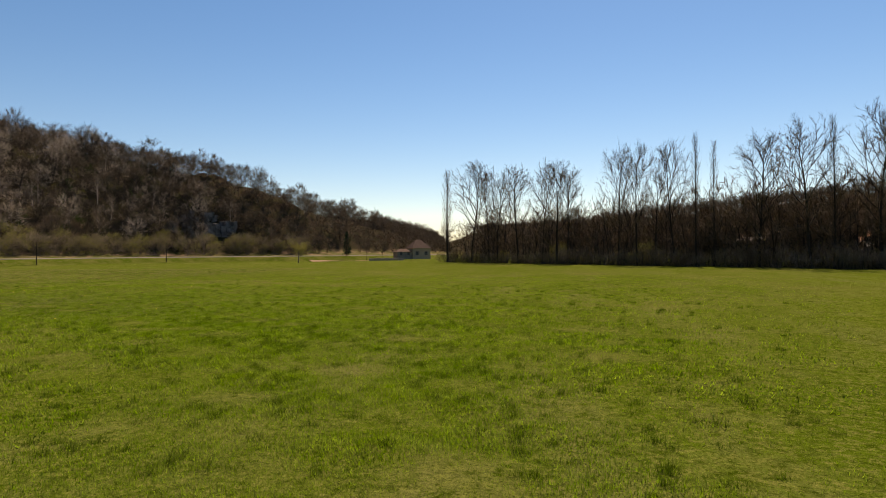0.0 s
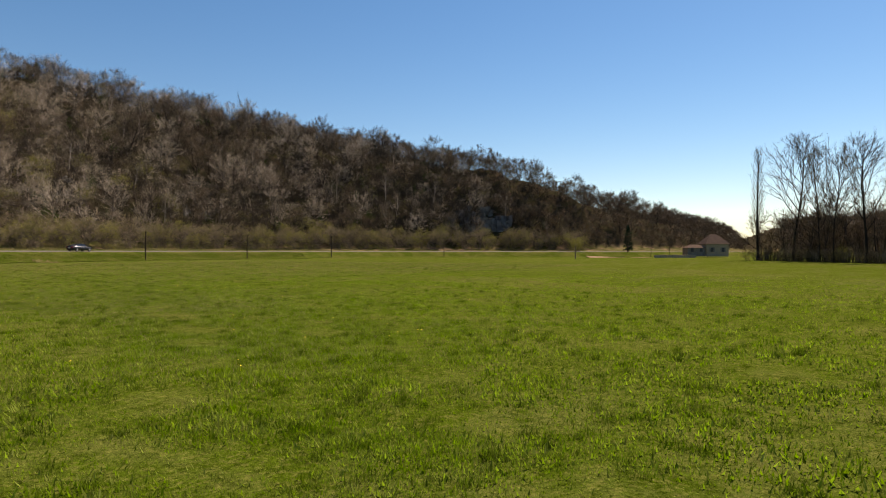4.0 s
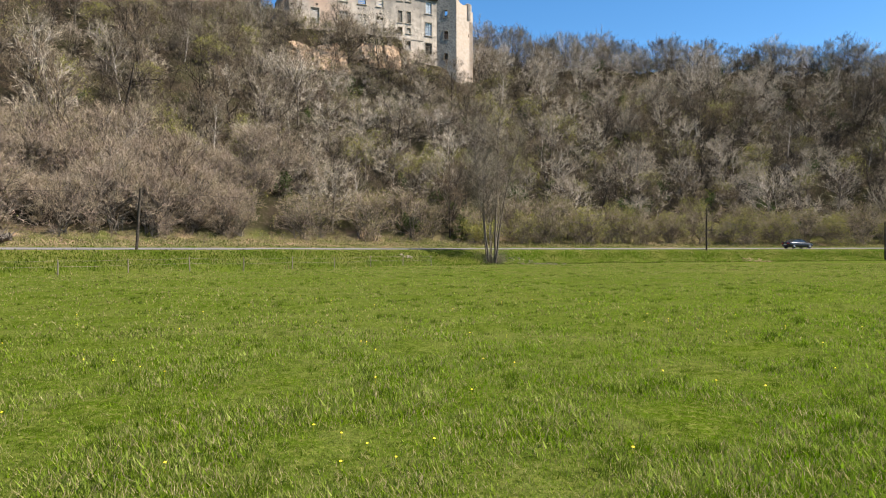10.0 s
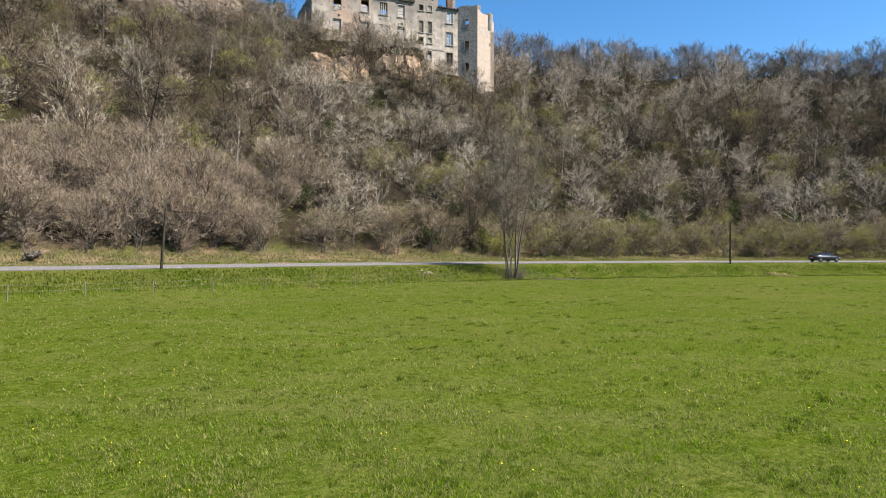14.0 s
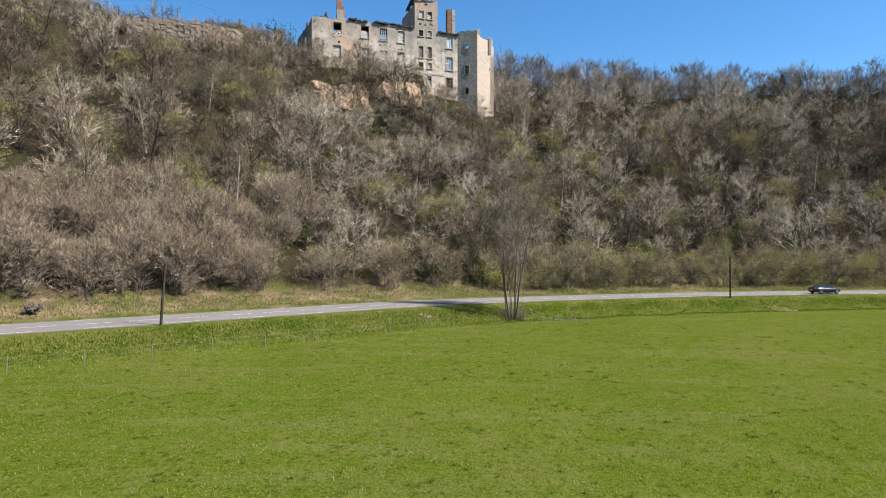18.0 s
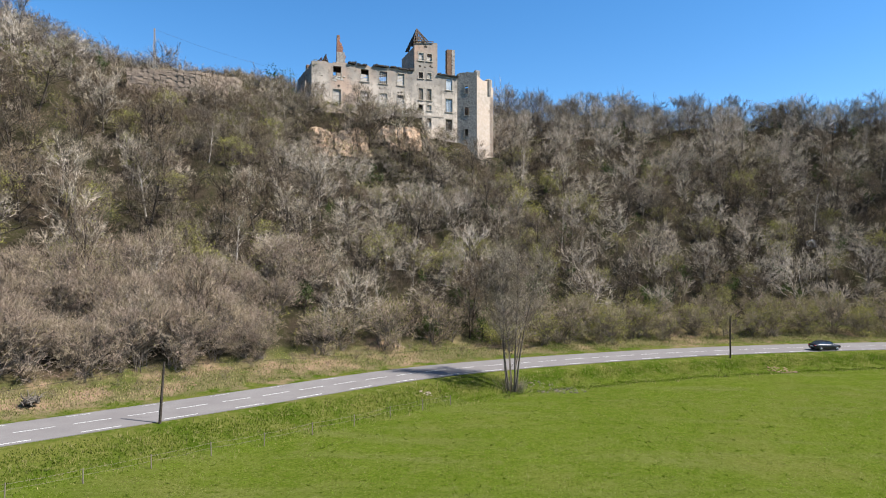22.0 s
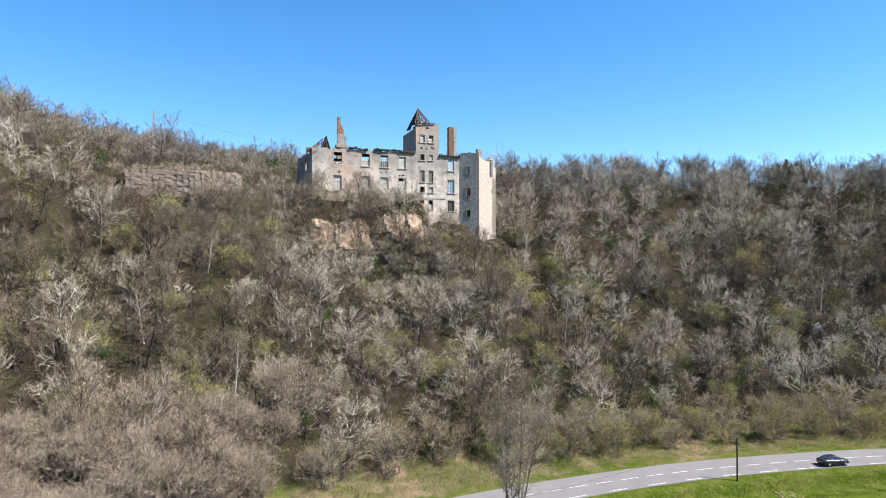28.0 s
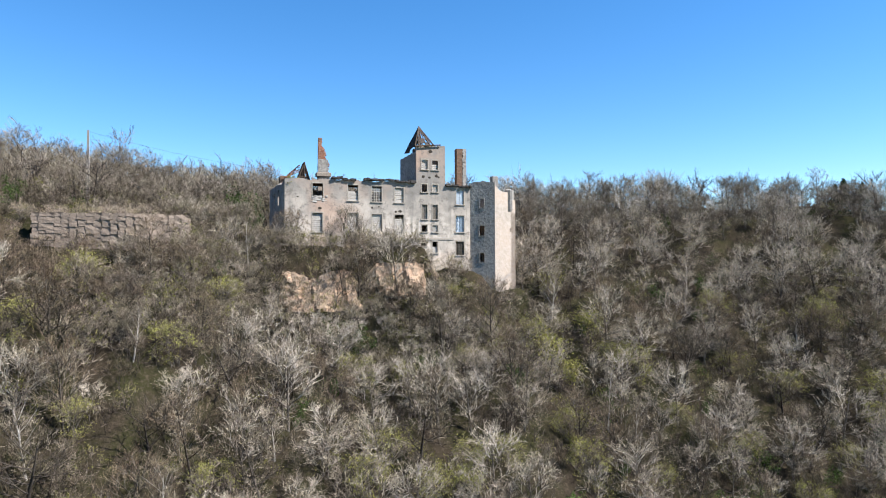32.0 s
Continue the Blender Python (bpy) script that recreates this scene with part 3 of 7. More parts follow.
front_r = wall_panel("wall", 26.5, 31.0, 36.5, 55.2, [o for o in cut if o[0] > 26.5], 0.8, PLASTER, castle, ragged=0.12, seed=5, label="pale front wall")
TOWER_WINDOWS = [(22.35, 23.4, 57.95, 59.55, "boarded"), (24.2, 25.25, 57.95, 59.5, "torn")]
# left end, which runs slightly askew, back and inner walls
left_len = 13.0
ldx, ldy = -0.09, 0.996
wall_panel("wall", 0.0, left_len, 40.0, 55.3, [(4.4, 5.6, 51.8, 54.3), (8.2, 9.4, 51.4, 54.0)], 0.8, PLASTER, castle, 0.4, 6,
           frame_of=lambda a, b, c: (0.0 + a * ldx + b * ldy, 0.82 + a * ldy - b * ldx, c), label="shaded end wall")
wall_panel("wall", -1.2, 31.0, 44.0, 54.6, [(6, 7.4, 51.5, 53.8), (12, 13.4, 51.5, 53.8), (18.2, 19.4, 51.5, 53.8)], 0.8, PLASTER, castle, 0.5, 7,
           frame_of=lambda a, b, c: (a, 13.7 + b, c), label="ruined rear wall")
for x in (8.1, 20.3):
    wall_panel("wall", 0.85, 13.6, 44.0, 54.8, [(5, 6.2, 47.0, 49.2)], 0.5, PLASTER, castle, 0.4, 8, frame_of=lambda a, b, c, x=x: (x + b, a, c), label="inner cross wall")
bm = bmesh.new()
box(bm, 0.85, 30.6, 0.85, 13.6, 46.2, 46.5)
part("floor", bm, STONE, castle, "rubble-covered inner floor")
bm = bmesh.new()
box(bm, 20.9, 30.6, 0.85, 13.6, 51.0, 51.3)
part("floor", bm, TIMBER, castle, "upper floor")
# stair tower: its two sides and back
# Left side in a darker grey than the rest: shade put into its colour.
wall_panel("wall", 0.0, 9.2, 54.0, 61.0, [], 0.6, GREY_RUBBLE_SHADE, castle, 0.12, 9, frame_of=lambda a, b, c: (21.42 + b, 0.82 + a, c), label="shaded side wall of the stair tower")
wall_panel("wall", 0.0, 9.2, 54.0, 61.8, [], 0.6, PLASTER, castle, 0.12, 10, frame_of=lambda a, b, c: (26.48 - b, 0.82 + a, c), label="side wall of the stair tower")
wall_panel("wall", 21.45, 26.45, 54.0, 61.0, [], 0.6, PLASTER, castle, 0.12, 11, frame_of=lambda a, b, c: (a, 9.4 + b, c))
# what is left of the tower's hipped roof: slates on two sides, bare rafters to the peak on the front
apex = Vector((22.75, 3.0, 65.7))
corners = [Vector(p) for p in ((21.15, -0.25, 61.75), (24.35, -0.2, 62.1), (24.4, 6.4, 62.0), (21.15, 6.4, 61.5))]
bm = bmesh.new()
for k in range(6):
    f = k / 5
    tube(bm, [corners[0].lerp(corners[1], f), apex.lerp(corners[0].lerp(corners[1], f), 0.04)], [0.1, 0.07], 5)
for f in (0.3, 0.62):
    tube(bm, [corners[0].lerp(apex, f), corners[1].lerp(apex, f)], [0.07, 0.07], 4)
tube(bm, [corners[1], apex], [0.12, 0.1], 5)
tube(bm, [corners[2], apex], [0.12, 0.1], 5)
tube(bm, [corners[0], corners[1] + Vector((1.3, 0, 0.05))], [0.1, 0.1], 4)
part("rafters", bm, TIMBER, castle, "bare broken rafters of the stair tower's roof")
g = random.Random(17)
bm = bmesh.new()
for p, q, cover in ((corners[3], corners[0], 1.0), (corners[2], corners[3], 1.0), (corners[0], corners[1], 0.6)):
    for j in range(9):
        for i in range(7):
            if g.random() > cover * (1.0 if j > 1 else 0.9):
                continue
            u0, u1, w0, w1 = i / 7, (i + 1) / 7, j / 9, min(1.0, (j + 1.25) / 9)
            v = [bm.verts.new(p.lerp(q, u).lerp(apex, w) + Vector((g.uniform(-0.04, 0.04), g.uniform(-0.04, 0.04), g.uniform(0.02, 0.1)))) for u, w in ((u0, w0), (u1, w0), (u1, w1), (u0, w1))]
            bm.faces.new(v)
            lower = [bm.verts.new(x.co - Vector((0, 0, 0.06))) for x in v]
            bm.faces.new(lower[::-1])
            for m in range(4):
                bm.faces.new((v[m], lower[m], lower[(m + 1) % 4], v[(m + 1) % 4]))
part("roof", bm, ROOF_DARK, castle, "remaining dark slates on the stair tower")
# an added lengthwise inner wall and unseen slabs that block light, to keep the front rooms dark
wall_panel("wall", 0.9, 30.5, 46.0, 54.3, [(12.0, 13.2, 47.0, 49.2)], 0.5, GREY_RUBBLE_SHADE, castle, 0.3, 15, frame_of=lambda a, b, c: (a, 4.6 + b, c), label="added inner wall that keeps the front rooms dark")
for x0, x1, z in ((0.9, 8.0, 55.0), (8.7, 20.2, 55.0), (0.9, 8.0, 51.2), (8.7, 20.2, 51.2), (26.6, 30.4, 54.9)):
    bm = bmesh.new()
    box(bm, x0, x1, 0.82, 4.55, z, z + 0.12)
    part("shade_slab", bm, TIMBER, castle, "added slab that shuts light out of the front rooms")
# ledge tiles left along the wall tops
for x0, x1, z, seed in ((7.4, 9.0, 55.9, 1), (9.2, 11.2, 55.65, 2), (12.6, 15.9, 55.85, 3), (16.2, 17.6, 55.95, 4), (17.8, 21.3, 55.7, 5), (26.6, 28.8, 55.35, 6), (29.0, 31.2, 55.25, 7)):
    g = random.Random(seed)
    bm = bmesh.new()
    x = x0
    while x < x1:
        w = g.uniform(0.3, 0.7)
        h = g.uniform(0.1, 0.34)
        vs = box(bm, x, min(x + w, x1), -0.28 - g.uniform(0, 0.12), 0.9, z - 0.08, z + h)
        for v in vs:
            v.co += Vector((g.uniform(-0.05, 0.05), g.uniform(-0.05, 0.05), g.uniform(-0.07, 0.07)))
        x += w
    part("coping", bm, ROOF_DARK, castle, "broken dark roof edge")
# string course and rubble base
bm = bmesh.new()
box(bm, 13.0, 28.0, -0.07, 0.0, 46.15, 46.4)
part("string_course", bm, CUT_STONE, castle)
bm = bmesh.new()
g = random.Random(12)
for k in range(420):
    x, z = g.uniform(9.6, 21.6), g.uniform(43.4, 46.1)
    w, h = g.uniform(0.14, 0.34), g.uniform(0.08, 0.18)
    vs = box(bm, x, x + w, -0.05 - g.uniform(0, 0.06), 0.02, z, z + h)
tagged(part("rubble_course", bm, GREY_RUBBLE_SHADE, castle, "bare rubble where the render fell off"), kind="stuff")
for x0, x1, za, zb, seed in ((26.2, 30.2, 38.0, 41.2, 9), (0.1, 3.6, 41.5, 44.5, 11)):
    g = random.Random(seed)
    bm = bmesh.new()
    for k in range(int((x1 - x0) * (zb - za) * 5)):
        x, z = g.gauss((x0 + x1) / 2, (x1 - x0) / 4), g.gauss((za + zb) / 2, (zb - za) / 4)
        if x0 < x < x1 and za < z < zb and not any(o[0] - 0.45 < x < o[1] + 0.2 and o[2] - 0.25 < z < o[3] + 0.2 for o in FRONT):
            box(bm, x, x + g.uniform(0.14, 0.34), -0.035, 0.02, z, z + g.uniform(0.08, 0.18))
    tagged(part("rubble_patch", bm, STONE, castle), kind="stuff")


def chimney(x, y, z0, z1, w, d, mat, broken, seed, label):
    """A stack of brick courses, broken at its head, with a facing of grey stone."""
    g = random.Random(seed)
    bm = bmesh.new()
    box(bm, x - w / 2 - 0.35, x + w / 2 + 0.35, y - d / 2 - 0.3, y + d / 2 + 0.3, z0 - 0.6, z0 + 0.05, 0.05)
    box(bm, x - w / 2 - 0.1, x + w / 2 + 0.1, y - d / 2 - 0.1, y + d / 2 + 0.1, 46.4, z0 - 0.55)
    ob = part("chimney", bm, STONE, castle, label)

    def course(name, mat, *size):
        bm = bmesh.new()
        for v in box(bm, *size):
            v.co += Vector((g.uniform(-0.03, 0.03), g.uniform(-0.02, 0.02), g.uniform(-0.02, 0.02)))
        part(name, bm, mat, ob)

    z = z0
    while z < z1:
        f = (z - z0) / (z1 - z0)
        cutw = 0.0 if not broken else (max(0.0, f - 0.2) * 0.95 + 0.08 * math.sin(f * 19)) * w
        course("brick_course", mat, x - w / 2, x + w / 2 - cutw + g.uniform(-0.14, 0.08) * (1 if broken else 0.2), y - d / 2, y + d / 2 - cutw * 0.4, z, z + 0.24)
        if broken and f < 0.38:
            course("facing_stone", GREY_RUBBLE_SHADE, x - w / 2 - 0.06, x + w / 2 + g.uniform(-0.2, 0.04), y - d / 2 - 0.06, y - d / 2 + 0.1, z, z + 0.25)
        if not broken:
            course("facing_stone", GREY_RUBBLE_SHADE, x + w * 0.14 + g.uniform(-0.08, 0.08), x + w / 2 + 0.05, y - d / 2 - 0.05, y + d / 2 + 0.03, z, z + 0.24)
        z += 0.225


chimney(6.9, 6.0, 57.4, 63.2, 1.75, 1.0, BRICK, True, 5, "broken red brick chimney stack")
chimney(31.3, 5.4, 54.5, 62.4, 1.75, 1.1, BRICK_BROWN, False, 6, "tall brown brick chimney stack")
# what is left of the roof at the left end: an open timber frame and a tiled slope beside it
bm = bmesh.new()
for y in (6.6, 7.6, 8.6):
    for x in (2.3, 5.1):
        tube(bm, [(x, y, 55.0), (3.85, y, 59.2)], [0.13, 0.1], 5)
    tube(bm, [(2.9, y, 56.8), (4.7, y, 56.8)], [0.08, 0.08], 4)
    tube(bm, [(3.8, y, 55.0), (3.85, y, 59.0)], [0.1, 0.09], 5)
tube(bm, [(3.85, 6.3, 59.15), (3.85, 8.8, 59.15)], [0.12, 0.12], 5)
box(bm, 0.9, 5.4, 6.6, 7.1, 46.5, 55.2)
v = [bm.verts.new(p) for k in (0, 0.15) for p in ((2.5, 8.7 + k, 55.2), (4.9, 8.7 + k, 55.2), (3.85, 8.7 + k, 58.6))]
for f in ((0, 1, 2), (5, 4, 3), (0, 3, 4, 1), (1, 4, 5, 2), (2, 5, 3, 0)):
    bm.faces.new([v[i] for i in f])
part("roof_frame", bm, TIMBER, castle, "broken timber frame of the left roof")
bm = bmesh.new()
g = random.Random(19)
for j in range(9):
    for i in range(6):
        if g.random() < 0.12 or (i > 4 and j > 6):
            continue
        x, z = 0.2 + 0.34 * j, 56.3 + 0.3 * j * (0.55 + 0.45 * min(1, i / 3))
        vs = box(bm, x, x + 0.4, 6.9 + 0.4 * i, 7.3 + 0.4 * i, z, z + 0.1)
        for v in vs:
            v.co += Vector((g.uniform(-0.05, 0.05), g.uniform(-0.05, 0.05), 0.3 * (v.co.x - x) + g.uniform(-0.06, 0.06)))
part("tiled_slope", bm, BRICK, castle, "sagging red-tiled remnant of the left roof")
bm = bmesh.new()
box(bm, -0.1, 1.6, 7.2, 8.6, 53.5, 56.9, 0.08)
part("chimney", bm, BRICK_BROWN, castle, "brick chimney stump")


def window(o):
    """What fills an opening: surround, sill, boards, bars or shutters."""
    x0, x1, z0, z1, kind = o
    w, h = x1 - x0, z1 - z0
    g = random.Random(int(x0 * 100 + z0 * 10))
    bm = bmesh.new()
    for a, b, c, d in ((x0 - 0.16, x0, z0, z1), (x1, x1 + 0.16, z0, z1), (x0 - 0.16, x1 + 0.16, z1, z1 + 0.2)):
        box(bm, a, b, -0.03, 0.25, c, d)
    win = part("window", bm, CUT_STONE, castle, {"broken": "black gaping window with a broken sill", "boarded": "window closed with pale boards", "torn": "window with torn pale boards", "lattice": "window with a white wooden lattice",
               "patched": "window half closed with boards and blocks", "dark": "small dark window", "shutter": "small window with a closed shutter", "louvre": "tall narrow window with grey louvred shutter",
               "half": "small half-open window", "blue": "window with pale blue shutters", "blue_panes": "pale window with glazing bars", "bars": "dark window with bars"}[kind])
    bm = bmesh.new()
    box(bm, x0 - 0.22, x1 + 0.22, -0.14, 0.3, z0 - 0.16, z0, 0.02)
    if kind != "broken":
        part("sill", bm, CUT_STONE, win)
    else:
        bm.free()
        for k in range(26):
            bm = bmesh.new()
            x, z = g.uniform(x0 - 0.3, x1 + 0.4), z0 + g.uniform(-0.5, 0.7) * (0.3 + 0.7 * g.random())
            box(bm, x, x + g.uniform(0.2, 0.5), 0.0 - g.uniform(0, 0.1), 0.4, z, z + g.uniform(0.12, 0.3))
            part("rubble_stone", bm, BOARD_PALE, win)
    y = 0.16
    if kind in ("boarded", "torn", "patched"):
        n = int(h / 0.28)
        for k in range(n):
            za, zb = z0 + h * k / n, z0 + h * (k + 1) / n - 0.055
            if kind == "torn" and k > n * 0.55 and g.random() < 0.75:
                continue
            if kind == "patched" and k > n * 0.7 and g.random() < 0.6:
                continue
            bm = bmesh.new()
            vs = box(bm, x0 + 0.02, x1 - 0.02 - (g.uniform(0, 0.5) if kind == "torn" and k > n * 0.4 else 0), y + g.uniform(0, 0.05), y + 0.1, za, zb)
            t = g.uniform(-0.03, 0.03)
            for v in vs:
                v.co.z += t * (v.co.x - x0)
            part("board", bm, BOARD_PALE, win)
    elif kind in ("lattice", "blue_panes"):
        nx, nz = (4, 6) if kind == "lattice" else (3, 4)
        for k in range(nx + 1):
            bm = bmesh.new()
            x = x0 + w * k / nx
            box(bm, max(x0, x - 0.05), min(x1, x + 0.05), y, y + 0.08, z0, z1)
            part("bar", bm, BOARD_PALE if kind == "lattice" else SHUTTER_BLUE, win)
        for k in range(nz + 1):
            bm = bmesh.new()
            z = z0 + h * k / nz
            box(bm, x0, x1, y + 0.085, y + 0.15, max(z0, z - 0.05), min(z1, z + 0.05))
            part("bar", bm, BOARD_PALE if kind == "lattice" else SHUTTER_BLUE, win)
        if kind == "blue_panes":
            bm = bmesh.new()
            box(bm, x0, x1, y + 0.2, y + 0.24, z0, z1)
            part("pane", bm, SHUTTER_BLUE, win, "dusty pale pane")
    elif kind in ("shutter", "louvre", "half", "blue"):
        mat = SHUTTER_BLUE if kind == "blue" else SHUTTER_GREY if kind == "louvre" else BOARD_PALE
        top = z1 if kind != "half" else z0 + h * 0.55
        for a, b in (((x0, (x0 + x1) / 2 - 0.01), ((x0 + x1) / 2 + 0.01, x1)) if kind in ("blue", "louvre") else ((x0, x1),)):
            bm = bmesh.new()
            box(bm, a + 0.01, b - 0.01, y + 0.04, y + 0.08, z0 + 0.02, top - 0.02)
            n = int((top - z0) / 0.16)
            if kind != "half":
                for k in range(n):
                    box(bm, a + 0.05, b - 0.05, y - 0.02, y + 0.039, z0 + 0.08 + k * 0.155, z0 + 0.17 + k * 0.155)
            part("shutter", bm, mat, win)
    elif kind == "bars":
        for k in range(5):
            bm = bmesh.new()
            x = x0 + w * (k + 0.5) / 5
            box(bm, x - 0.025, x + 0.025, y, y + 0.05, z0, z1)
            part("bar", bm, SHUTTER_GREY, win)
        for k in (1, 2, 3):
            bm = bmesh.new()
            box(bm, x0, x1, y + 0.055, y + 0.1, z0 + h * k / 4 - 0.03, z0 + h * k / 4 + 0.03)
            part("bar", bm, SHUTTER_GREY, win)
    return win


for o in FRONT + TOWER_WINDOWS:
    window(o)
# flat dark discs above and below windows: holes in the render, their shade put into the colour
g = random.Random(31)
for x, z, r in ((17.9, 50.75, 0.3), (18.6, 50.85, 0.35), (5.4, 51.1, 0.35), (2.0, 52.8, 0.22), (2.0, 47.9, 0.22), (13.9, 51.3, 0.25), (15.0, 51.5, 0.2), (22.6, 56.7, 0.4), (23.7, 56.6, 0.3), (24.9, 56.9, 0.4), (25.3, 56.7, 0.25), (23.9, 61.0, 0.45), (29.1, 42.3, 0.35)):
    bm = bmesh.new()
    n = 9
    c = bm.verts.new((x, -0.012, z))
    ring = [bm.verts.new((x + r * g.uniform(0.6, 1.1) * math.cos(2 * math.pi * k / n), -0.006, z + r * 0.7 * g.uniform(0.6, 1.1) * math.sin(2 * math.pi * k / n))) for k in range(n)]
    for k in range(n):
        bm.faces.new((c, ring[k], ring[(k + 1) % n]))
    part("hole_shade", bm, BARK_DARK, castle)

# the angled end tower: faces J-K (shaded, its shade put into a darker grey), K-R (bright), then round the back
J, K, R = (31.0, 0.1), (34.8, -1.95), (38.6, -1.95)
back = [(38.6, 4.0), (35.0, 7.0), (31.0, 7.0)]


def tower_face(p, q, z0, z1, openings, mat, seed, ragged=0.15, label="", lean=None):
    d = math.hypot(q[0] - p[0], q[1] - p[1])
    return wall_panel("wall", 0, d, z0, z1, openings, 0.8, mat, castle, ragged, seed, frame_of=plain_frame(*p, (q[0] - p[0]) / d, (q[1] - p[1]) / d), label=label, lean=lean)


JK = math.hypot(K[0] - J[0], K[1] - J[1])
# J-K is the same render, coloured darker for the shade on it.
tower_face(J, K, 34.0, 56.0, [(1.7, 2.4, 51.7, 53.2), (1.65, 2.5, 46.9, 48.6), (1.7, 2.45, 42.4, 43.9)], GREY_RUBBLE_SHADE, 21, 0.2, "shaded grey face of the end tower", lean=lambda x: 0.25 * math.sin(x * 0.5))
tower_face(K, (37.2, -1.95), 34.0, 55.4, [], PLASTER_PINK, 22, 0.3, "sunlit face of the end tower", lean=lambda x: -0.5 * x)
tower_face((37.2, -1.95), R, 34.0, 50.9, [(0.35, 0.5, 47.6, 48.2)], PLASTER_PINK, 23, 0.2, "sunlit face of the end tower")
tower_face(R, back[0], 33.0, 53.0, [], PLASTER_PINK, 24, 0.2, "side of the end tower")
tower_face(back[0], back[1], 33.0, 54.6, [], PLASTER, 25)
tower_face(back[1], back[2], 33.0, 55.0, [], PLASTER, 26)
bm = bmesh.new()
box(bm, 32.6, 37.4, 0.6, 5.0, 50.2, 50.5)
part("floor", bm, STONE, castle)
# tower windows on the shaded face
for a, b, z0, z1 in ((1.7, 2.4, 51.7, 53.2), (1.65, 2.5, 46.9, 48.6), (1.7, 2.45, 42.4, 43.9)):
    ux, uy = (K[0] - J[0]) / JK, (K[1] - J[1]) / JK
    f = plain_frame(*J, ux, uy)
    bm = bmesh.new()
    for c, d, e, h in ((a - 0.14, a, z0, z1), (b, b + 0.14, z0, z1), (a - 0.14, b + 0.14, z1, z1 + 0.18), (a - 0.2, b + 0.2, z0 - 0.15, z0)):
        for v in box(bm, c, d, -0.06, 0.2, e, h):
            v.co = Vector(f(*v.co))
    w = part("window", bm, CUT_STONE, castle, "small dark window of the end tower")
    bm = bmesh.new()
    for v in box(bm, (a + b) / 2 - 0.03, (a + b) / 2 + 0.03, 0.3, 0.36, z0, z1):
        v.co = Vector(f(*v.co))
    part("bar", bm, SHUTTER_GREY, w)
# corbelled turret on the right corner and the stub of a stack beside it
bm = bmesh.new()
rings = []
for z, r in ((50.4, 0.15), (50.9, 0.75), (51.4, 0.9), (54.0, 0.9), (54.7, 0.88), (54.9, 0.5)):
    rings.append([bm.verts.new((37.75 + 0.9 * r * math.cos(a), -1.25 + 0.9 * r * math.sin(a), z + random.uniform(-0.06, 0.06))) for a in [2 * math.pi * k / 14 for k in range(14)]])
for a, b in zip(rings, rings[1:]):
    for k in range(14):
        bm.faces.new((a[k], a[(k + 1) % 14], b[(k + 1) % 14], b[k]))
bm.faces.new(rings[0][::-1]), bm.faces.new(rings[-1])
part("turret", bm, GREY_RUBBLE_SHADE, castle, "corbelled grey corner turret")
bm = bmesh.new()
box(bm, 35.6, 36.7, 0.9, 2.0, 50.5, 57.4, 0.05)
part("chimney", bm, GREY_RUBBLE_SHADE, castle, "grey chimney stub")

# ---- bare trees and shrubs ----
class Plant:
    """Collects thin prisms for wood and slivers for twigs and leaves."""

    def __init__(self, seed):
        self.g, self.v, self.t, self.m, self.n = random.Random(seed), [], [], [], 0

    def prism(self, p, q, r, s, mat=0, sides=3):
        p, q = Vector(p), Vector(q)
        d = (q - p).normalized()
        x = d.cross(Vector((0.3, 0.95, 0.05)))
        x = x.normalized() if x.length > 1e-3 else Vector((1, 0, 0))
        y = d.cross(x)
        for c, k in ((p, r), (q, s)):
            for j in range(sides):
                a = 2 * math.pi * j / sides
                self.v.append(c + k * (math.cos(a) * x + math.sin(a) * y))
        for j in range(sides):
            a, b = self.n + j, self.n + (j + 1) % sides
            self.t += [(a, b, b + sides), (a, b + sides, a + sides)]
            self.m += [mat, mat]
        self.n += 2 * sides

    def blade(self, p, q, w, mat=1):
        p, q = Vector(p), Vector(q)
        x = (q - p).cross(Vector((self.g.uniform(-1, 1), self.g.uniform(-1, 1), self.g.uniform(-1, 1))))
        x = x.normalized() * w / 2 if x.length > 1e-4 else Vector((w / 2, 0, 0))
        self.v += [p - x, p + x, q]
        self.t.append((self.n, self.n + 1, self.n + 2))
        self.m.append(mat)
        self.n += 3

    def leaf(self, p, size, mat=2):
        g = self.g
        a = Vector((g.gauss(0, 1), g.gauss(0, 1), g.gauss(0, 1))).normalized() * size
        b = Vector((g.gauss(0, 1), g.gauss(0, 1), g.gauss(0, 1))).normalized() * size
        p = Vector(p)
        self.v += [p, p + a, p + b]
        self.t.append((self.n, self.n + 1, self.n + 2))
        self.m.append(mat)
        self.n += 3

    def limb(self, p, way, length, r, bits, wander, rise=0.15, mat=0, sides=3, end=0.35):
        """A crooked branch; gives the points along it."""
        g, out = self.g, [Vector(p)]
        d = Vector(way).normalized()
        for k in range(bits):
            d = (d + Vector((g.uniform(-1, 1), g.uniform(-1, 1), g.uniform(-0.7, 0.7))) * wander + Vector((0, 0, rise))).normalized()
            q = out[-1] + d * length / bits
            a, b = r * (1 - (1 - end) * k / bits), r * (1 - (1 - end) * (k + 1) / bits)
            self.prism(out[-1], q, a, b, mat, sides)
            out.append(q)
        return out, d

    def arrays(self):
        return np.array([tuple(p) for p in self.v]), np.array(self.t), np.array(self.m)


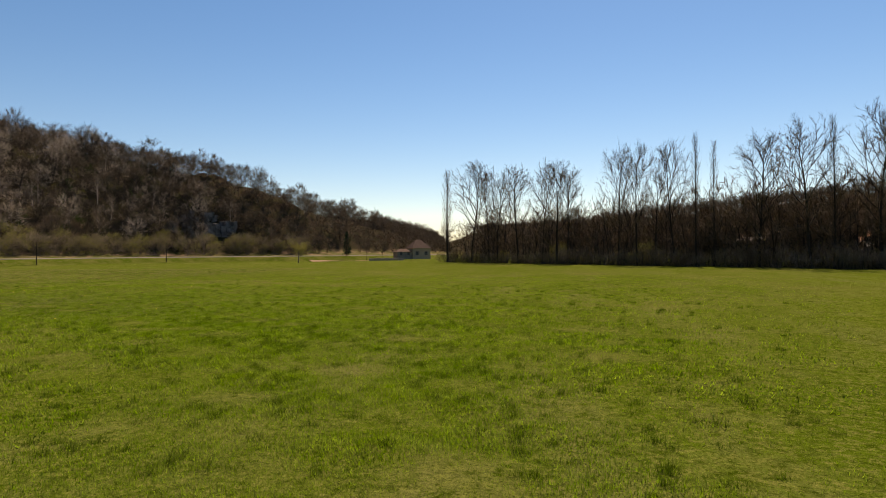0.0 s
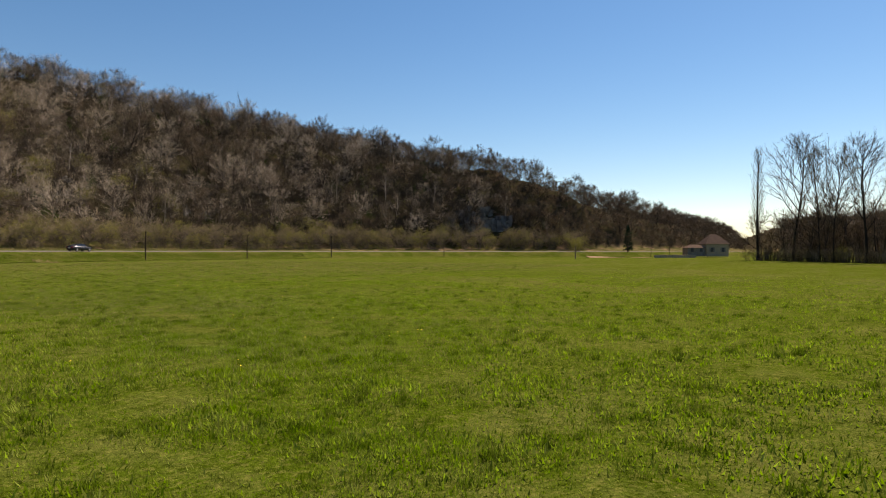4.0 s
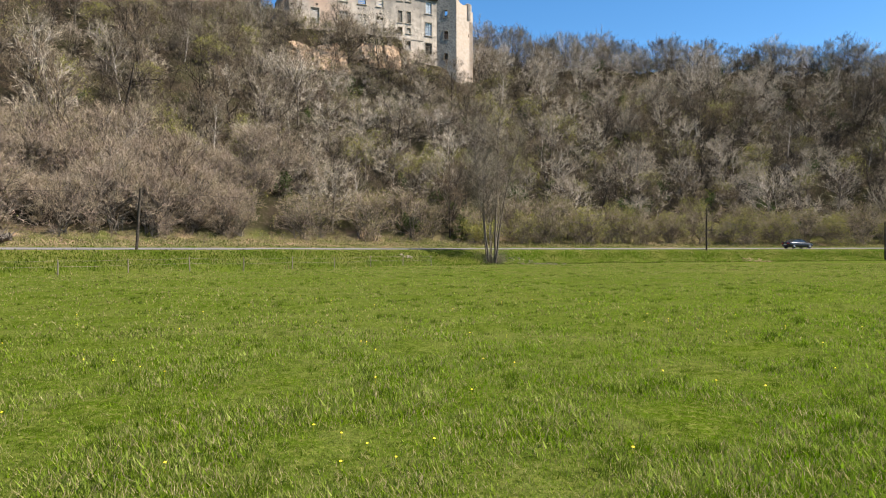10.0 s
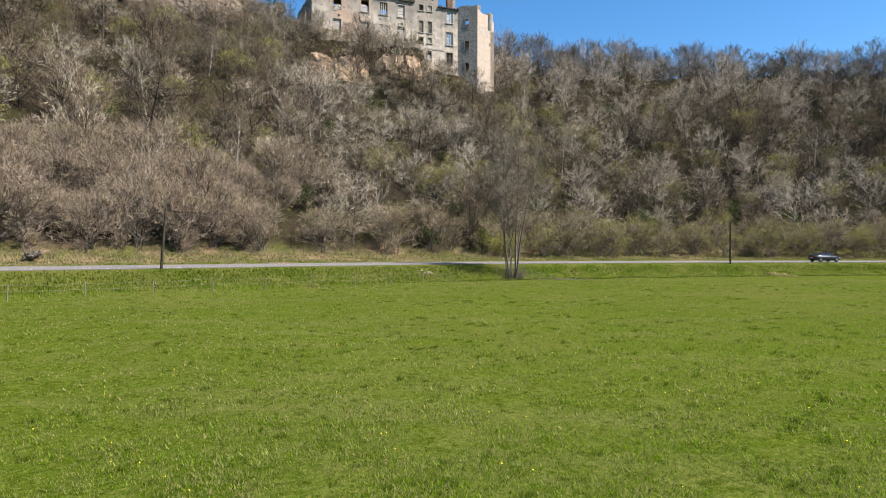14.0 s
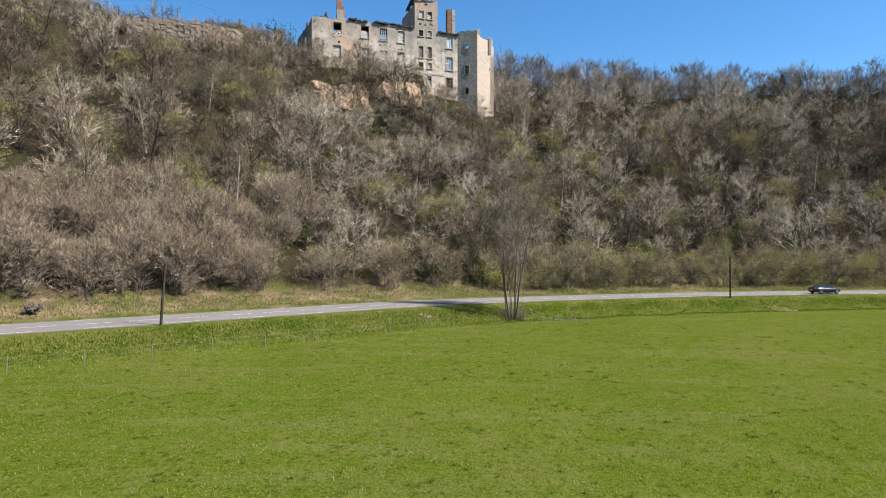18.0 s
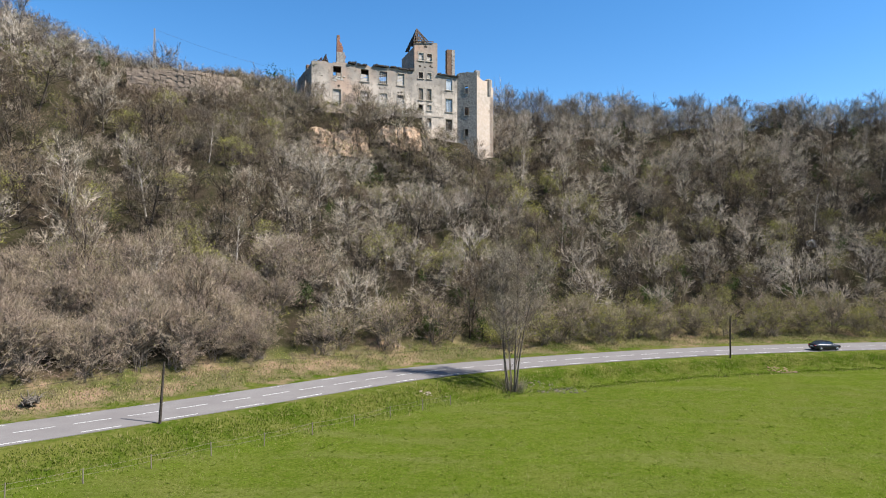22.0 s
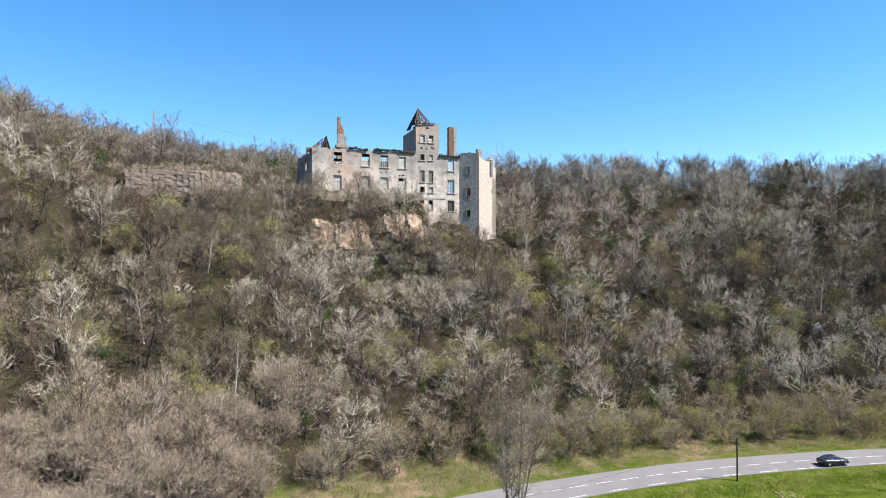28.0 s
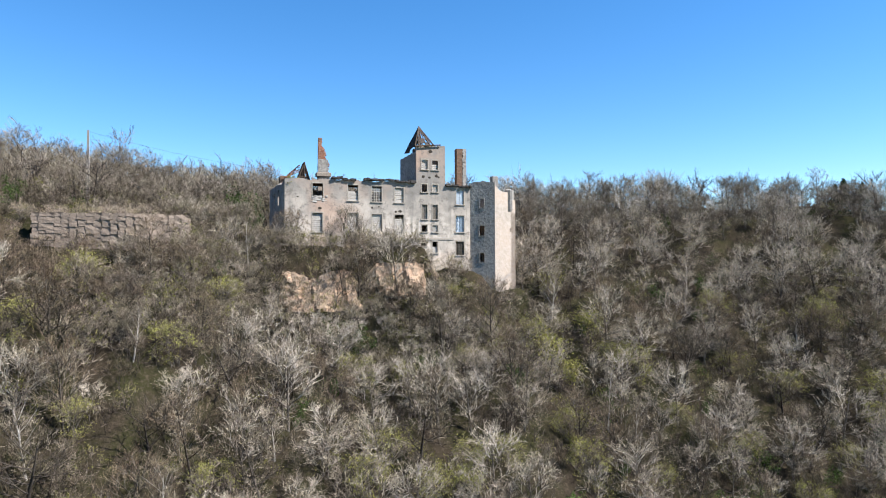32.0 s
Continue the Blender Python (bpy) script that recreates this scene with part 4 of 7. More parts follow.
def crown_tree(seed, h, r, limbs=13, per=5, fine=4, twigs=4, clear=0.25, up=0.45, wander=0.3, width=0.032, twig=0.7, bits=(4, 2), girth=0.017, lean=0.12, top=0.8, stems=1):
    """A bare broad-leaved tree: trunk, limbs, branches, branchlets and twigs that fill an egg-shaped crown."""
    t = Plant(seed)
    g = t.g
    zc, rz = h * (1 + clear) / 2, h * (1 - clear) / 2

    def room(p, d):
        """How far a way from p stays within the crown."""
        q, e = Vector((p.x / r, p.y / r, (p.z - zc) / rz)), Vector((d.x / r, d.y / r, d.z / rz))
        a, b, c = e.dot(e), q.dot(e), q.dot(q) - 1
        k = b * b - a * c
        return max(0.0, (math.sqrt(k) - b) / a) if k > 0 else 0.0

    def round_about(d, out):
        """A way that leaves d sideways by about the share out."""
        x = Vector((g.gauss(0, 1), g.gauss(0, 1), g.gauss(0, 0.8)))
        x -= d * x.dot(d)
        return (d + x.normalized() * out * g.uniform(0.6, 1.3) + Vector((0, 0, 0.18))).normalized()

    for stem in range(stems):
        off = Vector((g.uniform(-0.5, 0.5), g.uniform(-0.5, 0.5), 0)) * (stems > 1)
        trunk, last = t.limb(off + Vector((0, 0, -0.4)), (g.uniform(-lean, lean), g.uniform(-lean, lean), 1), h * top + 0.4, girth * h / stems ** 0.5, 7, 0.09, 0.1, 0, 5 if bits[0] > 2 else 3, 0.22)
        ends = [(trunk[-1], last)]
        for k in range(limbs // stems):
            f = clear * 0.8 + (0.98 - clear * 0.8) * (k + g.random()) / (limbs // stems)
            i = min(6, int(f * 7))
            p = trunk[i].lerp(trunk[i + 1], f * 7 - i)
            a = 2.4 * k + g.uniform(-0.6, 0.6)
            d = Vector((math.cos(a), math.sin(a), up * (0.5 + 1.3 * f) + g.uniform(-0.12, 0.2))).normalized()
            ln = max(h * 0.12, room(p, d) * g.uniform(0.72, 0.98))
            pts, d = t.limb(p, d, ln, girth * h * 0.5 * (1.15 - 0.75 * f), bits[0], wander, 0.1, 0, 3, 0.3)
            ends.append((pts[-1], d))
            for b in range(per):
                w = 0.25 + 0.75 * (b + g.random()) / per
                j = min(bits[0] - 1, int(w * bits[0]))
                q = pts[j].lerp(pts[j + 1], w * bits[0] - j)
                e = round_about((pts[j + 1] - pts[j]).normalized(), 0.9)
                l2 = min(max(0.35 * r, room(q, e)), ln * (0.75 - 0.35 * w)) * g.uniform(0.7, 1.15)
                if bits[1] > 1:
                    sub, e = t.limb(q, e, l2, girth * h * 0.2, bits[1], wander, 0.06, 2, 3, 0.35)
                else:
                    sub = [q, q + e * l2]
                    t.blade(q, sub[1], girth * h * 0.45, 2)
                ends += [(sub[m].lerp(sub[m + 1], g.random()), (sub[m + 1] - sub[m]).normalized()) for m in range(bits[1])] + [(sub[-1], e)]
        for p, d in ends:
            for _ in range(max(1, round(fine / (bits[1] + 1)))):
                e = round_about(d, 0.8)
                l3 = twig * g.uniform(0.8, 1.9)
                q = p + e * l3
                t.blade(p, q, width * 1.6)
                for _ in range(twigs):
                    u = p.lerp(q, g.uniform(0.25, 1.0))
                    t.blade(u, u + round_about(e, 0.8) * twig * g.uniform(0.5, 1.1), width)
    return t.arrays()


def poplar(seed, h, r):
    """A fastigiate poplar: steep short branches hugging a straight trunk."""
    t = Plant(seed)
    g = t.g
    trunk, _ = t.limb((0, 0, -0.4), (0, 0, 1), h + 0.4, 0.011 * h, 9, 0.02, 0.1, 0, 5, 0.1)
    for k in range(120):
        f = 0.1 + 0.88 * (k + g.random()) / 120
        i = min(8, int(f * 9))
        p = trunk[i].lerp(trunk[i + 1], f * 9 - i)
        wide = r * (0.45 + 0.75 * math.sin(math.pi * min(1.0, f * 1.08)) ** 0.8) * g.uniform(0.6, 1.1)
        a = 2.4 * k + g.uniform(-0.5, 0.5)
        ln = min(h - p.z, g.uniform(1.6, 3.4) * (1.15 - 0.6 * f)) + 0.3
        q = p + Vector((wide * math.cos(a), wide * math.sin(a), ln))
        m = p.lerp(q, 0.45) + Vector((0.25 * wide * math.cos(a), 0.25 * wide * math.sin(a), 0))
        t.prism(p, m, 0.035, 0.025, 0)
        t.blade(m, q, 0.04)
        for _ in range(9):
            u = m.lerp(q, g.uniform(-0.3, 1.0))
            t.blade(u, u + Vector((g.gauss(0, 0.25), g.gauss(0, 0.25), g.uniform(0.5, 1.1))), 0.026)
    return t.arrays()


def shrub(seed, h, wide_r, stems, twigs, leaves=0, leaf_size=0.12, twig=0.6, width=0.03, fan=0.5, bits=4):
    """Many stems from one stool, with twigs and perhaps small leaves."""
    t = Plant(seed)
    g = t.g
    tips = []
    for _ in range(stems):
        a, r = g.uniform(0, 6.28), wide_r * math.sqrt(g.random())
        p = Vector((0.45 * r * math.cos(a), 0.45 * r * math.sin(a), -0.3))
        way = (fan * r / wide_r * math.cos(a) + g.uniform(-0.1, 0.1), fan * r / wide_r * math.sin(a) + g.uniform(-0.1, 0.1), 1)
        ln = h * g.uniform(0.6, 1.0) * (1.05 - 0.25 * r / wide_r)
        pts, d = t.limb(p, way, ln, 0.025 + 0.004 * h, bits, 0.12, 0.02, 0, 3, 0.25)
        tips += [(pts[k].lerp(pts[k + 1], g.random()), d) for k in ((1, 2, 2, 3, 3) if bits == 4 else (0, 1, 1))] + [(pts[-1], d)]
    for _ in range(twigs):
        p, d = g.choice(tips)
        b = (d * 0.9 + Vector((g.gauss(0, 0.5), g.gauss(0, 0.5), g.gauss(0.1, 0.4)))).normalized()
        s = p + d * g.uniform(-0.4, 0.3)
        t.blade(s, s + b * twig * g.uniform(0.5, 1.4), width)
    for _ in range(leaves):
        p, d = g.choice(tips)
        t.leaf(p + Vector((g.gauss(0, 0.45), g.gauss(0, 0.45), g.gauss(0, 0.45))), leaf_size * g.uniform(0.6, 1.3))
    return t.arrays()


def bush(seed, h, r, stems, limbs, per, fine, twigs, width, twig=0.5, up=0.8, leaves=0, leaf=0.12, bits=(3, 1)):
    """A rounded many-stemmed bush, with leaves on its twigs where asked."""
    v, t, m = crown_tree(seed, h, r, limbs, per, fine, twigs, 0.04, up, 0.22, width, twig, bits, 0.02, 0.3, 0.7, stems)
    if leaves:
        g = np.random.default_rng(seed)
        at = v[t[m == 1][:, 2]]
        p = at[g.integers(0, len(at), leaves)] + g.normal(0, 0.12, (leaves, 3))
        a, b = (g.normal(0, 1, (leaves, 3)) for _ in range(2))
        size = leaf * g.uniform(0.6, 1.3, (leaves, 1))
        a, b = (size * x / np.linalg.norm(x, axis=1)[:, None] for x in (a, b))
        n = len(v)
        v = np.vstack([v, np.stack([p, p + a, p + b], 1).reshape(-1, 3)])
        t = np.vstack([t, n + np.arange(3 * leaves).reshape(-1, 3)])
        m = np.r_[np.where(m == 2, 0, m), np.full(leaves, 2)]
    else:
        m = np.where(m == 2, 0, m)
    return v, t, m


def ivy_tree(seed, h, r, leaves, size=0.28):
    """A dense evergreen clump: stems hidden in leaves gathered in uneven lobes."""
    t = Plant(seed)
    g = t.g
    trunk, _ = t.limb((0, 0, -0.4), (g.uniform(-0.1, 0.1), g.uniform(-0.1, 0.1), 1), h * 0.95, 0.16, 5, 0.1, 0.1)
    lobes = [(trunk[g.randrange(1, 6)] + Vector((g.gauss(0, r * 0.5), g.gauss(0, r * 0.5), g.gauss(0, h * 0.08))), r * g.uniform(0.35, 0.75)) for _ in range(9)]
    for _ in range(leaves):
        c, k = g.choice(lobes)
        d = Vector((g.gauss(0, 1), g.gauss(0, 1), g.gauss(0, 1))).normalized() * k * g.uniform(0.7, 1.05)
        d.z *= 1.25
        t.leaf(c + d, size * g.uniform(0.6, 1.3))
    return t.arrays()


def scatter(name, protos, places, mats, label, category, seed=1, size=(0.75, 1.25), sink=0.0):
    """Many plants in one mesh: each place takes one of the shapes, turned and scaled."""
    g = np.random.default_rng(seed)
    which = g.integers(0, len(protos), len(places))
    vs, ts, ms, base = [], [], [], 0
    for k, (v, t, m) in enumerate(protos):
        here = places[which == k]
        if not len(here):
            continue
        n = len(here)
        a, s = g.uniform(0, 2 * np.pi, n), g.uniform(*size, n)
        c, d = np.cos(a) * s, np.sin(a) * s
        x = v[None, :, 0] * c[:, None] - v[None, :, 1] * d[:, None] + here[:, 0, None]
        y = v[None, :, 0] * d[:, None] + v[None, :, 1] * c[:, None] + here[:, 1, None]
        z = v[None, :, 2] * (s * g.uniform(0.85, 1.15, n))[:, None] + here[:, 2, None] - sink
        vs.append(np.stack([x, y, z], -1).reshape(-1, 3))
        ts.append((t[None] + (np.arange(n) * len(v))[:, None, None] + base).reshape(-1, 3))
        ms.append(np.tile(m, n))
        base += n * len(v)
    ob = mesh_part(name, raw_mesh(name, np.vstack(vs), np.vstack(ts), np.concatenate(ms)), mats)
    return tagged(ob, label, category, kind="stuff")


def spots(seed, area, space, keep):
    """Jittered places on a grid within area (x0, x1, y0, y1), with the ground's height, where keep(xy, dr, rx) holds."""
    g = np.random.default_rng(seed)
    xs, ys = np.arange(area[0], area[1], space), np.arange(area[2], area[3], space)
    gx, gy = np.meshgrid(xs, ys)
    xy = np.c_[gx.ravel(), gy.ravel()] + g.uniform(-0.5, 0.5, (gx.size, 2)) * space
    dr, rx = road_distance(xy)
    xy = xy[keep(xy, dr, rx, g)]
    return np.c_[xy, land(xy)]


def near_castle(xy, margin=1.2):
    """True inside the castle's walls or right before its front."""
    q = xy - O
    a, b = q @ U, -(q @ N)
    return (a > -3 - margin) & (a < 39 + margin) & (b > -5.5 - margin) & (b < 16) | (a > 0) & (a < 32) & (b > -3.0) & (b < 16)


def terrace(xy):
    """The open strip behind the retaining wall left of the castle."""
    deep = np.minimum((xy[:, 0] + 52) * -0.34 + (xy[:, 1] - 109.2) * 0.94, (xy[:, 0] + 52) * -0.64 + (xy[:, 1] - 109.2) * 0.77)
    return (xy[:, 0] > -70) & (xy[:, 0] < -37) & (deep > -1.2) & (deep < 7)


def strip_behind(xy):
    """The low scrubby strip before the wood, from the terrace back to the mast."""
    deep = np.minimum((xy[:, 0] + 52) * -0.34 + (xy[:, 1] - 109.2) * 0.94, (xy[:, 0] + 52) * -0.64 + (xy[:, 1] - 109.2) * 0.77)
    return (xy[:, 0] > -84) & (xy[:, 0] < -36) & (deep > -1.2) & (deep < 21)


THICKET = [bush(160 + k, 3.4, 2.2, 2, 8, 3, 3, 3, 0.042, 0.6, bits=(2, 1)) for k in range(6)]
OLIVE = [bush(180 + k, 3.6, 2.0, 2, 6, 3, 2, 2, 0.03, 0.6, 0.7, 240, 0.17, (2, 1)) for k in range(3)]
IVY = [ivy_tree(185 + k, 5.5, 1.9, 620, 0.3) for k in range(3)]
HILL_ROUND = [crown_tree(100 + k, 9.5 + 0.8 * (k % 3), 4.1 + 0.4 * (k % 2), 14, 5, 6, 3, 0.2, 0.4, 0.38, 0.036, 0.7, girth=0.019) for k in range(5)]
HILL_HAZE = [crown_tree(110 + k, 9.0 + (k % 2), 3.6, 14, 5, 6, 4, 0.15, 0.7, 0.26, 0.03, 0.7) for k in range(4)]
HILL_OLD = [crown_tree(120 + k, 10.5, 5.4, 12, 6, 5, 2, 0.22, 0.3, 0.5, 0.03, 0.6, (5, 3), 0.024, 0.3) for k in range(4)]
HILL_POLES = [crown_tree(140 + k, 9.5, 1.9, 12, 4, 4, 4, 0.3, 0.9, 0.2, 0.03, 0.6, (3, 1), 0.014) for k in range(4)]

slope_area = (-125, 205, 20, 260)


def on_hill(xy, dr, rx, g):
    view = (xy[:, 1] > 30) & (xy[:, 0] > -0.95 * xy[:, 1] - 12)
    return (dr > 14) & (dr < 150) & view & ~near_castle(xy) & ~terrace(xy) & ~((rx > 150) & (np.hypot(xy[:, 0] - 189, xy[:, 1] - 93) < 6))


def plant_thing(name, proto, place, turn, size, mats, names, label, category, group=""):
    """One plant as a thing: wood, twigs and leaves are its parts."""
    v, t, m = proto
    ob = thing(name, place, turn, label, category, group)
    ob.scale = (size, size, size)
    for nm in dict.fromkeys(names):
        kinds = [k for k, other in enumerate(names) if other == nm]
        sel = np.isin(m, kinds)
        use = t[sel]
        if not len(use):
            continue
        ids, back = np.unique(use, return_inverse=True)
        mesh_part(nm, raw_mesh(nm, v[ids], back.reshape(-1, 3), np.searchsorted(kinds, m[sel])), [mats[k] for k in kinds], ob)
    return ob


def repeat(first, places, g, size):
    for x, y, z in places:
        k = g.uniform(*size)
        o = copy_thing(first, pose(x, y, z, g.uniform(-5, 5), g.uniform(-5, 5), g.uniform(0, 360)))
        o.scale = (k, k, k * g.uniform(0.88, 1.12))


def grove(name, protos, places, mats, label, group, size, seed):
    """Trees of one kind, each a thing with a trunk and a crown; mats: bark, twigs, branches."""
    g = random.Random(seed)
    idx = np.random.default_rng(seed).integers(0, len(protos), len(places))
    for k, pr in enumerate(protos):
        mine = places[idx == k]
        if len(mine):
            first = plant_thing(name, pr, tuple(mine[0]), g.uniform(0, 360), g.uniform(*size), mats, ["trunk", "crown", "crown"], label, "tree", group)
            repeat(first, mine[1:], g, size)


hill = spots(11, slope_area, 6.0, lambda xy, dr, rx, g: on_hill(xy, dr, rx, g) & ~strip_behind(xy) & (dr < 145) & ~((xy[:, 0] > -70) & (xy[:, 0] < -50) & (shelf_edge(xy) > 0) & (shelf_edge(xy) < 8)) & (g.random(len(xy)) < np.where((dr > 59) & (dr < 86) & (xy[:, 0] > 6) & (xy[:, 0] < 115), 0.25, np.where((dr > 85) & (xy[:, 0] > -30), 0.5, 0.97))))
g0 = np.random.default_rng(5)
pick = g0.random(len(hill))
plateau = (hill[:, 0] < -25) & (hill[:, 2] > 47)
grove("plateau_tree", HILL_HAZE[:2] + HILL_OLD[:2], hill[plateau], [BARK_DARK, TWIG, BARK_DARK], "bare brown tree on the plateau beside the castle", "trees on the plateau", (0.6, 0.95), 35)
hill, pick = hill[~plateau], pick[~plateau]
# pale lichened crowns stand mostly on the near slope under the castle, darker brown ones down the valley
side = np.clip((hill[:, 0] - 60) / 50, 0, 1) * 0.2 + np.clip((-20 - hill[:, 0]) / 20, 0, 1) * 0.16
grove("lichened_tree", HILL_ROUND, hill[pick < 0.46 - side], [BARK, TWIG_PALE, BARK_PALE], "bare round-crowned tree with pale lichen-grey branches on the hillside", "pale trees on the hillside", (0.6, 1.08), 21)
grove("brown_tree", HILL_HAZE, hill[(pick >= 0.46 - side) & (pick < 0.68)], [BARK_DARK, TWIG_WARM, BARK], "bare tree with a haze of fine reddish-brown twigs", "brown trees on the hillside", (0.65, 1.12), 20)
grove("slender_tree", HILL_POLES, hill[(pick >= 0.68) & (pick < 0.8)], [BARK_PALE, TWIG, BARK], "slender bare young tree on the hillside", "young trees on the hillside", (0.6, 1.1), 22)
grove("gnarled_tree", HILL_OLD, hill[pick >= 0.8], [BARK_DARK, TWIG_DARK, BARK_DARK], "old crooked tree with dark bare limbs", "old trees on the hillside", (0.7, 1.1), 19)
fill_wood = spots(18, slope_area, 4.6, lambda xy, dr, rx, g: on_hill(xy, dr, rx, g) & ~strip_behind(xy) & (dr > 17) & (dr < 118) & ~((xy[:, 0] > -70) & (xy[:, 0] < -50) & (shelf_edge(xy) > 0) & (shelf_edge(xy) < 8)) & (g.random(len(xy)) < np.where((dr > 59) & (xy[:, 0] > 6), 0.35, 0.85)))
WOOD = [crown_tree(150 + k, 6.6, 3.0, 9, 4, 3, 4, 0.12, 0.55, 0.3, 0.036, 0.65, (2, 1)) for k in range(6)]
pick = g0.random(len(fill_wood))
shade = 0.5 + 0.35 * waves(fill_wood[:, :2], 26.0, 12) + np.clip((-20 - fill_wood[:, 0]) / 20, 0, 1) * 0.25
shade = np.where((fill_wood[:, 0] < -25) & (fill_wood[:, 2] > 47), 1.0, shade)
scatter("grey_woodland", WOOD, fill_wood[pick > shade], [BARK, TWIG_PALE, BARK_PALE], "crowded small trees with pale grey twigs on the hillside", "trees", 33, (0.6, 1.15))
scatter("brown_woodland", WOOD, fill_wood[pick <= shade], [BARK_DARK, TWIG, BARK], "crowded small trees with brown twigs on the hillside", "trees", 34, (0.6, 1.15))
behind = spots(36, (-190, -24, 110, 290), 5.4, lambda xy, dr, rx, g: (dr > 96) & (dr < 190) & ~strip_behind(xy) & ~near_castle(xy, 6) & (xy[:, 0] > -0.95 * xy[:, 1] - 14))
scatter("plateau_woodland", WOOD, behind, [BARK_DARK, TWIG, BARK], "bare grey-brown woodland on the plateau behind the castle", "trees", 37, (0.9, 1.45))
low = spots(12, slope_area, 2.85, lambda xy, dr, rx, g: on_hill(xy, dr, rx, g) & (dr < 92) & (g.random(len(xy)) < np.where((dr > 61) & (xy[:, 0] > 6) & (xy[:, 0] < 115), 0.45, 0.9)))
pick = g0.random(len(low))
pick = np.where((low[:, 0] > 12) & (pick > 0.5) & (pick < 0.78), pick - 0.3, pick)
# Darker twigs here put the undergrowth's shade into the colour.
scatter("thicket", THICKET, low[pick < 0.5], [BARK_DARK, TWIG_DARK], "dense brown leafless undergrowth between the trees", "shrubs", 24, (0.45, 1.15))
scatter("pale_thicket", THICKET[:4], low[(pick >= 0.5) & (pick < 0.72)], [BARK, TWIG], "grey-brown leafless undergrowth", "shrubs", 25, (0.45, 1.1))
scatter("budding_shrubs", OLIVE, low[(pick >= 0.72) & (pick < 0.955)], [BARK, TWIG, LEAF_OLIVE], "shrubs with first olive-green leaves", "shrubs", 26, (0.4, 1.15))
scatter("ivy_clumps", IVY, low[(pick >= 0.955) & (low[:, 2] > 4)], [BARK_DARK, TWIG, LEAF_DARK], "dark evergreen ivy and box clumps on the hillside", "shrubs", 29, (0.3, 0.8))
far_wood = spots(13, (196, 560, 30, 330), 6.2, lambda xy, dr, rx, g: (dr > 12) & (dr < 105))
FAR_TREE = [crown_tree(190 + k, 8.0, 3.6, 9, 4, 4, 3, 0.1, 0.6, 0.25, 0.1, 1.0, (1, 1)) for k in range(4)]
scatter("far_woodland", FAR_TREE, far_wood, [BARK_DARK, TWIG_WARM, BARK_DARK], "bare woodland on the hill further down the valley", "trees", 27, (0.7, 1.15))
FAR_OAK = [crown_tree(195 + k, 8.0, 4.8, 7, 4, 2, 3, 0.1, 0.6, 0.25, 0.17, 1.3, (1, 1)) for k in range(3)]
other = spots(14, (60, 760, -420, 60), 8.2, lambda xy, dr, rx, g: (dr < -12) & (((xy[:, 0] - 460) * 270 + (xy[:, 1] - 40) * -310) / 411 > -2) & (((xy[:, 0] - 460) * 270 + (xy[:, 1] - 40) * -310) / 411 < 130) & (xy[:, 0] > 110))
scatter("valley_woodland", FAR_OAK, other, [BARK_DARK, TWIG_WARM, BARK_DARK], "bare woodland on the hill across the valley", "trees", 28, (0.8, 1.2), 2.0)
# scrub at the castle's feet and on the levelled strip
gs = np.random.default_rng(77)
foot = []
for _ in range(900):
    a, b = gs.uniform(-15, 42), gs.uniform(-14, -1.0)
    if (a > 30.5 and b > -3.0) or (-2 < a < 22 and -8.0 < b < -5.6 and gs.random() < 0.4):
        continue
    foot.append(O + a * U - b * N)
for _ in range(150):
    foot.append(O + gs.uniform(-3, 24) * U - gs.uniform(-10.5, -6.4) * N)
foot = np.array(foot)
foot = np.c_[foot, land(foot)]
kind = gs.random(len(foot))
scatter("castle_scrub", THICKET, foot[kind < 0.45], [BARK, TWIG], "brown leafless scrub at the castle's feet", "shrubs", 51, (0.3, 0.7))
scatter("castle_pale_scrub", THICKET, foot[(kind >= 0.45) & (kind < 0.7)], [BARK, TWIG_PALE], "pale leafless scrub at the castle's feet", "shrubs", 52, (0.35, 0.75))
scatter("castle_green_scrub", OLIVE, foot[kind >= 0.7], [BARK, TWIG, LEAF_OLIVE], "olive-green scrub at the castle's feet", "shrubs", 53, (0.3, 0.7))
for a, b, k, seed, mat in ((9.6, -2.4, 1.0, 450, TWIG), (11.2, -3.0, 0.7, 451, TWIG), (1.2, -2.0, 0.85, 452, TWIG_WARM), (-0.6, -2.6, 0.8, 453, TWIG_WARM), (35.5, -6.6, 0.6, 454, TWIG), (6.4, -3.2, 0.5, 455, TWIG), (16.0, -3.2, 0.45, 456, TWIG_WARM)):
    q = O + a * U - b * N
    plant_thing("bare_bush", bush(seed, 6.6, 2.5, 5, 30, 4, 4, 3, 0.024, 0.5, 1.1), (float(q[0]), float(q[1]), float(land([q])[0])), seed * 7, k, [BARK, mat], ["branchwork", "branchwork"], "leafless bush growing against the castle's front", "shrub")
strip_xy = np.c_[gs.uniform(-70, -39, 420), gs.uniform(106, 132, 420)]
strip_xy = strip_xy[terrace(strip_xy)]
strip_pl = np.c_[strip_xy, land(strip_xy)]
scatter("terrace_scrub", THICKET, strip_pl[: len(strip_pl) * 2 // 3], [BARK, TWIG_PINK], "low brown brushwood behind the retaining wall", "shrubs", 54, (0.25, 0.6))
scatter("terrace_green", OLIVE, strip_pl[len(strip_pl) * 2 // 3:], [BARK, TWIG, LEAF_OLIVE], "low olive scrub behind the retaining wall", "shrubs", 55, (0.25, 0.5))

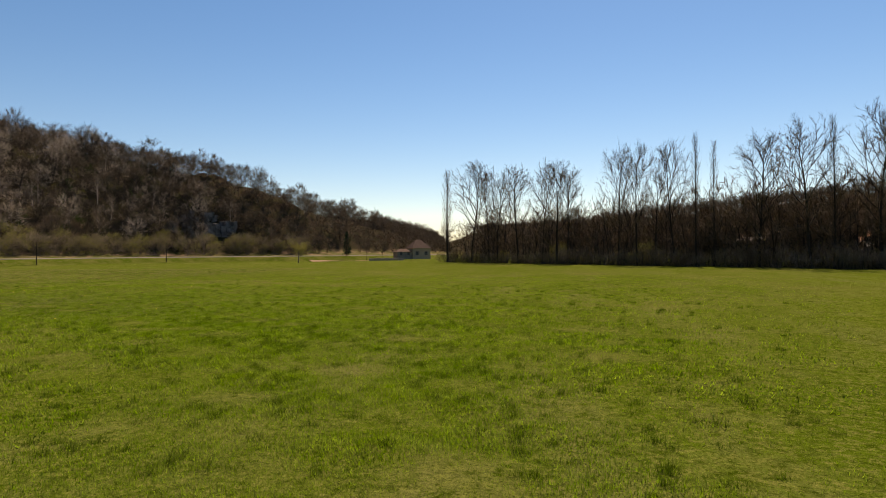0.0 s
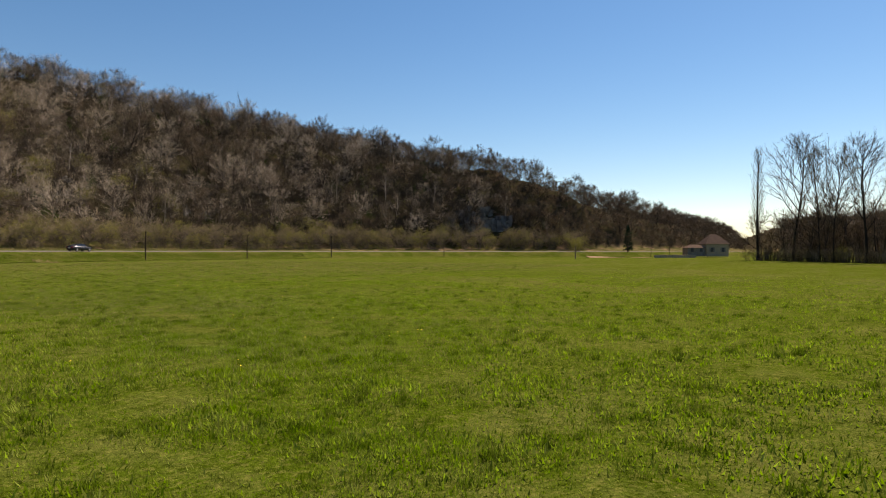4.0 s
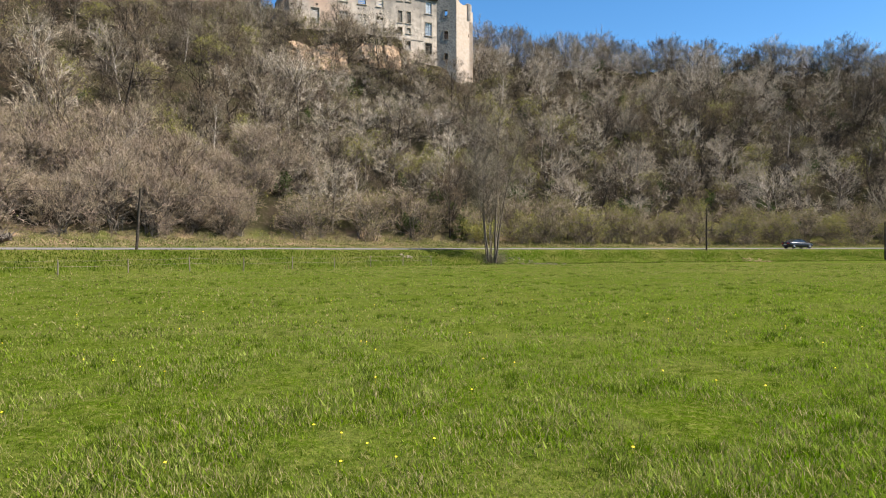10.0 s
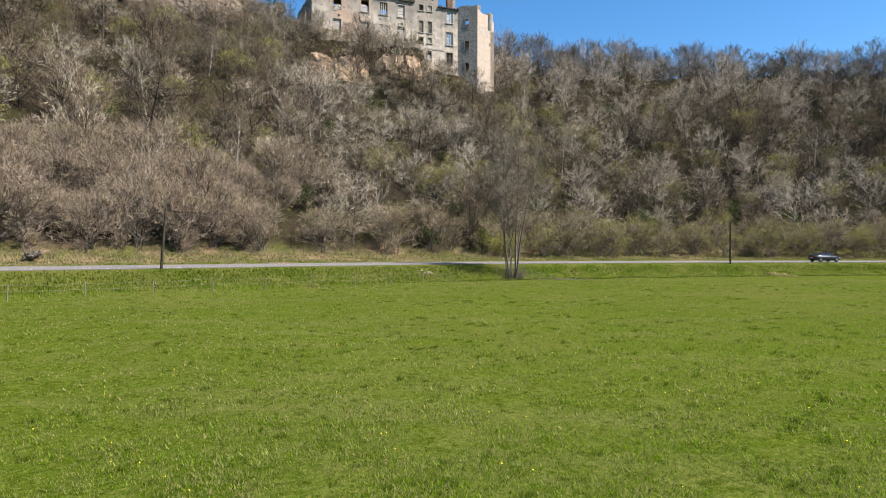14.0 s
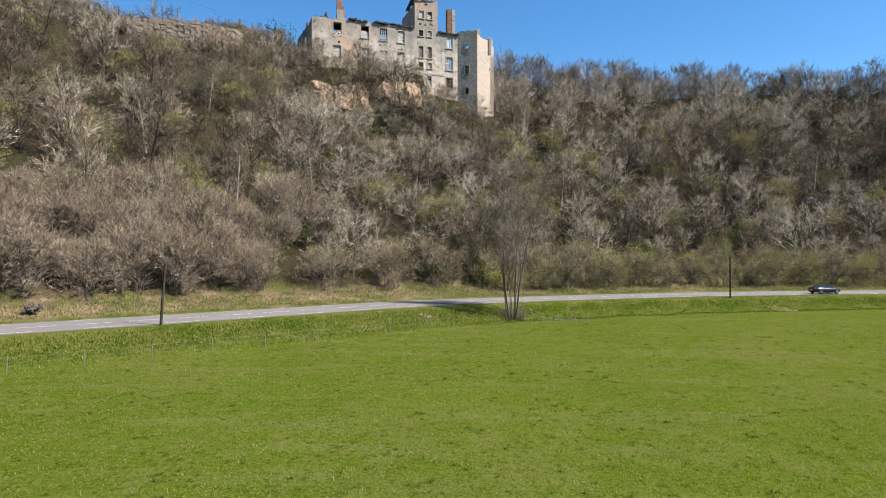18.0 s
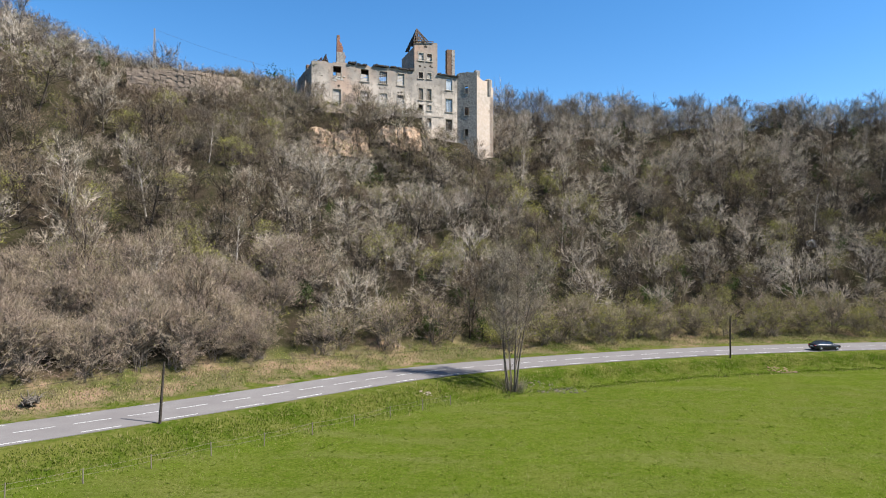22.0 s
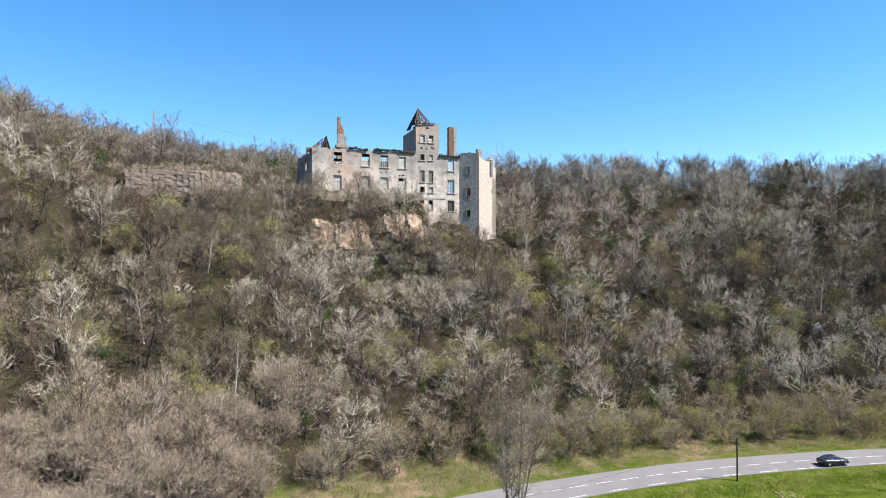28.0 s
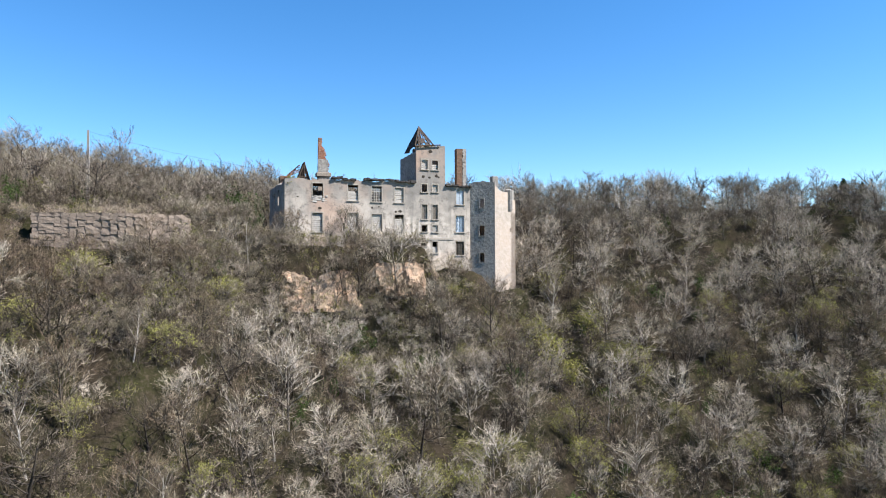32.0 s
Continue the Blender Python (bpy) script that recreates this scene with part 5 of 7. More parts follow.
# ---- single trees ----
# broad oaks along the brow of the hill
brow = spots(31, (-110, 200, 60, 250), 6.2, lambda xy, dr, rx, g: (dr > 60) & (dr < 86) & ~near_castle(xy, 4) & ~((xy[:, 0] < -38) & (xy[:, 0] > -80)) & (xy[:, 0] > -0.95 * xy[:, 1]) & (g.random(len(xy)) < 0.74))
CROWN = [crown_tree(300 + k, 8.8, 4.9, 14, 6, 8, 3, 0.26, 0.5, 0.42, 0.032, 0.6, (5, 3), 0.02) for k in range(5)]
grove("bare_oak", CROWN, brow, [BARK, TWIG, BARK], "spreading leafless oak on the brow of the hill", "oaks along the skyline", (0.75, 1.12), 8)

# the many-stemmed tree by the road
def roadside():
    t = Plant(77)
    g = t.g
    for k, (a, lean, ln, r) in enumerate(((2.6, 0.2, 15.5, 0.09), (3.5, 0.1, 17.5, 0.12), (0.2, 0.06, 19.5, 0.14), (5.2, 0.12, 18.6, 0.12), (0.6, 0.2, 16.0, 0.1), (1.5, 0.16, 13.0, 0.07), (4.3, 0.22, 11.0, 0.06))):
        p = (0.5 * math.cos(a), 0.5 * math.sin(a), -0.3)
        pts, d = t.limb(p, (lean * math.cos(a), lean * math.sin(a), 1), ln, r, 11, 0.07, 0.015, 0, 6, 0.1)
        for i in range(4, 12):
            for _ in range(4 if i > 5 else 1):
                b = g.uniform(0, 6.28)
                q = pts[i - 1].lerp(pts[i], g.random())
                l1 = g.uniform(2.0, 4.4) * (1.35 - 0.08 * i)
                sub, e = t.limb(q, (math.cos(b), math.sin(b), g.uniform(0.35, 1.1)), l1, 0.04, 4, 0.24, 0.1, 0, 4, 0.3)
                for s in sub[1:]:
                    for _ in range(3):
                        c = (e + Vector((g.gauss(0, 0.8), g.gauss(0, 0.8), g.gauss(0.2, 0.5)))).normalized()
                        twig, f = t.limb(s, c, g.uniform(0.5, 1.3), 0.011, 2, 0.2, 0.05, 1, 3, 0.4)
                        for w in twig[1:]:
                            for _ in range(4):
                                h = (f * 0.7 + Vector((g.gauss(0, 0.6), g.gauss(0, 0.6), g.gauss(0.1, 0.5)))).normalized()
                                t.blade(w, w + h * g.uniform(0.25, 0.7), 0.024)
    for _ in range(320):
        a, r = g.uniform(0, 6.28), g.uniform(0, 1.6)
        p = Vector((r * math.cos(a), r * math.sin(a), -0.2))
        t.limb(p, (0.5 * math.cos(a), 0.5 * math.sin(a), 1), g.uniform(0.5, 2.2), 0.014, 3, 0.2, 0.0, 1, 3, 0.3)
    return t.arrays()


plant_thing("roadside_tree", roadside(), (2.9, 78.0, float(land([(2.9, 78.0)])[0])), 20, 1.0, [BARK, TWIG], ["trunk", "crown"], "tall many-stemmed leafless tree at the foot of the road bank", "tree")

# ---- thickets along the foot of the hill ----
def belt(seed, x0, x1, off, step, jitter):
    """Places that follow the road at some distance on the hill's side."""
    g = np.random.default_rng(seed)
    run = np.r_[0, np.cumsum(np.linalg.norm(np.diff(ROAD, axis=0), axis=1))]
    d = np.gradient(ROAD, axis=0)
    d /= np.linalg.norm(d, axis=1)[:, None]
    s = np.arange(np.interp(x0, ROAD[:, 0], run), np.interp(x1, ROAD[:, 0], run), step)
    s = s + g.uniform(-jitter, jitter, len(s))
    o = off + g.uniform(-jitter, jitter, len(s))
    x, y = np.interp(s, run, ROAD[:, 0]), np.interp(s, run, ROAD[:, 1])
    dx, dy = np.interp(s, run, d[:, 0]), np.interp(s, run, d[:, 1])
    xy = np.c_[x - dy * o, y + dx * o]
    return np.c_[xy, land(xy)]


WILLOW = [bush(400 + k, 6.0, 3.1, 8, 48, 4, 6, 3, 0.02, 0.6, 0.6, 90, 0.09) for k in range(4)]
HAZEL = [bush(410 + k, 4.5, 2.5, 6, 30, 4, 4, 3, 0.02, 0.5, 0.6, 900, 0.1) for k in range(4)]
BUDS = [bush(420 + k, 4.0, 2.3, 6, 24, 4, 4, 3, 0.018, 0.45, 0.6, 1900, 0.12) for k in range(3)]


def bush_row(name, protos, rows, mats, names, label, group, size, seed):
    g = random.Random(seed)
    pl = np.vstack(rows)
    idx = np.random.default_rng(seed).integers(0, len(protos), len(pl))
    for k, pr in enumerate(protos):
        mine = pl[idx == k]
        if len(mine):
            first = plant_thing(name, pr, tuple(mine[0]), g.uniform(0, 360), g.uniform(*size), mats, names, label, "shrub", group)
            repeat(first, mine[1:], g, size)


bush_row("willow_thicket", WILLOW, [belt(1, -60, -17, 14.5, 2.9, 1.0), belt(2, -60, -14, 17.5, 3.2, 1.2), belt(3, -58, -10, 20.5, 3.6, 1.2)], [BARK, TWIG_PINK, LEAF_BUD], ["branchwork", "branchwork", "foliage"],
         "dense leafless willow thicket with pinkish-brown twigs beside the road", "thickets along the road", (0.85, 1.3), 1)
bush_row("hazel_bush", HAZEL, [belt(4, -14, 14, 13.0, 4.0, 1.3), belt(9, 12, 200, 10.2, 5.4, 1.3), belt(5, 8, 200, 13.6, 5.0, 1.8)], [BARK, TWIG_PINK, LEAF_OLIVE], ["branchwork", "branchwork", "foliage"],
         "brown bush with sparse olive leaves at the hill's foot", "thickets along the road", (0.85, 1.45), 2)
bush_row("budding_bush", BUDS, [belt(6, 8, 200, 9.8, 5.5, 1.6), belt(10, 20, 180, 16, 7.0, 2.0), belt(7, -40, 8, 23, 7.0, 2.5), belt(11, -55, 90, 25, 9.0, 4.0), belt(12, -50, 90, 33, 11.0, 5.0), belt(13, -45, 80, 45, 14.0, 6.0)], [BARK, TWIG, LEAF_BUD], ["branchwork", "branchwork", "foliage"],
         "bush with fresh yellow-green buds at the hill's foot", "thickets along the road", (0.7, 1.4), 3)
bush_row("ivy_bush", IVY, [belt(8, -12, 60, 19, 17, 3), np.array([[float(x), float(y), float(land([(x, y)])[0])] for x, y in ((-1.5, 100.0), (-9, 96.5), (-3, 104), (32, 121), (-27, 117.5), (-22.5, 119.5), (-41.5, 122.0), (-43.5, 123.5), (-40.5, 124.5))])], [BARK_DARK, TWIG, LEAF_DARK], ["trunk", "crown", "foliage"],
         "ivy-clad evergreen clump among the bare bushes", "evergreen clumps", (0.55, 0.95), 4)
gx, gy = 1.5, 98.0
plant_thing("green_bush", shrub(440, 5.0, 2.2, 24, 200, 2200, 0.2, 0.8, 0.03), (gx, gy, float(land([(gx, gy)])[0])), 0, 1.0, [BARK, TWIG, LEAF_BUD], ["branchwork", "branchwork", "foliage"], "bright yellow-green leafing bush on the lower slope", "shrub")
for x, y, s in ((4.2, 132.5, 1.5), (7.5, 131.5, 1.2), (12, 139, 1.2)):
    plant_thing("green_bush", shrub(441, 4.0, 2.0, 18, 160, 1200, 0.2, 0.8, 0.03), (x, y, float(land([(x, y)])[0])), x * 30, s, [BARK, TWIG, LEAF_BUD], ["branchwork", "branchwork", "foliage"], "yellow-green leafing bush below the castle tower", "shrub")

bramble = np.vstack([belt(60 + k, -62, 120, o, 2.6, 1.4) for k, o in enumerate((9.0, 10.5, 12.0))])
scatter("brambles", THICKET, bramble[::2], [BARK, TWIG_WARM], "low brown brambles and cut brushwood on the verge", "shrubs", 58, (0.12, 0.34))
scatter("verge_weeds", OLIVE, bramble[1::2], [BARK, TWIG, LEAF_OLIVE], "low green weeds on the verge", "shrubs", 59, (0.1, 0.3))

# ivy rooted on the castle's left corner
q = O + 1.0 * U - 1.0 * N
plant_thing("ivy", ivy_tree(470, 1.3, 0.9, 420, 0.2), (float(q[0]), float(q[1]), 54.9), 0, 1.0, [BARK_DARK, TWIG, LEAF_OLIVE], ["stem", "stem", "foliage"], "green ivy growing on the castle's ruined corner", "ivy")
gw = np.random.default_rng(91)
fill = np.c_[gw.uniform(-52, -34, 330), gw.uniform(95, 122, 330)]
fill = fill[(shelf_edge(fill) > -1.5) & (shelf_edge(fill) < 13) & ~near_castle(fill, 0)]
scatter("wall_scrub", THICKET, np.c_[fill, land(fill)], [BARK, TWIG], "grey-brown leafless scrub below the terrace", "shrubs", 56, (0.4, 0.9))
front = np.c_[gw.uniform(-72, -44, 420), gw.uniform(98, 114, 420)]
front = front[(shelf_edge(front) > 0.7) & (shelf_edge(front) < 8)]
scatter("wall_brush", THICKET, np.c_[front, land(front)], [BARK, TWIG_WARM], "low brown brushwood below the retaining wall", "shrubs", 57, (0.25, 0.65))

# ---- rocks, walls ----
def ground_at(x, y):
    return float(land([(x, y)])[0])


def crag(name, path, z_of, height, mat, label, seed, deep=2.0, lumps=1.0, step=0.4):
    """A broken rock face along a plan line: stepped beds with joints, fading into the slope at its ends and top."""
    g = np.random.default_rng(seed)
    p = spline(path, step)
    d = np.gradient(p, axis=0)
    d /= np.linalg.norm(d, axis=1)[:, None]
    out = np.c_[d[:, 1], -d[:, 0]]
    n, m = len(p), max(6, int(height / step))
    s = np.arange(n) * step
    ends = np.clip(np.minimum(np.arange(n), np.arange(n)[::-1]) * step / 2.0, 0, 1)
    h = height * (0.6 + 0.4 * ends) * (1 + 0.07 * waves(np.c_[s, 0 * s], 5.0, seed) + 0.03 * waves(np.c_[s, 0 * s], 1.7, seed + 1))
    verts, tris = [], []
    beds = np.cumsum(g.uniform(0.5, 1.6, 60))
    for j in range(m):
        f = j / (m - 1)
        zz = f * h
        uv = np.c_[s, zz]
        bed = np.searchsorted(beds, zz + 0.4 * waves(uv, 6.0, seed + 2))
        jut = np.sin(bed * 12.9898 + np.floor(s / 1.5 + 0.37 * bed + 0.3 * np.sin(bed * 7.7)) * 4.1) * 0.5
        push = deep * (0.55 - 0.75 * f) + lumps * (0.3 * waves(uv, 6.0, seed + 3) + 0.08 * waves(uv, 1.2, seed + 4) + 1.5 * jut) * (0.3 + 0.7 * ends)
        xy = p + out * push[:, None] + g.normal(0, 0.05, (n, 2))
        verts.append(np.c_[xy, z_of + zz + g.normal(0, 0.06, n)])
    verts.append(np.c_[p - out * deep * 2.5, z_of + 0.82 * h])
    v = np.vstack(verts)
    i = np.arange(n - 1)
    for j in range(m):
        a = j * n + i
        tris += [np.c_[a, a + 1, a + n + 1], np.c_[a, a + n + 1, a + n]]
    ob = mesh_part(name, raw_mesh(name, v, np.vstack(tris)), mat)
    ob.data.polygons.foreach_set("use_smooth", [False] * len(ob.data.polygons))
    return tagged(ob, label, "rock")


def at_castle(a, b):
    q = O + a * U - b * N
    return (float(q[0]), float(q[1]))


crag("limestone_crag", [at_castle(a, b) for a, b in ((-3, -6.0), (1, -7.0), (5, -7.6), (8.5, -7.0), (11.5, -6.2))], 35.4, 5.4, ROCK_OCHRE, "ochre limestone rock face under the castle", 3, 2.6, 0.4)
crag("limestone_crag", [at_castle(a, b) for a, b in ((11, -5.8), (14, -6.4), (18, -6.6), (21.5, -5.8), (24, -4.0))], 37.4, 4.8, ROCK_OCHRE, "ochre limestone ledges under the castle's front", 4, 1.8, 0.45)


def block_cliff(x, y, w, h, seed):
    """A jointed cliff: upright broken blocks side by side, each set back or forward, on the steep slope."""
    g = random.Random(seed)
    ob = thing("rock_cliff", (x, y, ground_at(x, y)), 0, "grey streaked limestone cliff above the road", "rock")
    base = ob.matrix_basis.translation.copy()
    a = math.radians(-32)
    ux, uy = math.cos(a), math.sin(a)
    s = -w
    while s < w:
        bw = g.uniform(0.8, 1.9)
        px, py = x + ux * s, y + uy * s
        z = float(land([(px, py)])[0]) - 1.2
        top = z + h * g.uniform(0.6, 1.1) * (1.0 - 0.35 * abs(s) / w)
        while z < top:
            bh = g.uniform(0.9, 2.6)
            o = g.uniform(-0.5, 0.5)
            bm = bmesh.new()
            for v in box(bm, -0.1, bw + 0.1, o, o + 4.5, 0, bh + 0.1):
                q = v.co + Vector((g.uniform(-0.28, 0.28), g.uniform(-0.3, 0.3), g.uniform(-0.25, 0.25)))
                v.co = Vector((px + ux * q.x - uy * q.y, py + uy * q.x + ux * q.y, z + q.z)) - base
            part("block", bm, ROCK_GREY, ob)
            z += bh
        s += bw


for k, (x, y, w, h) in enumerate(((181, 99.5, 3.0, 7.0), (186.5, 96.0, 3.4, 8.5), (192, 92.0, 2.8, 6.5), (185, 103.5, 2.6, 5.5), (191, 99.0, 2.2, 5.0), (177, 105.5, 1.8, 4.0))):
    block_cliff(x, y, w, h, 60 + k)
for k, (x, y, h) in enumerate(((59.4, 137.6, 3.2), (66, 141, 3.0), (72.4, 146, 2.4), (96, 138, 5.0), (101, 136, 4.0), (-47.5, 108.0, 2.6), (-44, 110, 2.0), (-52, 104.5, 2.2), (-30, 113, 2.5))):
    z = float(land([(x, y)])[0])
    crag("rock_outcrop", [(x - 1.4, y - 0.4), (x, y - 0.2), (x + 1.4, y + 0.5)], z - 0.8, h * 0.9, ROCK_GREY if k < 5 else ROCK, "pale limestone outcrop among the trees", 20 + k, 0.8, 0.7)


def dry_wall():
    """The retaining wall left of the castle: coursed rubble, each stone a part."""
    ob = thing("retaining_wall", (0, 0, 0), 0, "dry rubble retaining wall on the brow beside the castle", "wall")
    p = spline([(-62.5, 105.4), (-60, 106.3), (-56.5, 107.6), (-52, 109.2), (-49.2, 111.6), (-46, 114.0)], 0.8)
    g = random.Random(4)
    shapes = []
    for k in range(6):
        bm = bmesh.new()
        for v in box(bm, -0.5, 0.5, -0.3, 0.3, -0.5, 0.5):
            v.co += Vector((g.uniform(-0.1, 0.1), g.uniform(-0.08, 0.08), g.uniform(-0.12, 0.12)))
        me = bpy.data.meshes.new("stone")
        bm.to_mesh(me)
        bm.free()
        me.materials.append(WALL_STONE)
        shapes.append(me)
    bm = bmesh.new()
    for a, b in zip(p, p[1:]):
        d = (b - a) / np.linalg.norm(b - a)
        n = np.array([-d[1], d[0]])
        vs = [bm.verts.new((*(q + n * w), z)) for q in (a, b) for w in (-0.16, 3.4) for z in (41.0, 48.7)]
        for f in ((0, 1, 5, 4), (2, 6, 7, 3), (1, 3, 7, 5)):
            bm.faces.new([vs[i] for i in f])
    part("core", bm, WALL_STONE, ob)
    n = 0
    for c, z in enumerate(48.9 - 0.45 * k for k in range(12)):
        i = 0
        while i < len(p) - 1 and n < 300:
            a, b = p[i], p[min(i + 1, len(p) - 1)]
            d = (b - a) / max(1e-6, np.linalg.norm(b - a))
            o = new("stone", shapes[g.randrange(6)])
            o.parent = ob
            o.matrix_basis = pose(float(a[0]), float(a[1]), z + g.uniform(-0.08, 0.08), 0, g.uniform(-4, 4), math.degrees(math.atan2(d[1], d[0]))) @ Matrix.Diagonal((g.uniform(0.75, 1.1), 1, g.uniform(0.42, 0.56), 1))
            n += 1
            i += 1


dry_wall()


# ---- poles, mast, wires, fence ----
def utility_pole(x, y, h, lean=0.0):
    ob = thing("utility_pole", (x, y, ground_at(x, y)), 30, "weathered wooden telephone pole beside the road", "utility pole", "telephone poles")
    bm = bmesh.new()
    tube(bm, [(0, 0, -0.4), (lean * 0.5, 0, h * 0.5), (lean, 0, h)], [0.13, 0.115, 0.09], 8)
    part("post", bm, BARK_DARK, ob)
    bm = bmesh.new()
    tube(bm, [(lean - 0.1, 0, h - 0.3), (lean + 0.32, 0, h - 0.26)], [0.025, 0.025], 5)
    tube(bm, [(lean + 0.3, 0, h - 0.28), (lean + 0.3, 0, h - 0.08)], [0.04, 0.03], 6)
    part("bracket", bm, BARK_DARK, ob)
    return Vector((x + lean, y, ob.location.z + h - 0.25))


def wire(a, b, sag, r=0.013, name="overhead_wire"):
    bm = bmesh.new()
    pts = [Vector(a).lerp(Vector(b), k / 12) - Vector((0, 0, sag * 4 * (k / 12) * (1 - k / 12))) for k in range(13)]
    tube(bm, pts, [r] * 13, 4)
    tagged(part(name, bm, BARK_DARK), "thin dark telephone wire strung between poles", "wire")


tops = [utility_pole(-62.5, 14.5, 5.4), utility_pole(-27.7, 53.2, 5.3, 0.35), utility_pole(34.7, 97.3, 6.1), utility_pole(63.4, 103.0, 5.9), utility_pole(91, 106.0, 5.8), utility_pole(116, 102.5, 5.8), utility_pole(150, 89, 5.6)]
for a, b in zip(tops, tops[1:]):
    wire(a, b, 0.9 if (b - a).length > 50 else 0.45)


def road_post():
    ob = thing("wooden_post", (150.5, 47.0, ground_at(150.5, 47.0)), 0, "lone dark wooden post in the meadow", "post")
    bm = bmesh.new()
    tube(bm, [(0, 0, -0.3), (0, 0, 3.6)], [0.16, 0.13], 7)
    part("post", bm, WOOD_GREY, ob)


road_post()


MAST_GREY = plain("mast_grey", (0.21, 0.18, 0.155), 0.85)


def mast():
    x, y = -71.5, 128.9
    z = ground_at(x, y)
    h = 64.7 - z
    ob = thing("concrete_pylon", (x, y, z), 25, "slim perforated concrete electricity pole on the brow", "utility pole")
    for s in (-0.16, 0.16):
        bm = bmesh.new()
        for v in box(bm, -0.07, 0.07, -0.14, 0.14, -0.3, h):
            v.co.x += s * (1.4 - 0.9 * max(0, v.co.z) / h)
        part("upright", bm, MAST_GREY, ob)
    k = 0.6
    while k < h - 0.2:
        bm = bmesh.new()
        box(bm, -0.2 + 0.08 * k / h, 0.2 - 0.08 * k / h, -0.11, 0.11, k, k + 0.22)
        part("rung", bm, MAST_GREY, ob)
        k += 0.62
    wire((x, y, 64.5), (x + 24, y + 22, 60.5), 0.6)


mast()


def fence():
    """Thin stakes and wire at the foot of the bank."""
    run = np.r_[0, np.cumsum(np.linalg.norm(np.diff(ROAD, axis=0), axis=1))]
    d = np.gradient(ROAD, axis=0)
    d /= np.linalg.norm(d, axis=1)[:, None]
    ob = thing("wire_fence", (0, 0, 0), 0, "low wire fence on thin grey stakes below the road", "fence")
    g = random.Random(6)
    heads = []
    s0 = np.interp(-42, ROAD[:, 0], run)
    for k in range(11):
        s = s0 + 4.6 * k
        x, y = np.interp(s, run, ROAD[:, 0]), np.interp(s, run, ROAD[:, 1])
        dx, dy = np.interp(s, run, d[:, 0]), np.interp(s, run, d[:, 1])
        low = float(np.interp(x, [-60, -35, -10, 4], [11.0, 10.6, 9.6, 8.4]))
        x, y = float(x + dy * low), float(y - dx * low)
        z = ground_at(x, y)
        bm = bmesh.new()
        tilt = g.uniform(-0.08, 0.08)
        tube(bm, [(x, y, z - 0.2), (x + tilt, y, z + 1.15)], [0.045, 0.035], 6)
        part("stake", bm, WOOD_GREY, ob)
        heads.append(Vector((x + tilt, y, z + 1.05)))
    for drop in (0.0, 0.4):
        for a, b in zip(heads, heads[1:]):
            bm = bmesh.new()
            tube(bm, [a - Vector((0, 0, drop)), (a + b) / 2 - Vector((0, 0, drop + 0.05)), b - Vector((0, 0, drop))], [0.008] * 3, 3)
            part("wire", bm, WOOD_GREY, ob)


fence()


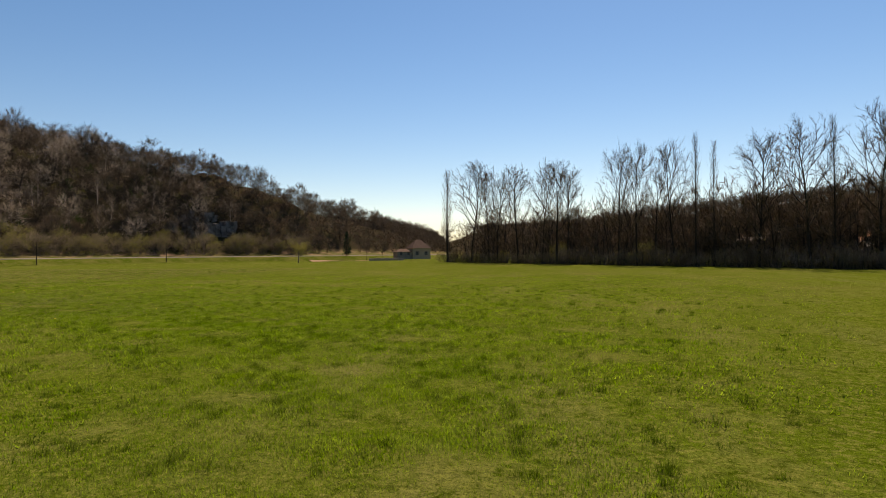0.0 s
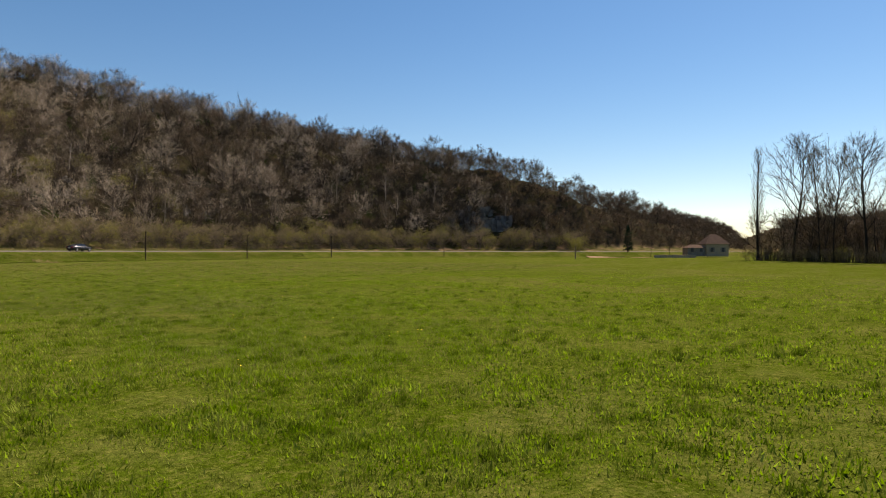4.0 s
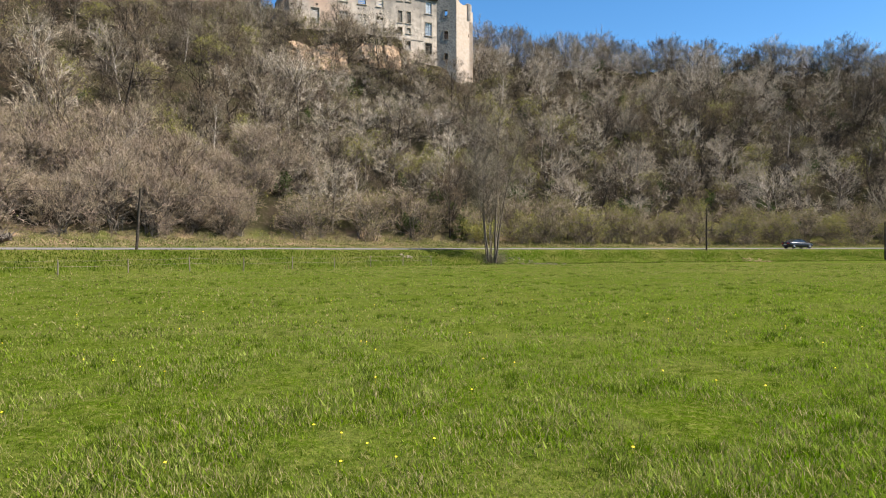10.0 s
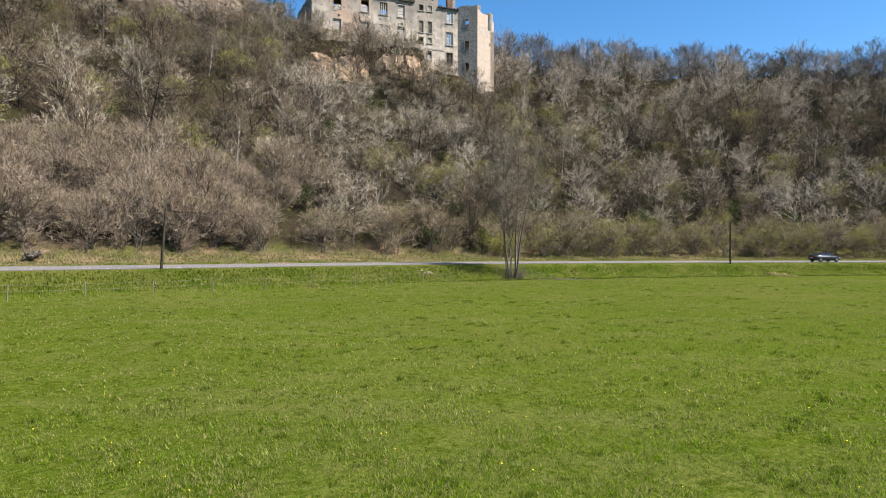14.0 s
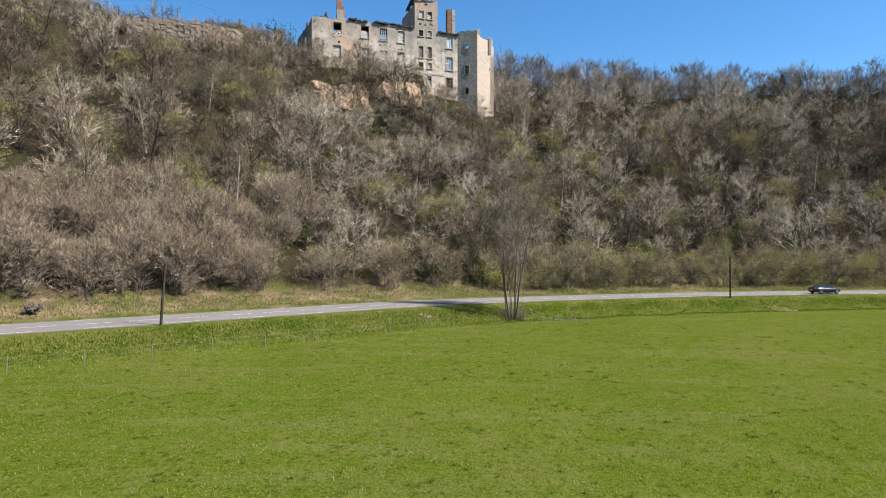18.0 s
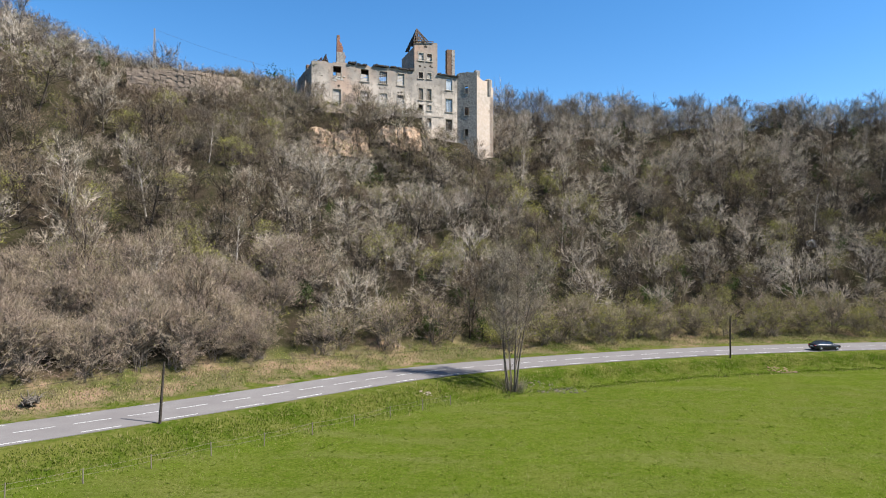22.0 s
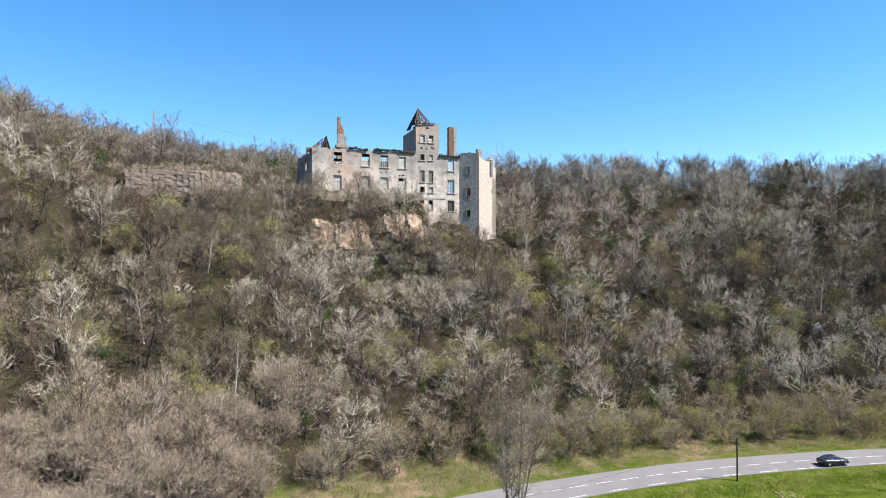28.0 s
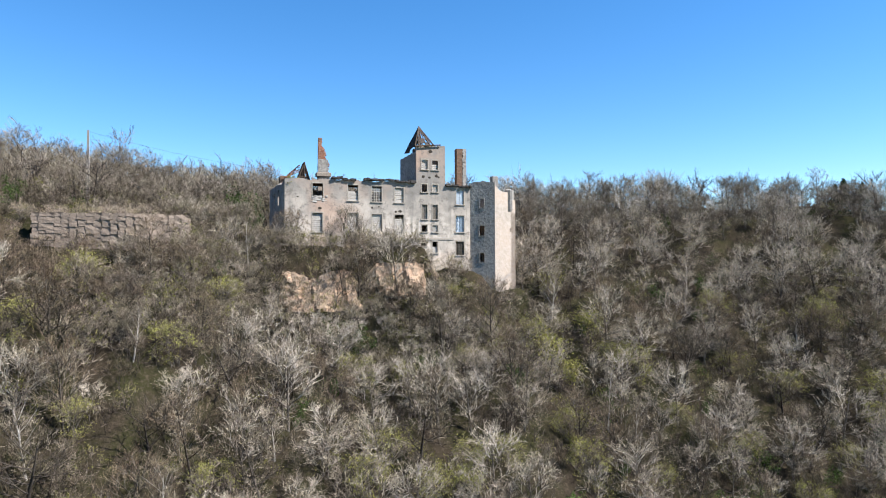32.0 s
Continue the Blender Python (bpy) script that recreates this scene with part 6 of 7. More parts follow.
# ---- the car ----
def car():
    paint = material("black_paint", ((0.012, 0.012, 0.014), (0.016, 0.016, 0.018), (0.01, 0.01, 0.012)), (1.0, 30.0), 0.25, 0, 0.0, spec=0.5)
    glass = plain("dark_glass", (0.02, 0.025, 0.03), 0.06, spec=0.8)
    tyre = plain("tyre_rubber", (0.015, 0.015, 0.015), 0.9)
    rim = plain("alloy", (0.45, 0.46, 0.48), 0.35, 0.8)
    red = plain("red_lens", (0.35, 0.02, 0.02), 0.2)
    clear = plain("clear_lens", (0.7, 0.72, 0.75), 0.1)
    ob = thing("car", (51.6, 105.6, ROAD_Z - 0.02), 17.0, "black low saloon car driving on the road", "car")
    bm = bmesh.new()
    # stations along the length: x, half width, underside, shoulder
    st = [(-2.3, 0.72, 0.42, 0.86), (-2.15, 0.85, 0.27, 0.98), (-1.5, 0.91, 0.2, 1.0), (-0.4, 0.92, 0.18, 0.96), (0.8, 0.92, 0.18, 0.92), (1.6, 0.9, 0.2, 0.84), (2.1, 0.82, 0.25, 0.72), (2.32, 0.66, 0.36, 0.6)]
    rings = []
    for x, w, lo, hi in st:
        rings.append([bm.verts.new(p) for p in ((x, -w * 0.9, lo), (x, -w, lo + 0.18), (x, -w, hi - 0.12), (x, -w * 0.86, hi), (x, w * 0.86, hi), (x, w, hi - 0.12), (x, w, lo + 0.18), (x, w * 0.9, lo))])
    for a, b in zip(rings, rings[1:]):
        for k in range(8):
            bm.faces.new((a[k], a[(k + 1) % 8], b[(k + 1) % 8], b[k]))
    bm.faces.new(rings[0]), bm.faces.new(rings[-1][::-1])
    bmesh.ops.recalc_face_normals(bm, faces=bm.faces)
    bmesh.ops.bevel(bm, geom=list(bm.edges), offset=0.025, segments=1, affect="EDGES")
    part("body", bm, paint, ob, smooth=True)
    bm = bmesh.new()
    cab = [(-1.75, 0.76, 0.98), (-1.0, 0.62, 1.36), (-0.2, 0.64, 1.43), (0.35, 0.63, 1.38), (1.15, 0.78, 0.93)]
    low = [bm.verts.new((x, s * 0.79, 0.93)) for x in (-1.75, 1.15) for s in (-1, 1)]
    rows = [[bm.verts.new((x, s * w, z)) for s in (-1, 1)] for x, w, z in cab]
    for a, b in zip(rows, rows[1:]):
        bm.faces.new((a[0], b[0], b[1], a[1]))
    for s in (0, 1):
        f = [r[s] for r in rows]
        bm.faces.new(f if s else f[::-1])
    bmesh.ops.recalc_face_normals(bm, faces=bm.faces)
    cabin = part("cabin", bm, glass, ob, "dark tinted windows", smooth=False)
    bm = bmesh.new()
    for a, b in zip(cab[1:3], cab[2:4]):
        vs = [bm.verts.new((x, s * (w + 0.01), z + 0.015)) for x, w, z in (a, b) for s in (-1, 1)]
        bm.faces.new((vs[0], vs[2], vs[3], vs[1]))
    for s in (-1, 1):
        for (xa, wa, za), (xb, wb, zb) in ((cab[0], cab[1]), (cab[1], cab[2]), (cab[2], cab[3]), (cab[3], cab[4])):
            tube(bm, [(xa, s * (wa + 0.01), za), (xb, s * (wb + 0.01), zb)], [0.035, 0.035], 5)
        tube(bm, [(-0.15, s * 0.66, 1.41), (-0.2, s * 0.8, 0.95)], [0.04, 0.045], 5)
    part("roof", bm, paint, ob)
    for x in (-1.42, 1.42):
        for s in (-1, 1):
            bm = bmesh.new()
            tube(bm, [(x, s * 0.72, 0.33), (x, s * 0.74, 0.33), (x, s * 0.92, 0.33), (x, s * 0.94, 0.33)], [0.28, 0.335, 0.335, 0.29], 18)
            wheel = part("wheel", bm, tyre, ob)
            bm = bmesh.new()
            for k in range(5):
                a = 2 * math.pi * k / 5
                tube(bm, [(x, s * 0.945, 0.33), (x + 0.22 * math.cos(a), s * 0.95, 0.33 + 0.22 * math.sin(a))], [0.045, 0.03], 5)
            part("rim", bm, rim, wheel)
    for s in (-1, 1):
        bm = bmesh.new()
        box(bm, -2.33, -2.2, s * 0.62 - 0.16, s * 0.62 + 0.16, 0.74, 0.86, 0.02)
        part("tail_light", bm, red, ob)
        bm = bmesh.new()
        box(bm, 2.12, 2.25, s * 0.58 - 0.15, s * 0.58 + 0.15, 0.58, 0.67, 0.02)
        part("headlight", bm, clear, ob)
        bm = bmesh.new()
        box(bm, 0.62, 0.8, s * 0.98 - 0.09, s * 0.98 + 0.09, 0.95, 1.07, 0.03)
        part("mirror", bm, paint, ob)
    bm = bmesh.new()
    box(bm, -2.36, -2.3, -0.26, 0.26, 0.6, 0.7)
    part("plate", bm, plain("plate_white", (0.7, 0.7, 0.66), 0.5), ob)


car()


# ---- down the valley: house, sheds, row of tall trees ----
def house(x, y, turn, w, d, eave, ridge, wall_mat, roof_mat, label, base=None, hip=True):
    z = ground_at(x, y) if base is None else base
    ob = thing("house", (x, y, z), turn, label, "house")
    bm = bmesh.new()
    box(bm, -w / 2, w / 2, -d / 2, d / 2, -0.5, eave)
    part("wall", bm, wall_mat, ob)
    bm = bmesh.new()
    o = 0.35
    lo = [bm.verts.new(p) for p in ((-w / 2 - o, -d / 2 - o, eave), (w / 2 + o, -d / 2 - o, eave), (w / 2 + o, d / 2 + o, eave), (-w / 2 - o, d / 2 + o, eave))]
    k = max(0.4, (w - d) / 2 + 0.4) if hip else w / 2 + o
    up = [bm.verts.new((-k, 0, ridge)), bm.verts.new((k, 0, ridge))]
    for f in ((lo[0], lo[1], up[1], up[0]), (lo[2], lo[3], up[0], up[1]), (lo[1], lo[2], up[1]), (lo[3], lo[0], up[0]), lo[::-1]):
        bm.faces.new(f)
    part("roof", bm, roof_mat, ob)
    for a in (-w / 4, w / 4):
        bm = bmesh.new()
        box(bm, a - 0.45, a + 0.45, -d / 2 - 0.05, -d / 2 + 0.02, 1.0, 2.4)
        win = part("window", bm, plain("window_dark", (0.05, 0.05, 0.055), 0.2), ob)
        for s in (-1, 1):
            bm = bmesh.new()
            box(bm, a + s * 0.68 - 0.2, a + s * 0.68 + 0.2, -d / 2 - 0.07, -d / 2 - 0.01, 0.95, 2.45)
            part("shutter", bm, SHUTTER_GREY, win)
    bm = bmesh.new()
    box(bm, w / 2 - 0.02, w / 2 + 0.05, -0.5, 0.5, 0, 2.1)
    part("door", bm, TIMBER, ob)
    return ob


ROOF_TILE = material("roof_tile", ((0.09, 0.065, 0.052), (0.13, 0.09, 0.07), (0.065, 0.05, 0.042)), (0.8, 9.0), 0.9, 0.6)
ROOF_ORANGE = material("roof_orange", ((0.42, 0.2, 0.11), (0.5, 0.27, 0.16), (0.34, 0.16, 0.1)), (0.8, 9.0), 0.9, 0.6)
CREAM = material("cream_render", ((0.36, 0.27, 0.18), (0.3, 0.23, 0.155), (0.4, 0.32, 0.22)), (0.5, 5.0), 0.9, 0.3)
house(216, 26.5, -52, 7.4, 6.0, 3.6, 6.8, CREAM, ROOF_TILE, "cream rendered house with a steep hipped brown roof", 0.9)
house(211.5, 31.5, -52, 6.0, 4.0, 2.3, 3.4, STONE, ROOF_TILE, "low cream outbuilding beside the house", 0.9)
house(117, -93, 35, 13, 8, 3.4, 6.0, CREAM, ROOF_ORANGE, "farmhouse with an orange tiled roof behind the trees", 0.6, False)
house(110, -84, 20, 10, 5, 2.6, 3.6, CREAM, BOARD_PALE, "low shed with a pale roof behind the trees", 0.4, False)
house(137, -72, 25, 9, 5, 4.4, 5.2, WOOD_GREY, BOARD_PALE, "barn with a white sheet roof behind the trees", 0.4, False)


def low_wall():
    ob = thing("garden_wall", (203, 35, ground_at(203, 35)), -40, "low pale garden wall beside the house", "wall")
    for k in range(7):
        bm = bmesh.new()
        box(bm, k * 2.2 - 8, k * 2.2 - 5.9, -0.2, 0.2, -0.3, 0.9 + 0.1 * (k % 2), 0.03)
        part("panel", bm, CREAM, ob)


low_wall()
track = np.array([(186, 58), (193, 51), (198, 45), (203, 41), (212, 37)], float)
tp = spline(track, 2.0)
td = np.gradient(tp, axis=0)
td /= np.linalg.norm(td, axis=1)[:, None]
ta, tb = tp + np.c_[-td[:, 1], td[:, 0]] * 1.6, tp - np.c_[-td[:, 1], td[:, 0]] * 1.6
tv = np.vstack([np.c_[ta, land(ta) + 0.08], np.c_[tb, land(tb) + 0.08]])
ti = np.arange(len(tp) - 1)
tagged(mesh_part("track", raw_mesh("track", tv, np.vstack([np.c_[ti, ti + len(tp) + 1, ti + 1], np.c_[ti, ti + len(tp), ti + len(tp) + 1]])), SOIL), "pale gravel track leading to the house", "track", kind="structure")

# the row of tall trees along the meadow's edge
ROW_A, ROW_B = np.array([142.0, 1.5]), np.array([57.0, -66.0])
POPLAR = [poplar(500 + k, 20, 1.0) for k in range(2)]
ASH = [crown_tree(510 + k, 20, 4.6 + 0.5 * (k % 2), 18, 6, 6, 4, 0.36, 0.95, 0.2, 0.03, 0.8, (4, 2), 0.012, 0.03, 0.86) for k in range(5)]
EYE0 = np.array([-25.2, -28.8])


def on_row(deg, back=0.0):
    """The place on the row that lies in the direction deg, clockwise from +y, of the meadow's west end."""
    w = np.array([math.sin(radians(deg)), math.cos(radians(deg))])
    e = ROW_B - ROW_A
    k = np.linalg.solve(np.c_[w, -e], ROW_A - EYE0)
    return EYE0 + w * (k[0] + back)


for j, (deg, high, kind) in enumerate(((79.7, 23.5, 0), (81.8, 24.5, 1), (83.4, 21.3, 1), (84.1, 20.7, 1), (85.9, 21.3, 1), (88.0, 20.5, 1), (89.3, 20, 1), (90.2, 18.6, 1), (94.5, 20.6, 1), (96.0, 20.6, 1), (97.5, 15.6, 1), (99.0, 19.8, 1),
                                      (100.7, 19.9, 0), (102.1, 18.3, 0), (105.4, 18.9, 1), (109.0, 18.6, 1), (110.5, 18.9, 0), (113.3, 19.2, 1), (116.5, 19, 1))):
    x, y = on_row(deg, (j % 3) * 1.5)
    proto = POPLAR[j % 2] if kind == 0 else ASH[j % 5]
    ob = plant_thing("lombardy_poplar" if kind == 0 else "tall_tree", proto, (float(x), float(y), ground_at(x, y)), j * 57.0, high / 20, [BARK_DARK, TWIG_WARM, BARK_DARK], ["trunk", "crown", "crown"],
                     "narrow upright leafless poplar at the meadow's edge" if kind == 0 else "tall leafless tree with a fan-shaped crown at the meadow's edge", "tree", "row of trees at the meadow's edge")
    slim = 1.3 if deg < 80 else 0.75 if kind == 0 else 0.72 if deg in (83.4, 84.1, 88.0, 90.2, 94.5, 96.0, 97.5, 99.0) else 1.0
    ob.scale = (high / 20 * slim, high / 20 * slim, high / 20)
under = []
gu = np.random.default_rng(9)
for deg in np.arange(79.6, 118, 0.3):
    for back in (0.0, 5.0, 11.0, 18.0):
        if deg < 82.5 and back > 6:
            continue
        x, y = on_row(deg + gu.uniform(-0.2, 0.2), back + gu.uniform(-2, 2.5))
        under.append((x, y, ground_at(x, y), back))
under = np.array(under)
RIVER = [crown_tree(530 + k, 9.0, 2.7, 9, 4, 4, 2, 0.08, 0.8, 0.25, 0.045, 0.8, (2, 1)) for k in range(4)]
scatter("riverside_trees", RIVER, under[(under[:, 3] > 4) & (gu.random(len(under)) < 0.8)][:, :3], [BARK_DARK, TWIG_WARM, BARK_DARK], "dark leafless riverside trees behind the row", "trees", 41, (0.7, 1.35))
scatter("riverside_bushes", [shrub(540 + k, 3.4, 2.2, 20, 460, 90, 0.14, 0.8, 0.035, bits=2) for k in range(3)], under[(under[:, 3] < 6) & (gu.random(len(under)) < 0.75)][:, :3], [BARK_DARK, TWIG, LEAF_OLIVE], "dark leafless bushes at the meadow's edge", "shrubs", 42, (0.5, 1.1))
for deg, s in ((79.0, 0.55), (96.8, 0.9), (84.6, 0.6), (89.5, 0.9)):
    x, y = on_row(deg, 1.5)
    plant_thing("budding_bush", BUDS[0], (float(x), float(y), ground_at(x, y)), deg * 9, s, [BARK, TWIG, LEAF_BUD], ["branchwork", "branchwork", "foliage"], "yellow-green budding bush at the meadow's edge", "shrub")


def conifer(seed, h, r):
    t = Plant(seed)
    g = t.g
    t.limb((0, 0, -0.3), (0, 0, 1), h, 0.2, 5, 0.01, 0.1, 0, 5, 0.15)
    z = h * 0.12
    while z < h:
        w = r * (1 - z / h) ** 0.8 + 0.1
        for _ in range(9):
            a = g.uniform(0, 6.28)
            tip = Vector((w * math.cos(a), w * math.sin(a), z - 0.25 * w))
            t.prism((0, 0, z), tip, 0.03, 0.01, 0)
            for k in range(9):
                q = Vector((0, 0, z)).lerp(tip, g.uniform(0.25, 1.0))
                t.leaf(q, 0.45 * g.uniform(0.6, 1.2), 2)
        z += h * 0.045
    return t.arrays()


CONE = conifer(600, 10, 2.6)
for x, y, s in ((87.7, 208.8, 1.05), (84, 205.5, 0.95), (91, 206, 0.8), (186, 148, 0.7), (128, 175, 0.6)):
    plant_thing("spruce", CONE, (x, y, ground_at(x, y)), x, s, [BARK_DARK, TWIG, NEEDLE], ["trunk", "crown", "foliage"], "dark spruce standing above the bare woodland", "tree", "spruces on the plateau")
x, y = 196.0, 66.0
plant_thing("green_bush", shrub(443, 5.5, 2.6, 16, 200, 1200, 0.3, 0.8, 0.05), (x, y, ground_at(x, y)), 10, 1.0, [BARK, TWIG, LEAF_BUD], ["branchwork", "branchwork", "foliage"], "yellow-green bush beside the track", "shrub")
x, y = 207.0, 52.0
plant_thing("tall_tree", conifer(601, 9, 2.0), (x, y, ground_at(x, y)), 10, 1.0, [BARK_DARK, TWIG, NEEDLE], ["trunk", "crown", "foliage"], "dark evergreen tree beside the track", "tree")
for x, y, h in ((206, 44, 0.42), (214, 40, 0.38), (224, 30, 0.45), (200, 50, 0.35)):
    plant_thing("tall_tree", ASH[0], (x, y, ground_at(x, y)), x * 7, h, [BARK_DARK, TWIG_WARM, BARK_DARK], ["trunk", "crown", "crown"], "small leafless garden tree near the house", "tree", "garden trees")


# ---- small things by the road ----
def stump():
    x, y = -40.2, 51.6
    z = ground_at(-40.2, 55.0)
    t = Plant(90)
    g = t.g
    for _ in range(46):
        d = Vector((g.gauss(0, 1), g.gauss(0, 1), g.gauss(0.3, 0.7))).normalized()
        t.limb((g.gauss(0, 0.25), g.gauss(0, 0.25), 0.55), d, g.uniform(0.5, 1.25), 0.09, 3, 0.35, 0, 0, 5, 0.2)
    t.limb((-0.5, 0, 0.5), (1, 0.2, 0.15), 1.2, 0.42, 3, 0.1, 0, 0, 8, 0.8)
    plant_thing("root_stump", t.arrays(), (-41.6, 55.6, ground_at(-41.6, 55.6)), 0, 1.0, [BARK], ["root"], "upturned grey tree stump on the verge", "stump")


stump()


def rubble(name, x, y, r, n, size, mat, label, seed):
    """A low scatter of broken stones or clods lying on the bank."""
    g = random.Random(seed)
    bm = bmesh.new()
    for _ in range(n):
        a, k = g.uniform(0, 6.28), r * math.sqrt(g.random())
        px, py = x + k * math.cos(a), y + 0.5 * k * math.sin(a)
        s = size * g.uniform(0.4, 1.2)
        vs = bmesh.ops.create_icosphere(bm, subdivisions=1, radius=s)["verts"]
        z = ground_at(px, py)
        for v in vs:
            v.co = Vector((v.co.x * g.uniform(0.8, 1.4) + px, v.co.y * g.uniform(0.8, 1.2) + py, v.co.z * g.uniform(0.5, 0.9) + z + s * 0.15))
    tagged(part(name, bm, mat), label, "rubble", kind="stuff")


rubble("white_stones", -6.7, 71.6, 0.6, 8, 0.18, ROCK, "pale stones dumped at the foot of the bank", 1)
rubble("brush_debris", 7.8, 79.5, 4.0, 90, 0.14, BARK, "cut brushwood and debris beside the roadside tree", 2)
rubble("pale_debris", 8.5, 80.2, 3.4, 40, 0.1, ROCK, "pale chips of debris on the bank", 3)
rubble("earth_clods", 41.5, 96.2, 2.2, 60, 0.16, SOIL, "reddish earth thrown up on the bank", 4)
rubble("earth_clods", -33.5, 66.5, 2.6, 40, 0.1, SOIL, "reddish bare earth on the verge", 5)
rubble("earth_clods", -39.5, 61.0, 2.4, 36, 0.1, SOIL, "reddish bare earth below the thicket", 6)

# ---- grass ----
def grass_field(name, boxes, mat, label, seed, height, width, clump=0, spread=0.1, bend=0.5, single=False):
    """Blades as curved slivers, at a density given for each patch of ground."""
    g = np.random.default_rng(seed)
    pts = []
    for fn, n in boxes:
        pts.append(fn(g, n))
    p = np.vstack(pts)
    if clump:
        c = p
        p = np.repeat(p, clump, 0) + np.c_[g.normal(0, spread, (len(c) * clump, 2)), np.zeros(len(c) * clump)]
        grow = np.repeat(g.uniform(0.6, 1.3, len(c)), clump)
    else:
        grow = np.ones(len(p))
    n = len(p)
    p[:, 2] = 0.05 * waves(p[:, :2], 9.0, 3) + 0.03 * waves(p[:, :2], 3.1, 4) - 0.01
    a = g.uniform(0, 2 * np.pi, n)
    h = height * g.uniform(0.5, 1.3, n) * grow * np.sqrt(np.maximum(p[:, 2] * 0 + 1, 0.2))
    w = width * g.uniform(0.7, 1.3, n)
    lean = bend * g.uniform(0.1, 1.0, n) * h
    side = np.c_[np.cos(a), np.sin(a), np.zeros(n)]
    fwd = np.c_[-np.sin(a), np.cos(a), np.zeros(n)]
    up = np.array([0, 0, 1.0])
    b0, b1 = p - side * w[:, None] / 2, p + side * w[:, None] / 2
    if single:
        v = np.stack([b0, b1, p + fwd * lean[:, None] + up * h[:, None]], 1).reshape(-1, 3)
        return tagged(mesh_part(name, raw_mesh(name, v, np.arange(3 * n).reshape(-1, 3)), mat), label, "grass", kind="stuff")
    m0 = p + fwd * (lean * 0.35)[:, None] + up * (h * 0.62)[:, None] - side * w[:, None] * 0.4
    m1 = m0 + side * w[:, None] * 0.8
    tip = p + fwd * lean[:, None] + up * h[:, None]
    v = np.stack([b0, b1, m0, m1, tip], 1).reshape(-1, 3)
    k = np.arange(n)[:, None] * 5
    t = np.vstack([k + [0, 1, 3], k + [0, 3, 2], k + [2, 3, 4]])
    return tagged(mesh_part(name, raw_mesh(name, v, t), mat), label, "grass", kind="stuff")


def along_path(lo, hi, reach0, reach1):
    """Ground ahead of the low flight: from the line of the walk, out to some reach, thinning with distance."""
    line = np.array([(-25, -29), (-21, -27.7), (-17.5, -26.3), (-14, -24.4), (-12, -23.3), (-8, -20), (-4.4, -16), (-2.9, -14), (0, -11), (1.4, -6.6), (2, -2.2), (2, 0)], float)
    way = np.gradient(line, axis=0)
    way[-1] = (-0.05, 1)
    way /= np.linalg.norm(way, axis=1)[:, None]

    def make(g, n):
        k = g.integers(lo, hi, n)
        r = reach0 + (reach1 - reach0) * g.random(n) ** 1.5
        a = g.uniform(-0.68, 0.68, n)
        w = way[k]
        x = line[k, 0] + r * (w[:, 0] * np.cos(a) - w[:, 1] * np.sin(a)) + g.normal(0, 0.9, n)
        y = line[k, 1] + r * (w[:, 0] * np.sin(a) + w[:, 1] * np.cos(a)) + g.normal(0, 0.9, n)
        return np.c_[x, y, np.zeros(n)]
    return make


def patch(x0, x1, y0, y1):
    return lambda g, n: np.c_[g.uniform(x0, x1, n), g.uniform(y0, y1, n), np.zeros(n)]


grass_field("meadow_grass", [(along_path(0, 12, 2.6, 15), 300000), (along_path(10, 12, 2.4, 14), 170000), (along_path(0, 3, 2.8, 14), 130000), (along_path(5, 9, 2.6, 14), 150000)], GRASS_BLADE, "short lush green meadow grass", 1, 0.055, 0.0075, bend=1.0, single=True)
grass_field("meadow_grass_far", [(along_path(0, 12, 11, 60), 170000), (along_path(0, 4, 11, 60), 90000)], GRASS_BLADE, "short green meadow grass further out", 2, 0.07, 0.026, bend=1.3, single=True)
grass_field("meadow_grass_beyond", [(patch(-60, 80, 18, 84), 24000)], GRASS_BLADE, "short green meadow grass near the road", 7, 0.08, 0.035, bend=1.4, single=True)
grass_field("grass_tufts", [(along_path(0, 12, 3.5, 34), 1100), (along_path(0, 4, 5, 40), 700)], GRASS_TUFT, "dark rank tufts of grass in the meadow", 3, 0.1, 0.0075, 70, 0.065, 1.2, single=True)
grass_field("grass_tufts_far", [(patch(-50, 70, 10, 76), 2000)], GRASS_TUFT, "dark rank tufts of grass near the road", 8, 0.1, 0.018, 34, 0.1, 1.3, single=True)
grass_field("dry_grass", [(along_path(6, 12, 2.6, 20), 70000), (along_path(9, 12, 2.6, 16), 60000)], DRY_BLADE, "straw-coloured dead blades among the grass", 4, 0.06, 0.009, bend=1.9, single=True)


grass_field("dry_grass_far", [(patch(-60, 80, 12, 84), 160000)], DRY_BLADE, "dead blades and moss-grey grass further out in the meadow", 6, 0.07, 0.03, bend=1.8, single=True)


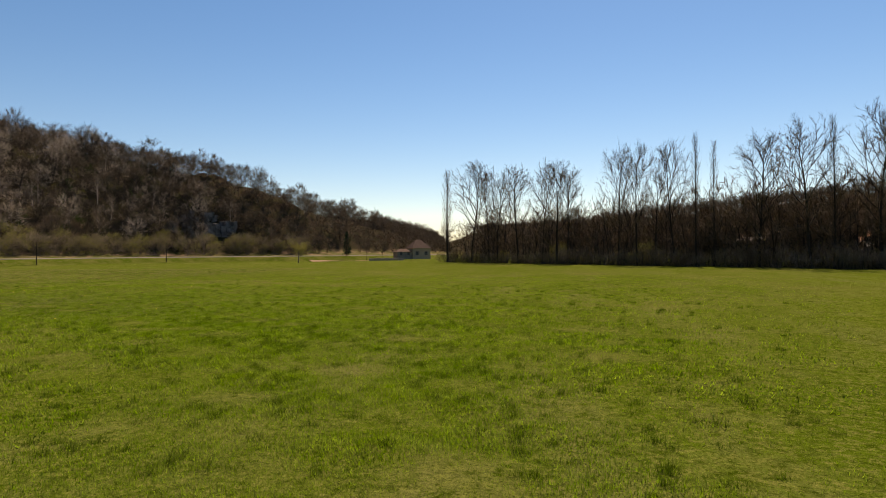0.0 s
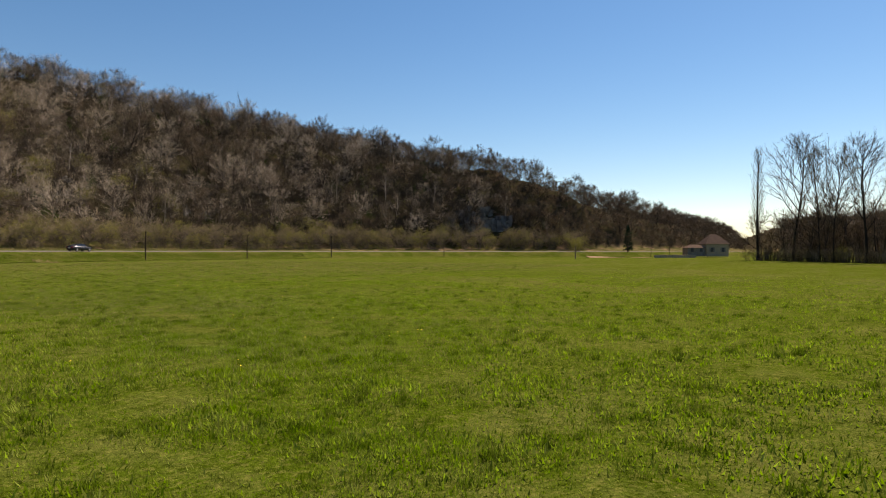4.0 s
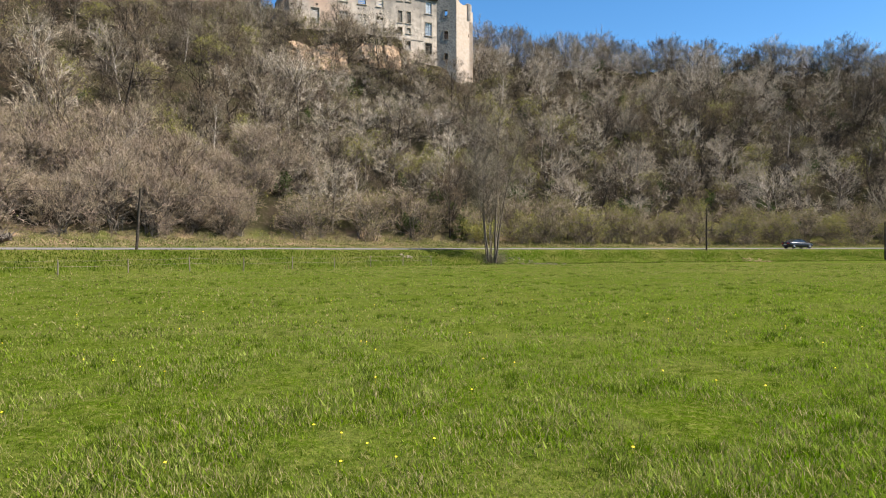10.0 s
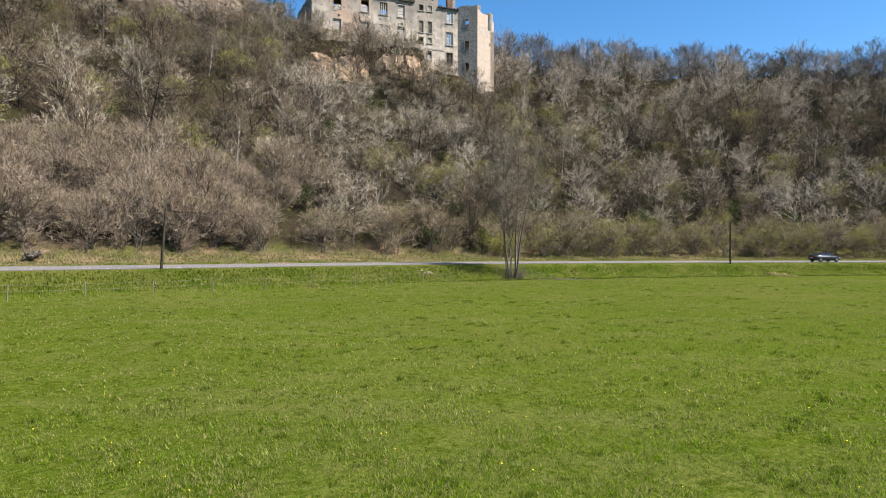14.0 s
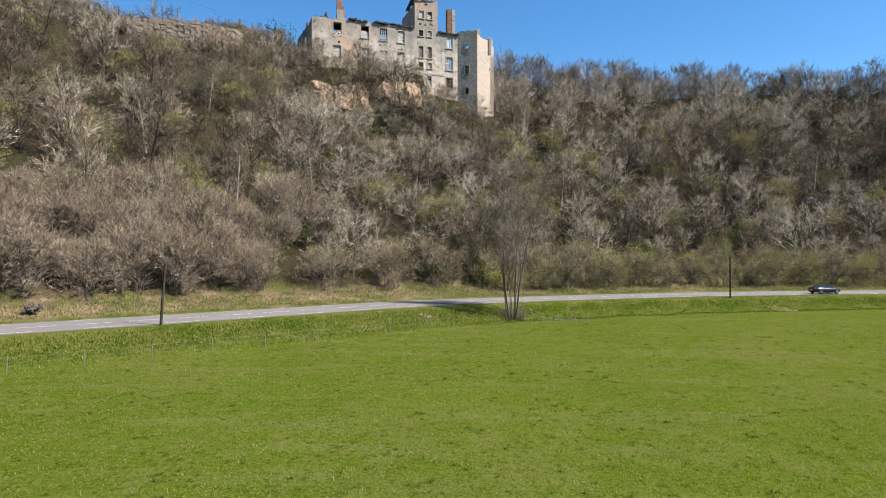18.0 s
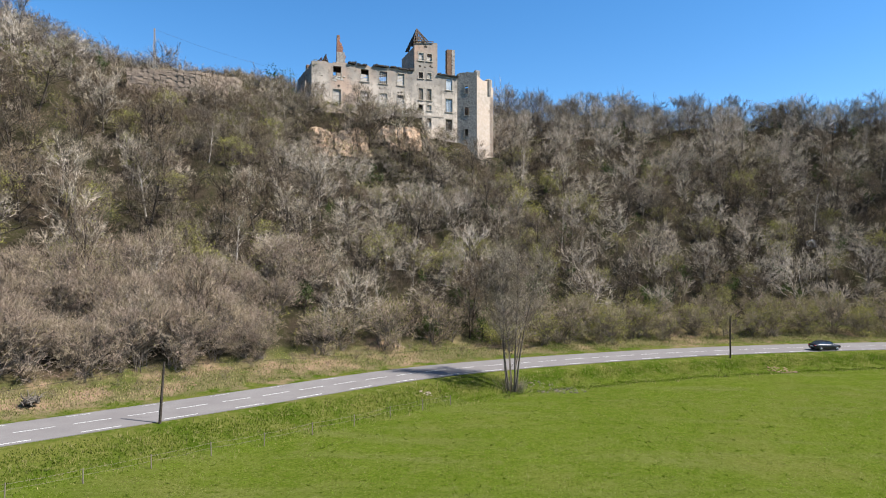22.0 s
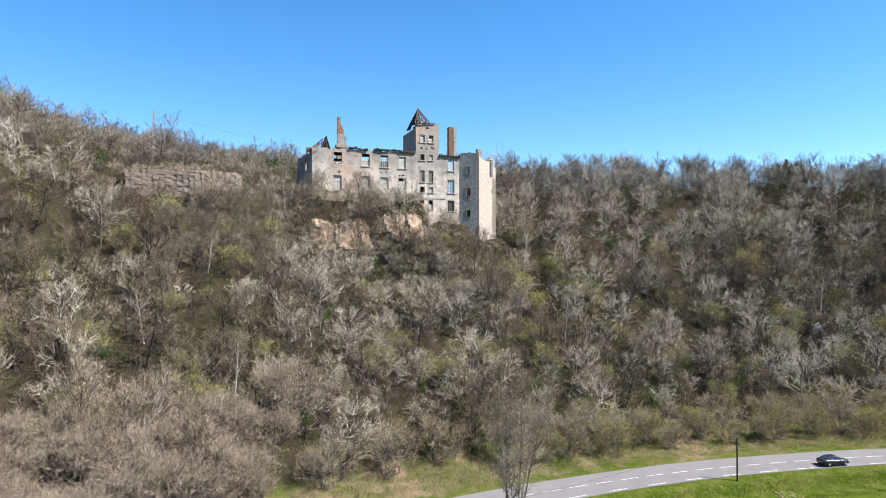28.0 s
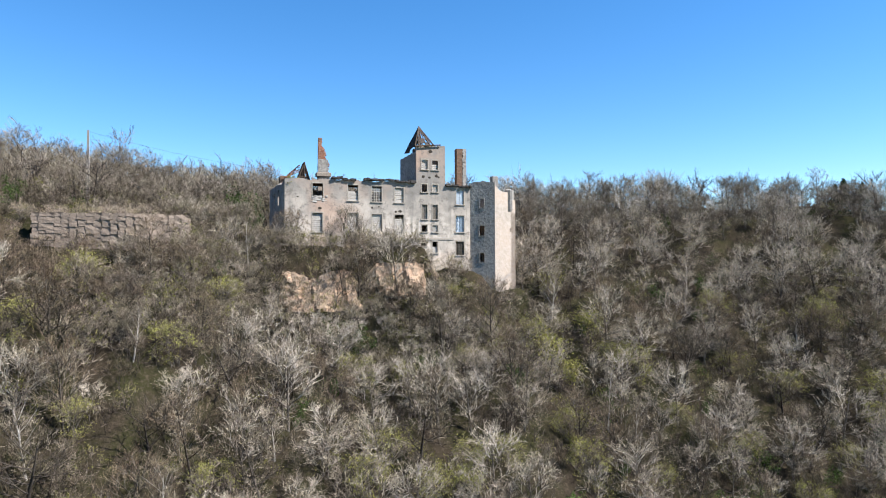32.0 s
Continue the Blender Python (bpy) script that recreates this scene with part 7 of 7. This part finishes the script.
def flowers():
    """Dandelions: a thin stalk with a round toothed yellow head."""
    g = np.random.default_rng(12)
    yellow = plain("dandelion_yellow", (0.8, 0.6, 0.02), 0.7)
    p = np.vstack([along_path(6, 12, 3.0, 22)(g, 90), patch(-10, 12, 2, 24)(g, 60)])
    p[:, 2] = 0.05 * waves(p[:, :2], 9.0, 3) + 0.03 * waves(p[:, :2], 3.1, 4)
    vs, ts = [], []
    for k, (x, y, z) in enumerate(p):
        r, h = g.uniform(0.01, 0.018), g.uniform(0.05, 0.1)
        base = len(vs)
        vs.append((x, y, z + h + 0.012))
        for j in range(10):
            a, q = 2 * math.pi * j / 10, r * (1.0 if j % 2 else 0.75)
            vs.append((x + q * math.cos(a), y + q * math.sin(a), z + h))
        ts += [(base, base + 1 + j, base + 1 + (j + 1) % 10) for j in range(10)]
        vs += [(x - 0.002, y, z), (x + 0.002, y, z), (x, y, z + h)]
        ts.append((base + 11, base + 12, base + 13))
    tagged(mesh_part("dandelions", raw_mesh("dandelions", np.array(vs), np.array(ts)), yellow), "small yellow dandelions scattered in the meadow", "flowers", kind="stuff")


flowers()


def bank_grass():
    """Longer rough grass on the road's bank and verge, green and straw."""
    g = np.random.default_rng(15)
    run = np.r_[0, np.cumsum(np.linalg.norm(np.diff(ROAD, axis=0), axis=1))]
    d = np.gradient(ROAD, axis=0)
    d /= np.linalg.norm(d, axis=1)[:, None]
    for name, mat, n, side, h, w, label in (("bank_grass", GRASS_TUFT, 90000, (-9.4, -5.6), 0.17, 0.028, "rank green grass on the road bank"), ("bank_straw", DRY_BLADE, 7000, (-10.6, -5.3), 0.25, 0.03, "straw-coloured grass on the road bank"),
                                            ("verge_grass", GRASS_TUFT, 26000, (4.4, 12), 0.14, 0.04, "grass on the verge below the hill"), ("verge_straw", DRY_BLADE, 36000, (5.5, 15), 0.25, 0.04, "dead straw-coloured grass on the verge")):
        s = g.uniform(np.interp(-60, ROAD[:, 0], run), np.interp(110, ROAD[:, 0], run), n)
        o = g.uniform(*side, n) + g.normal(0, 0.45, n) * (side[0] < 0)
        x, y = np.interp(s, run, ROAD[:, 0]), np.interp(s, run, ROAD[:, 1])
        dx, dy = np.interp(s, run, d[:, 0]), np.interp(s, run, d[:, 1])
        xy = np.c_[x - dy * o, y + dx * o]
        p = np.c_[xy, land(xy) - 0.02]
        a = g.uniform(0, 2 * np.pi, n)
        hh = h * g.uniform(0.4, 1.3, n)
        sd = np.c_[np.cos(a), np.sin(a), 0 * a] * (w * g.uniform(0.6, 1.3, n))[:, None]
        tip = p + np.c_[-np.sin(a) * hh * 0.5, np.cos(a) * hh * 0.5, hh]
        v = np.stack([p - sd, p + sd, tip], 1).reshape(-1, 3)
        tagged(mesh_part(name, raw_mesh(name, v, np.arange(3 * n).reshape(-1, 3)), mat), label, "grass", kind="stuff")


bank_grass()
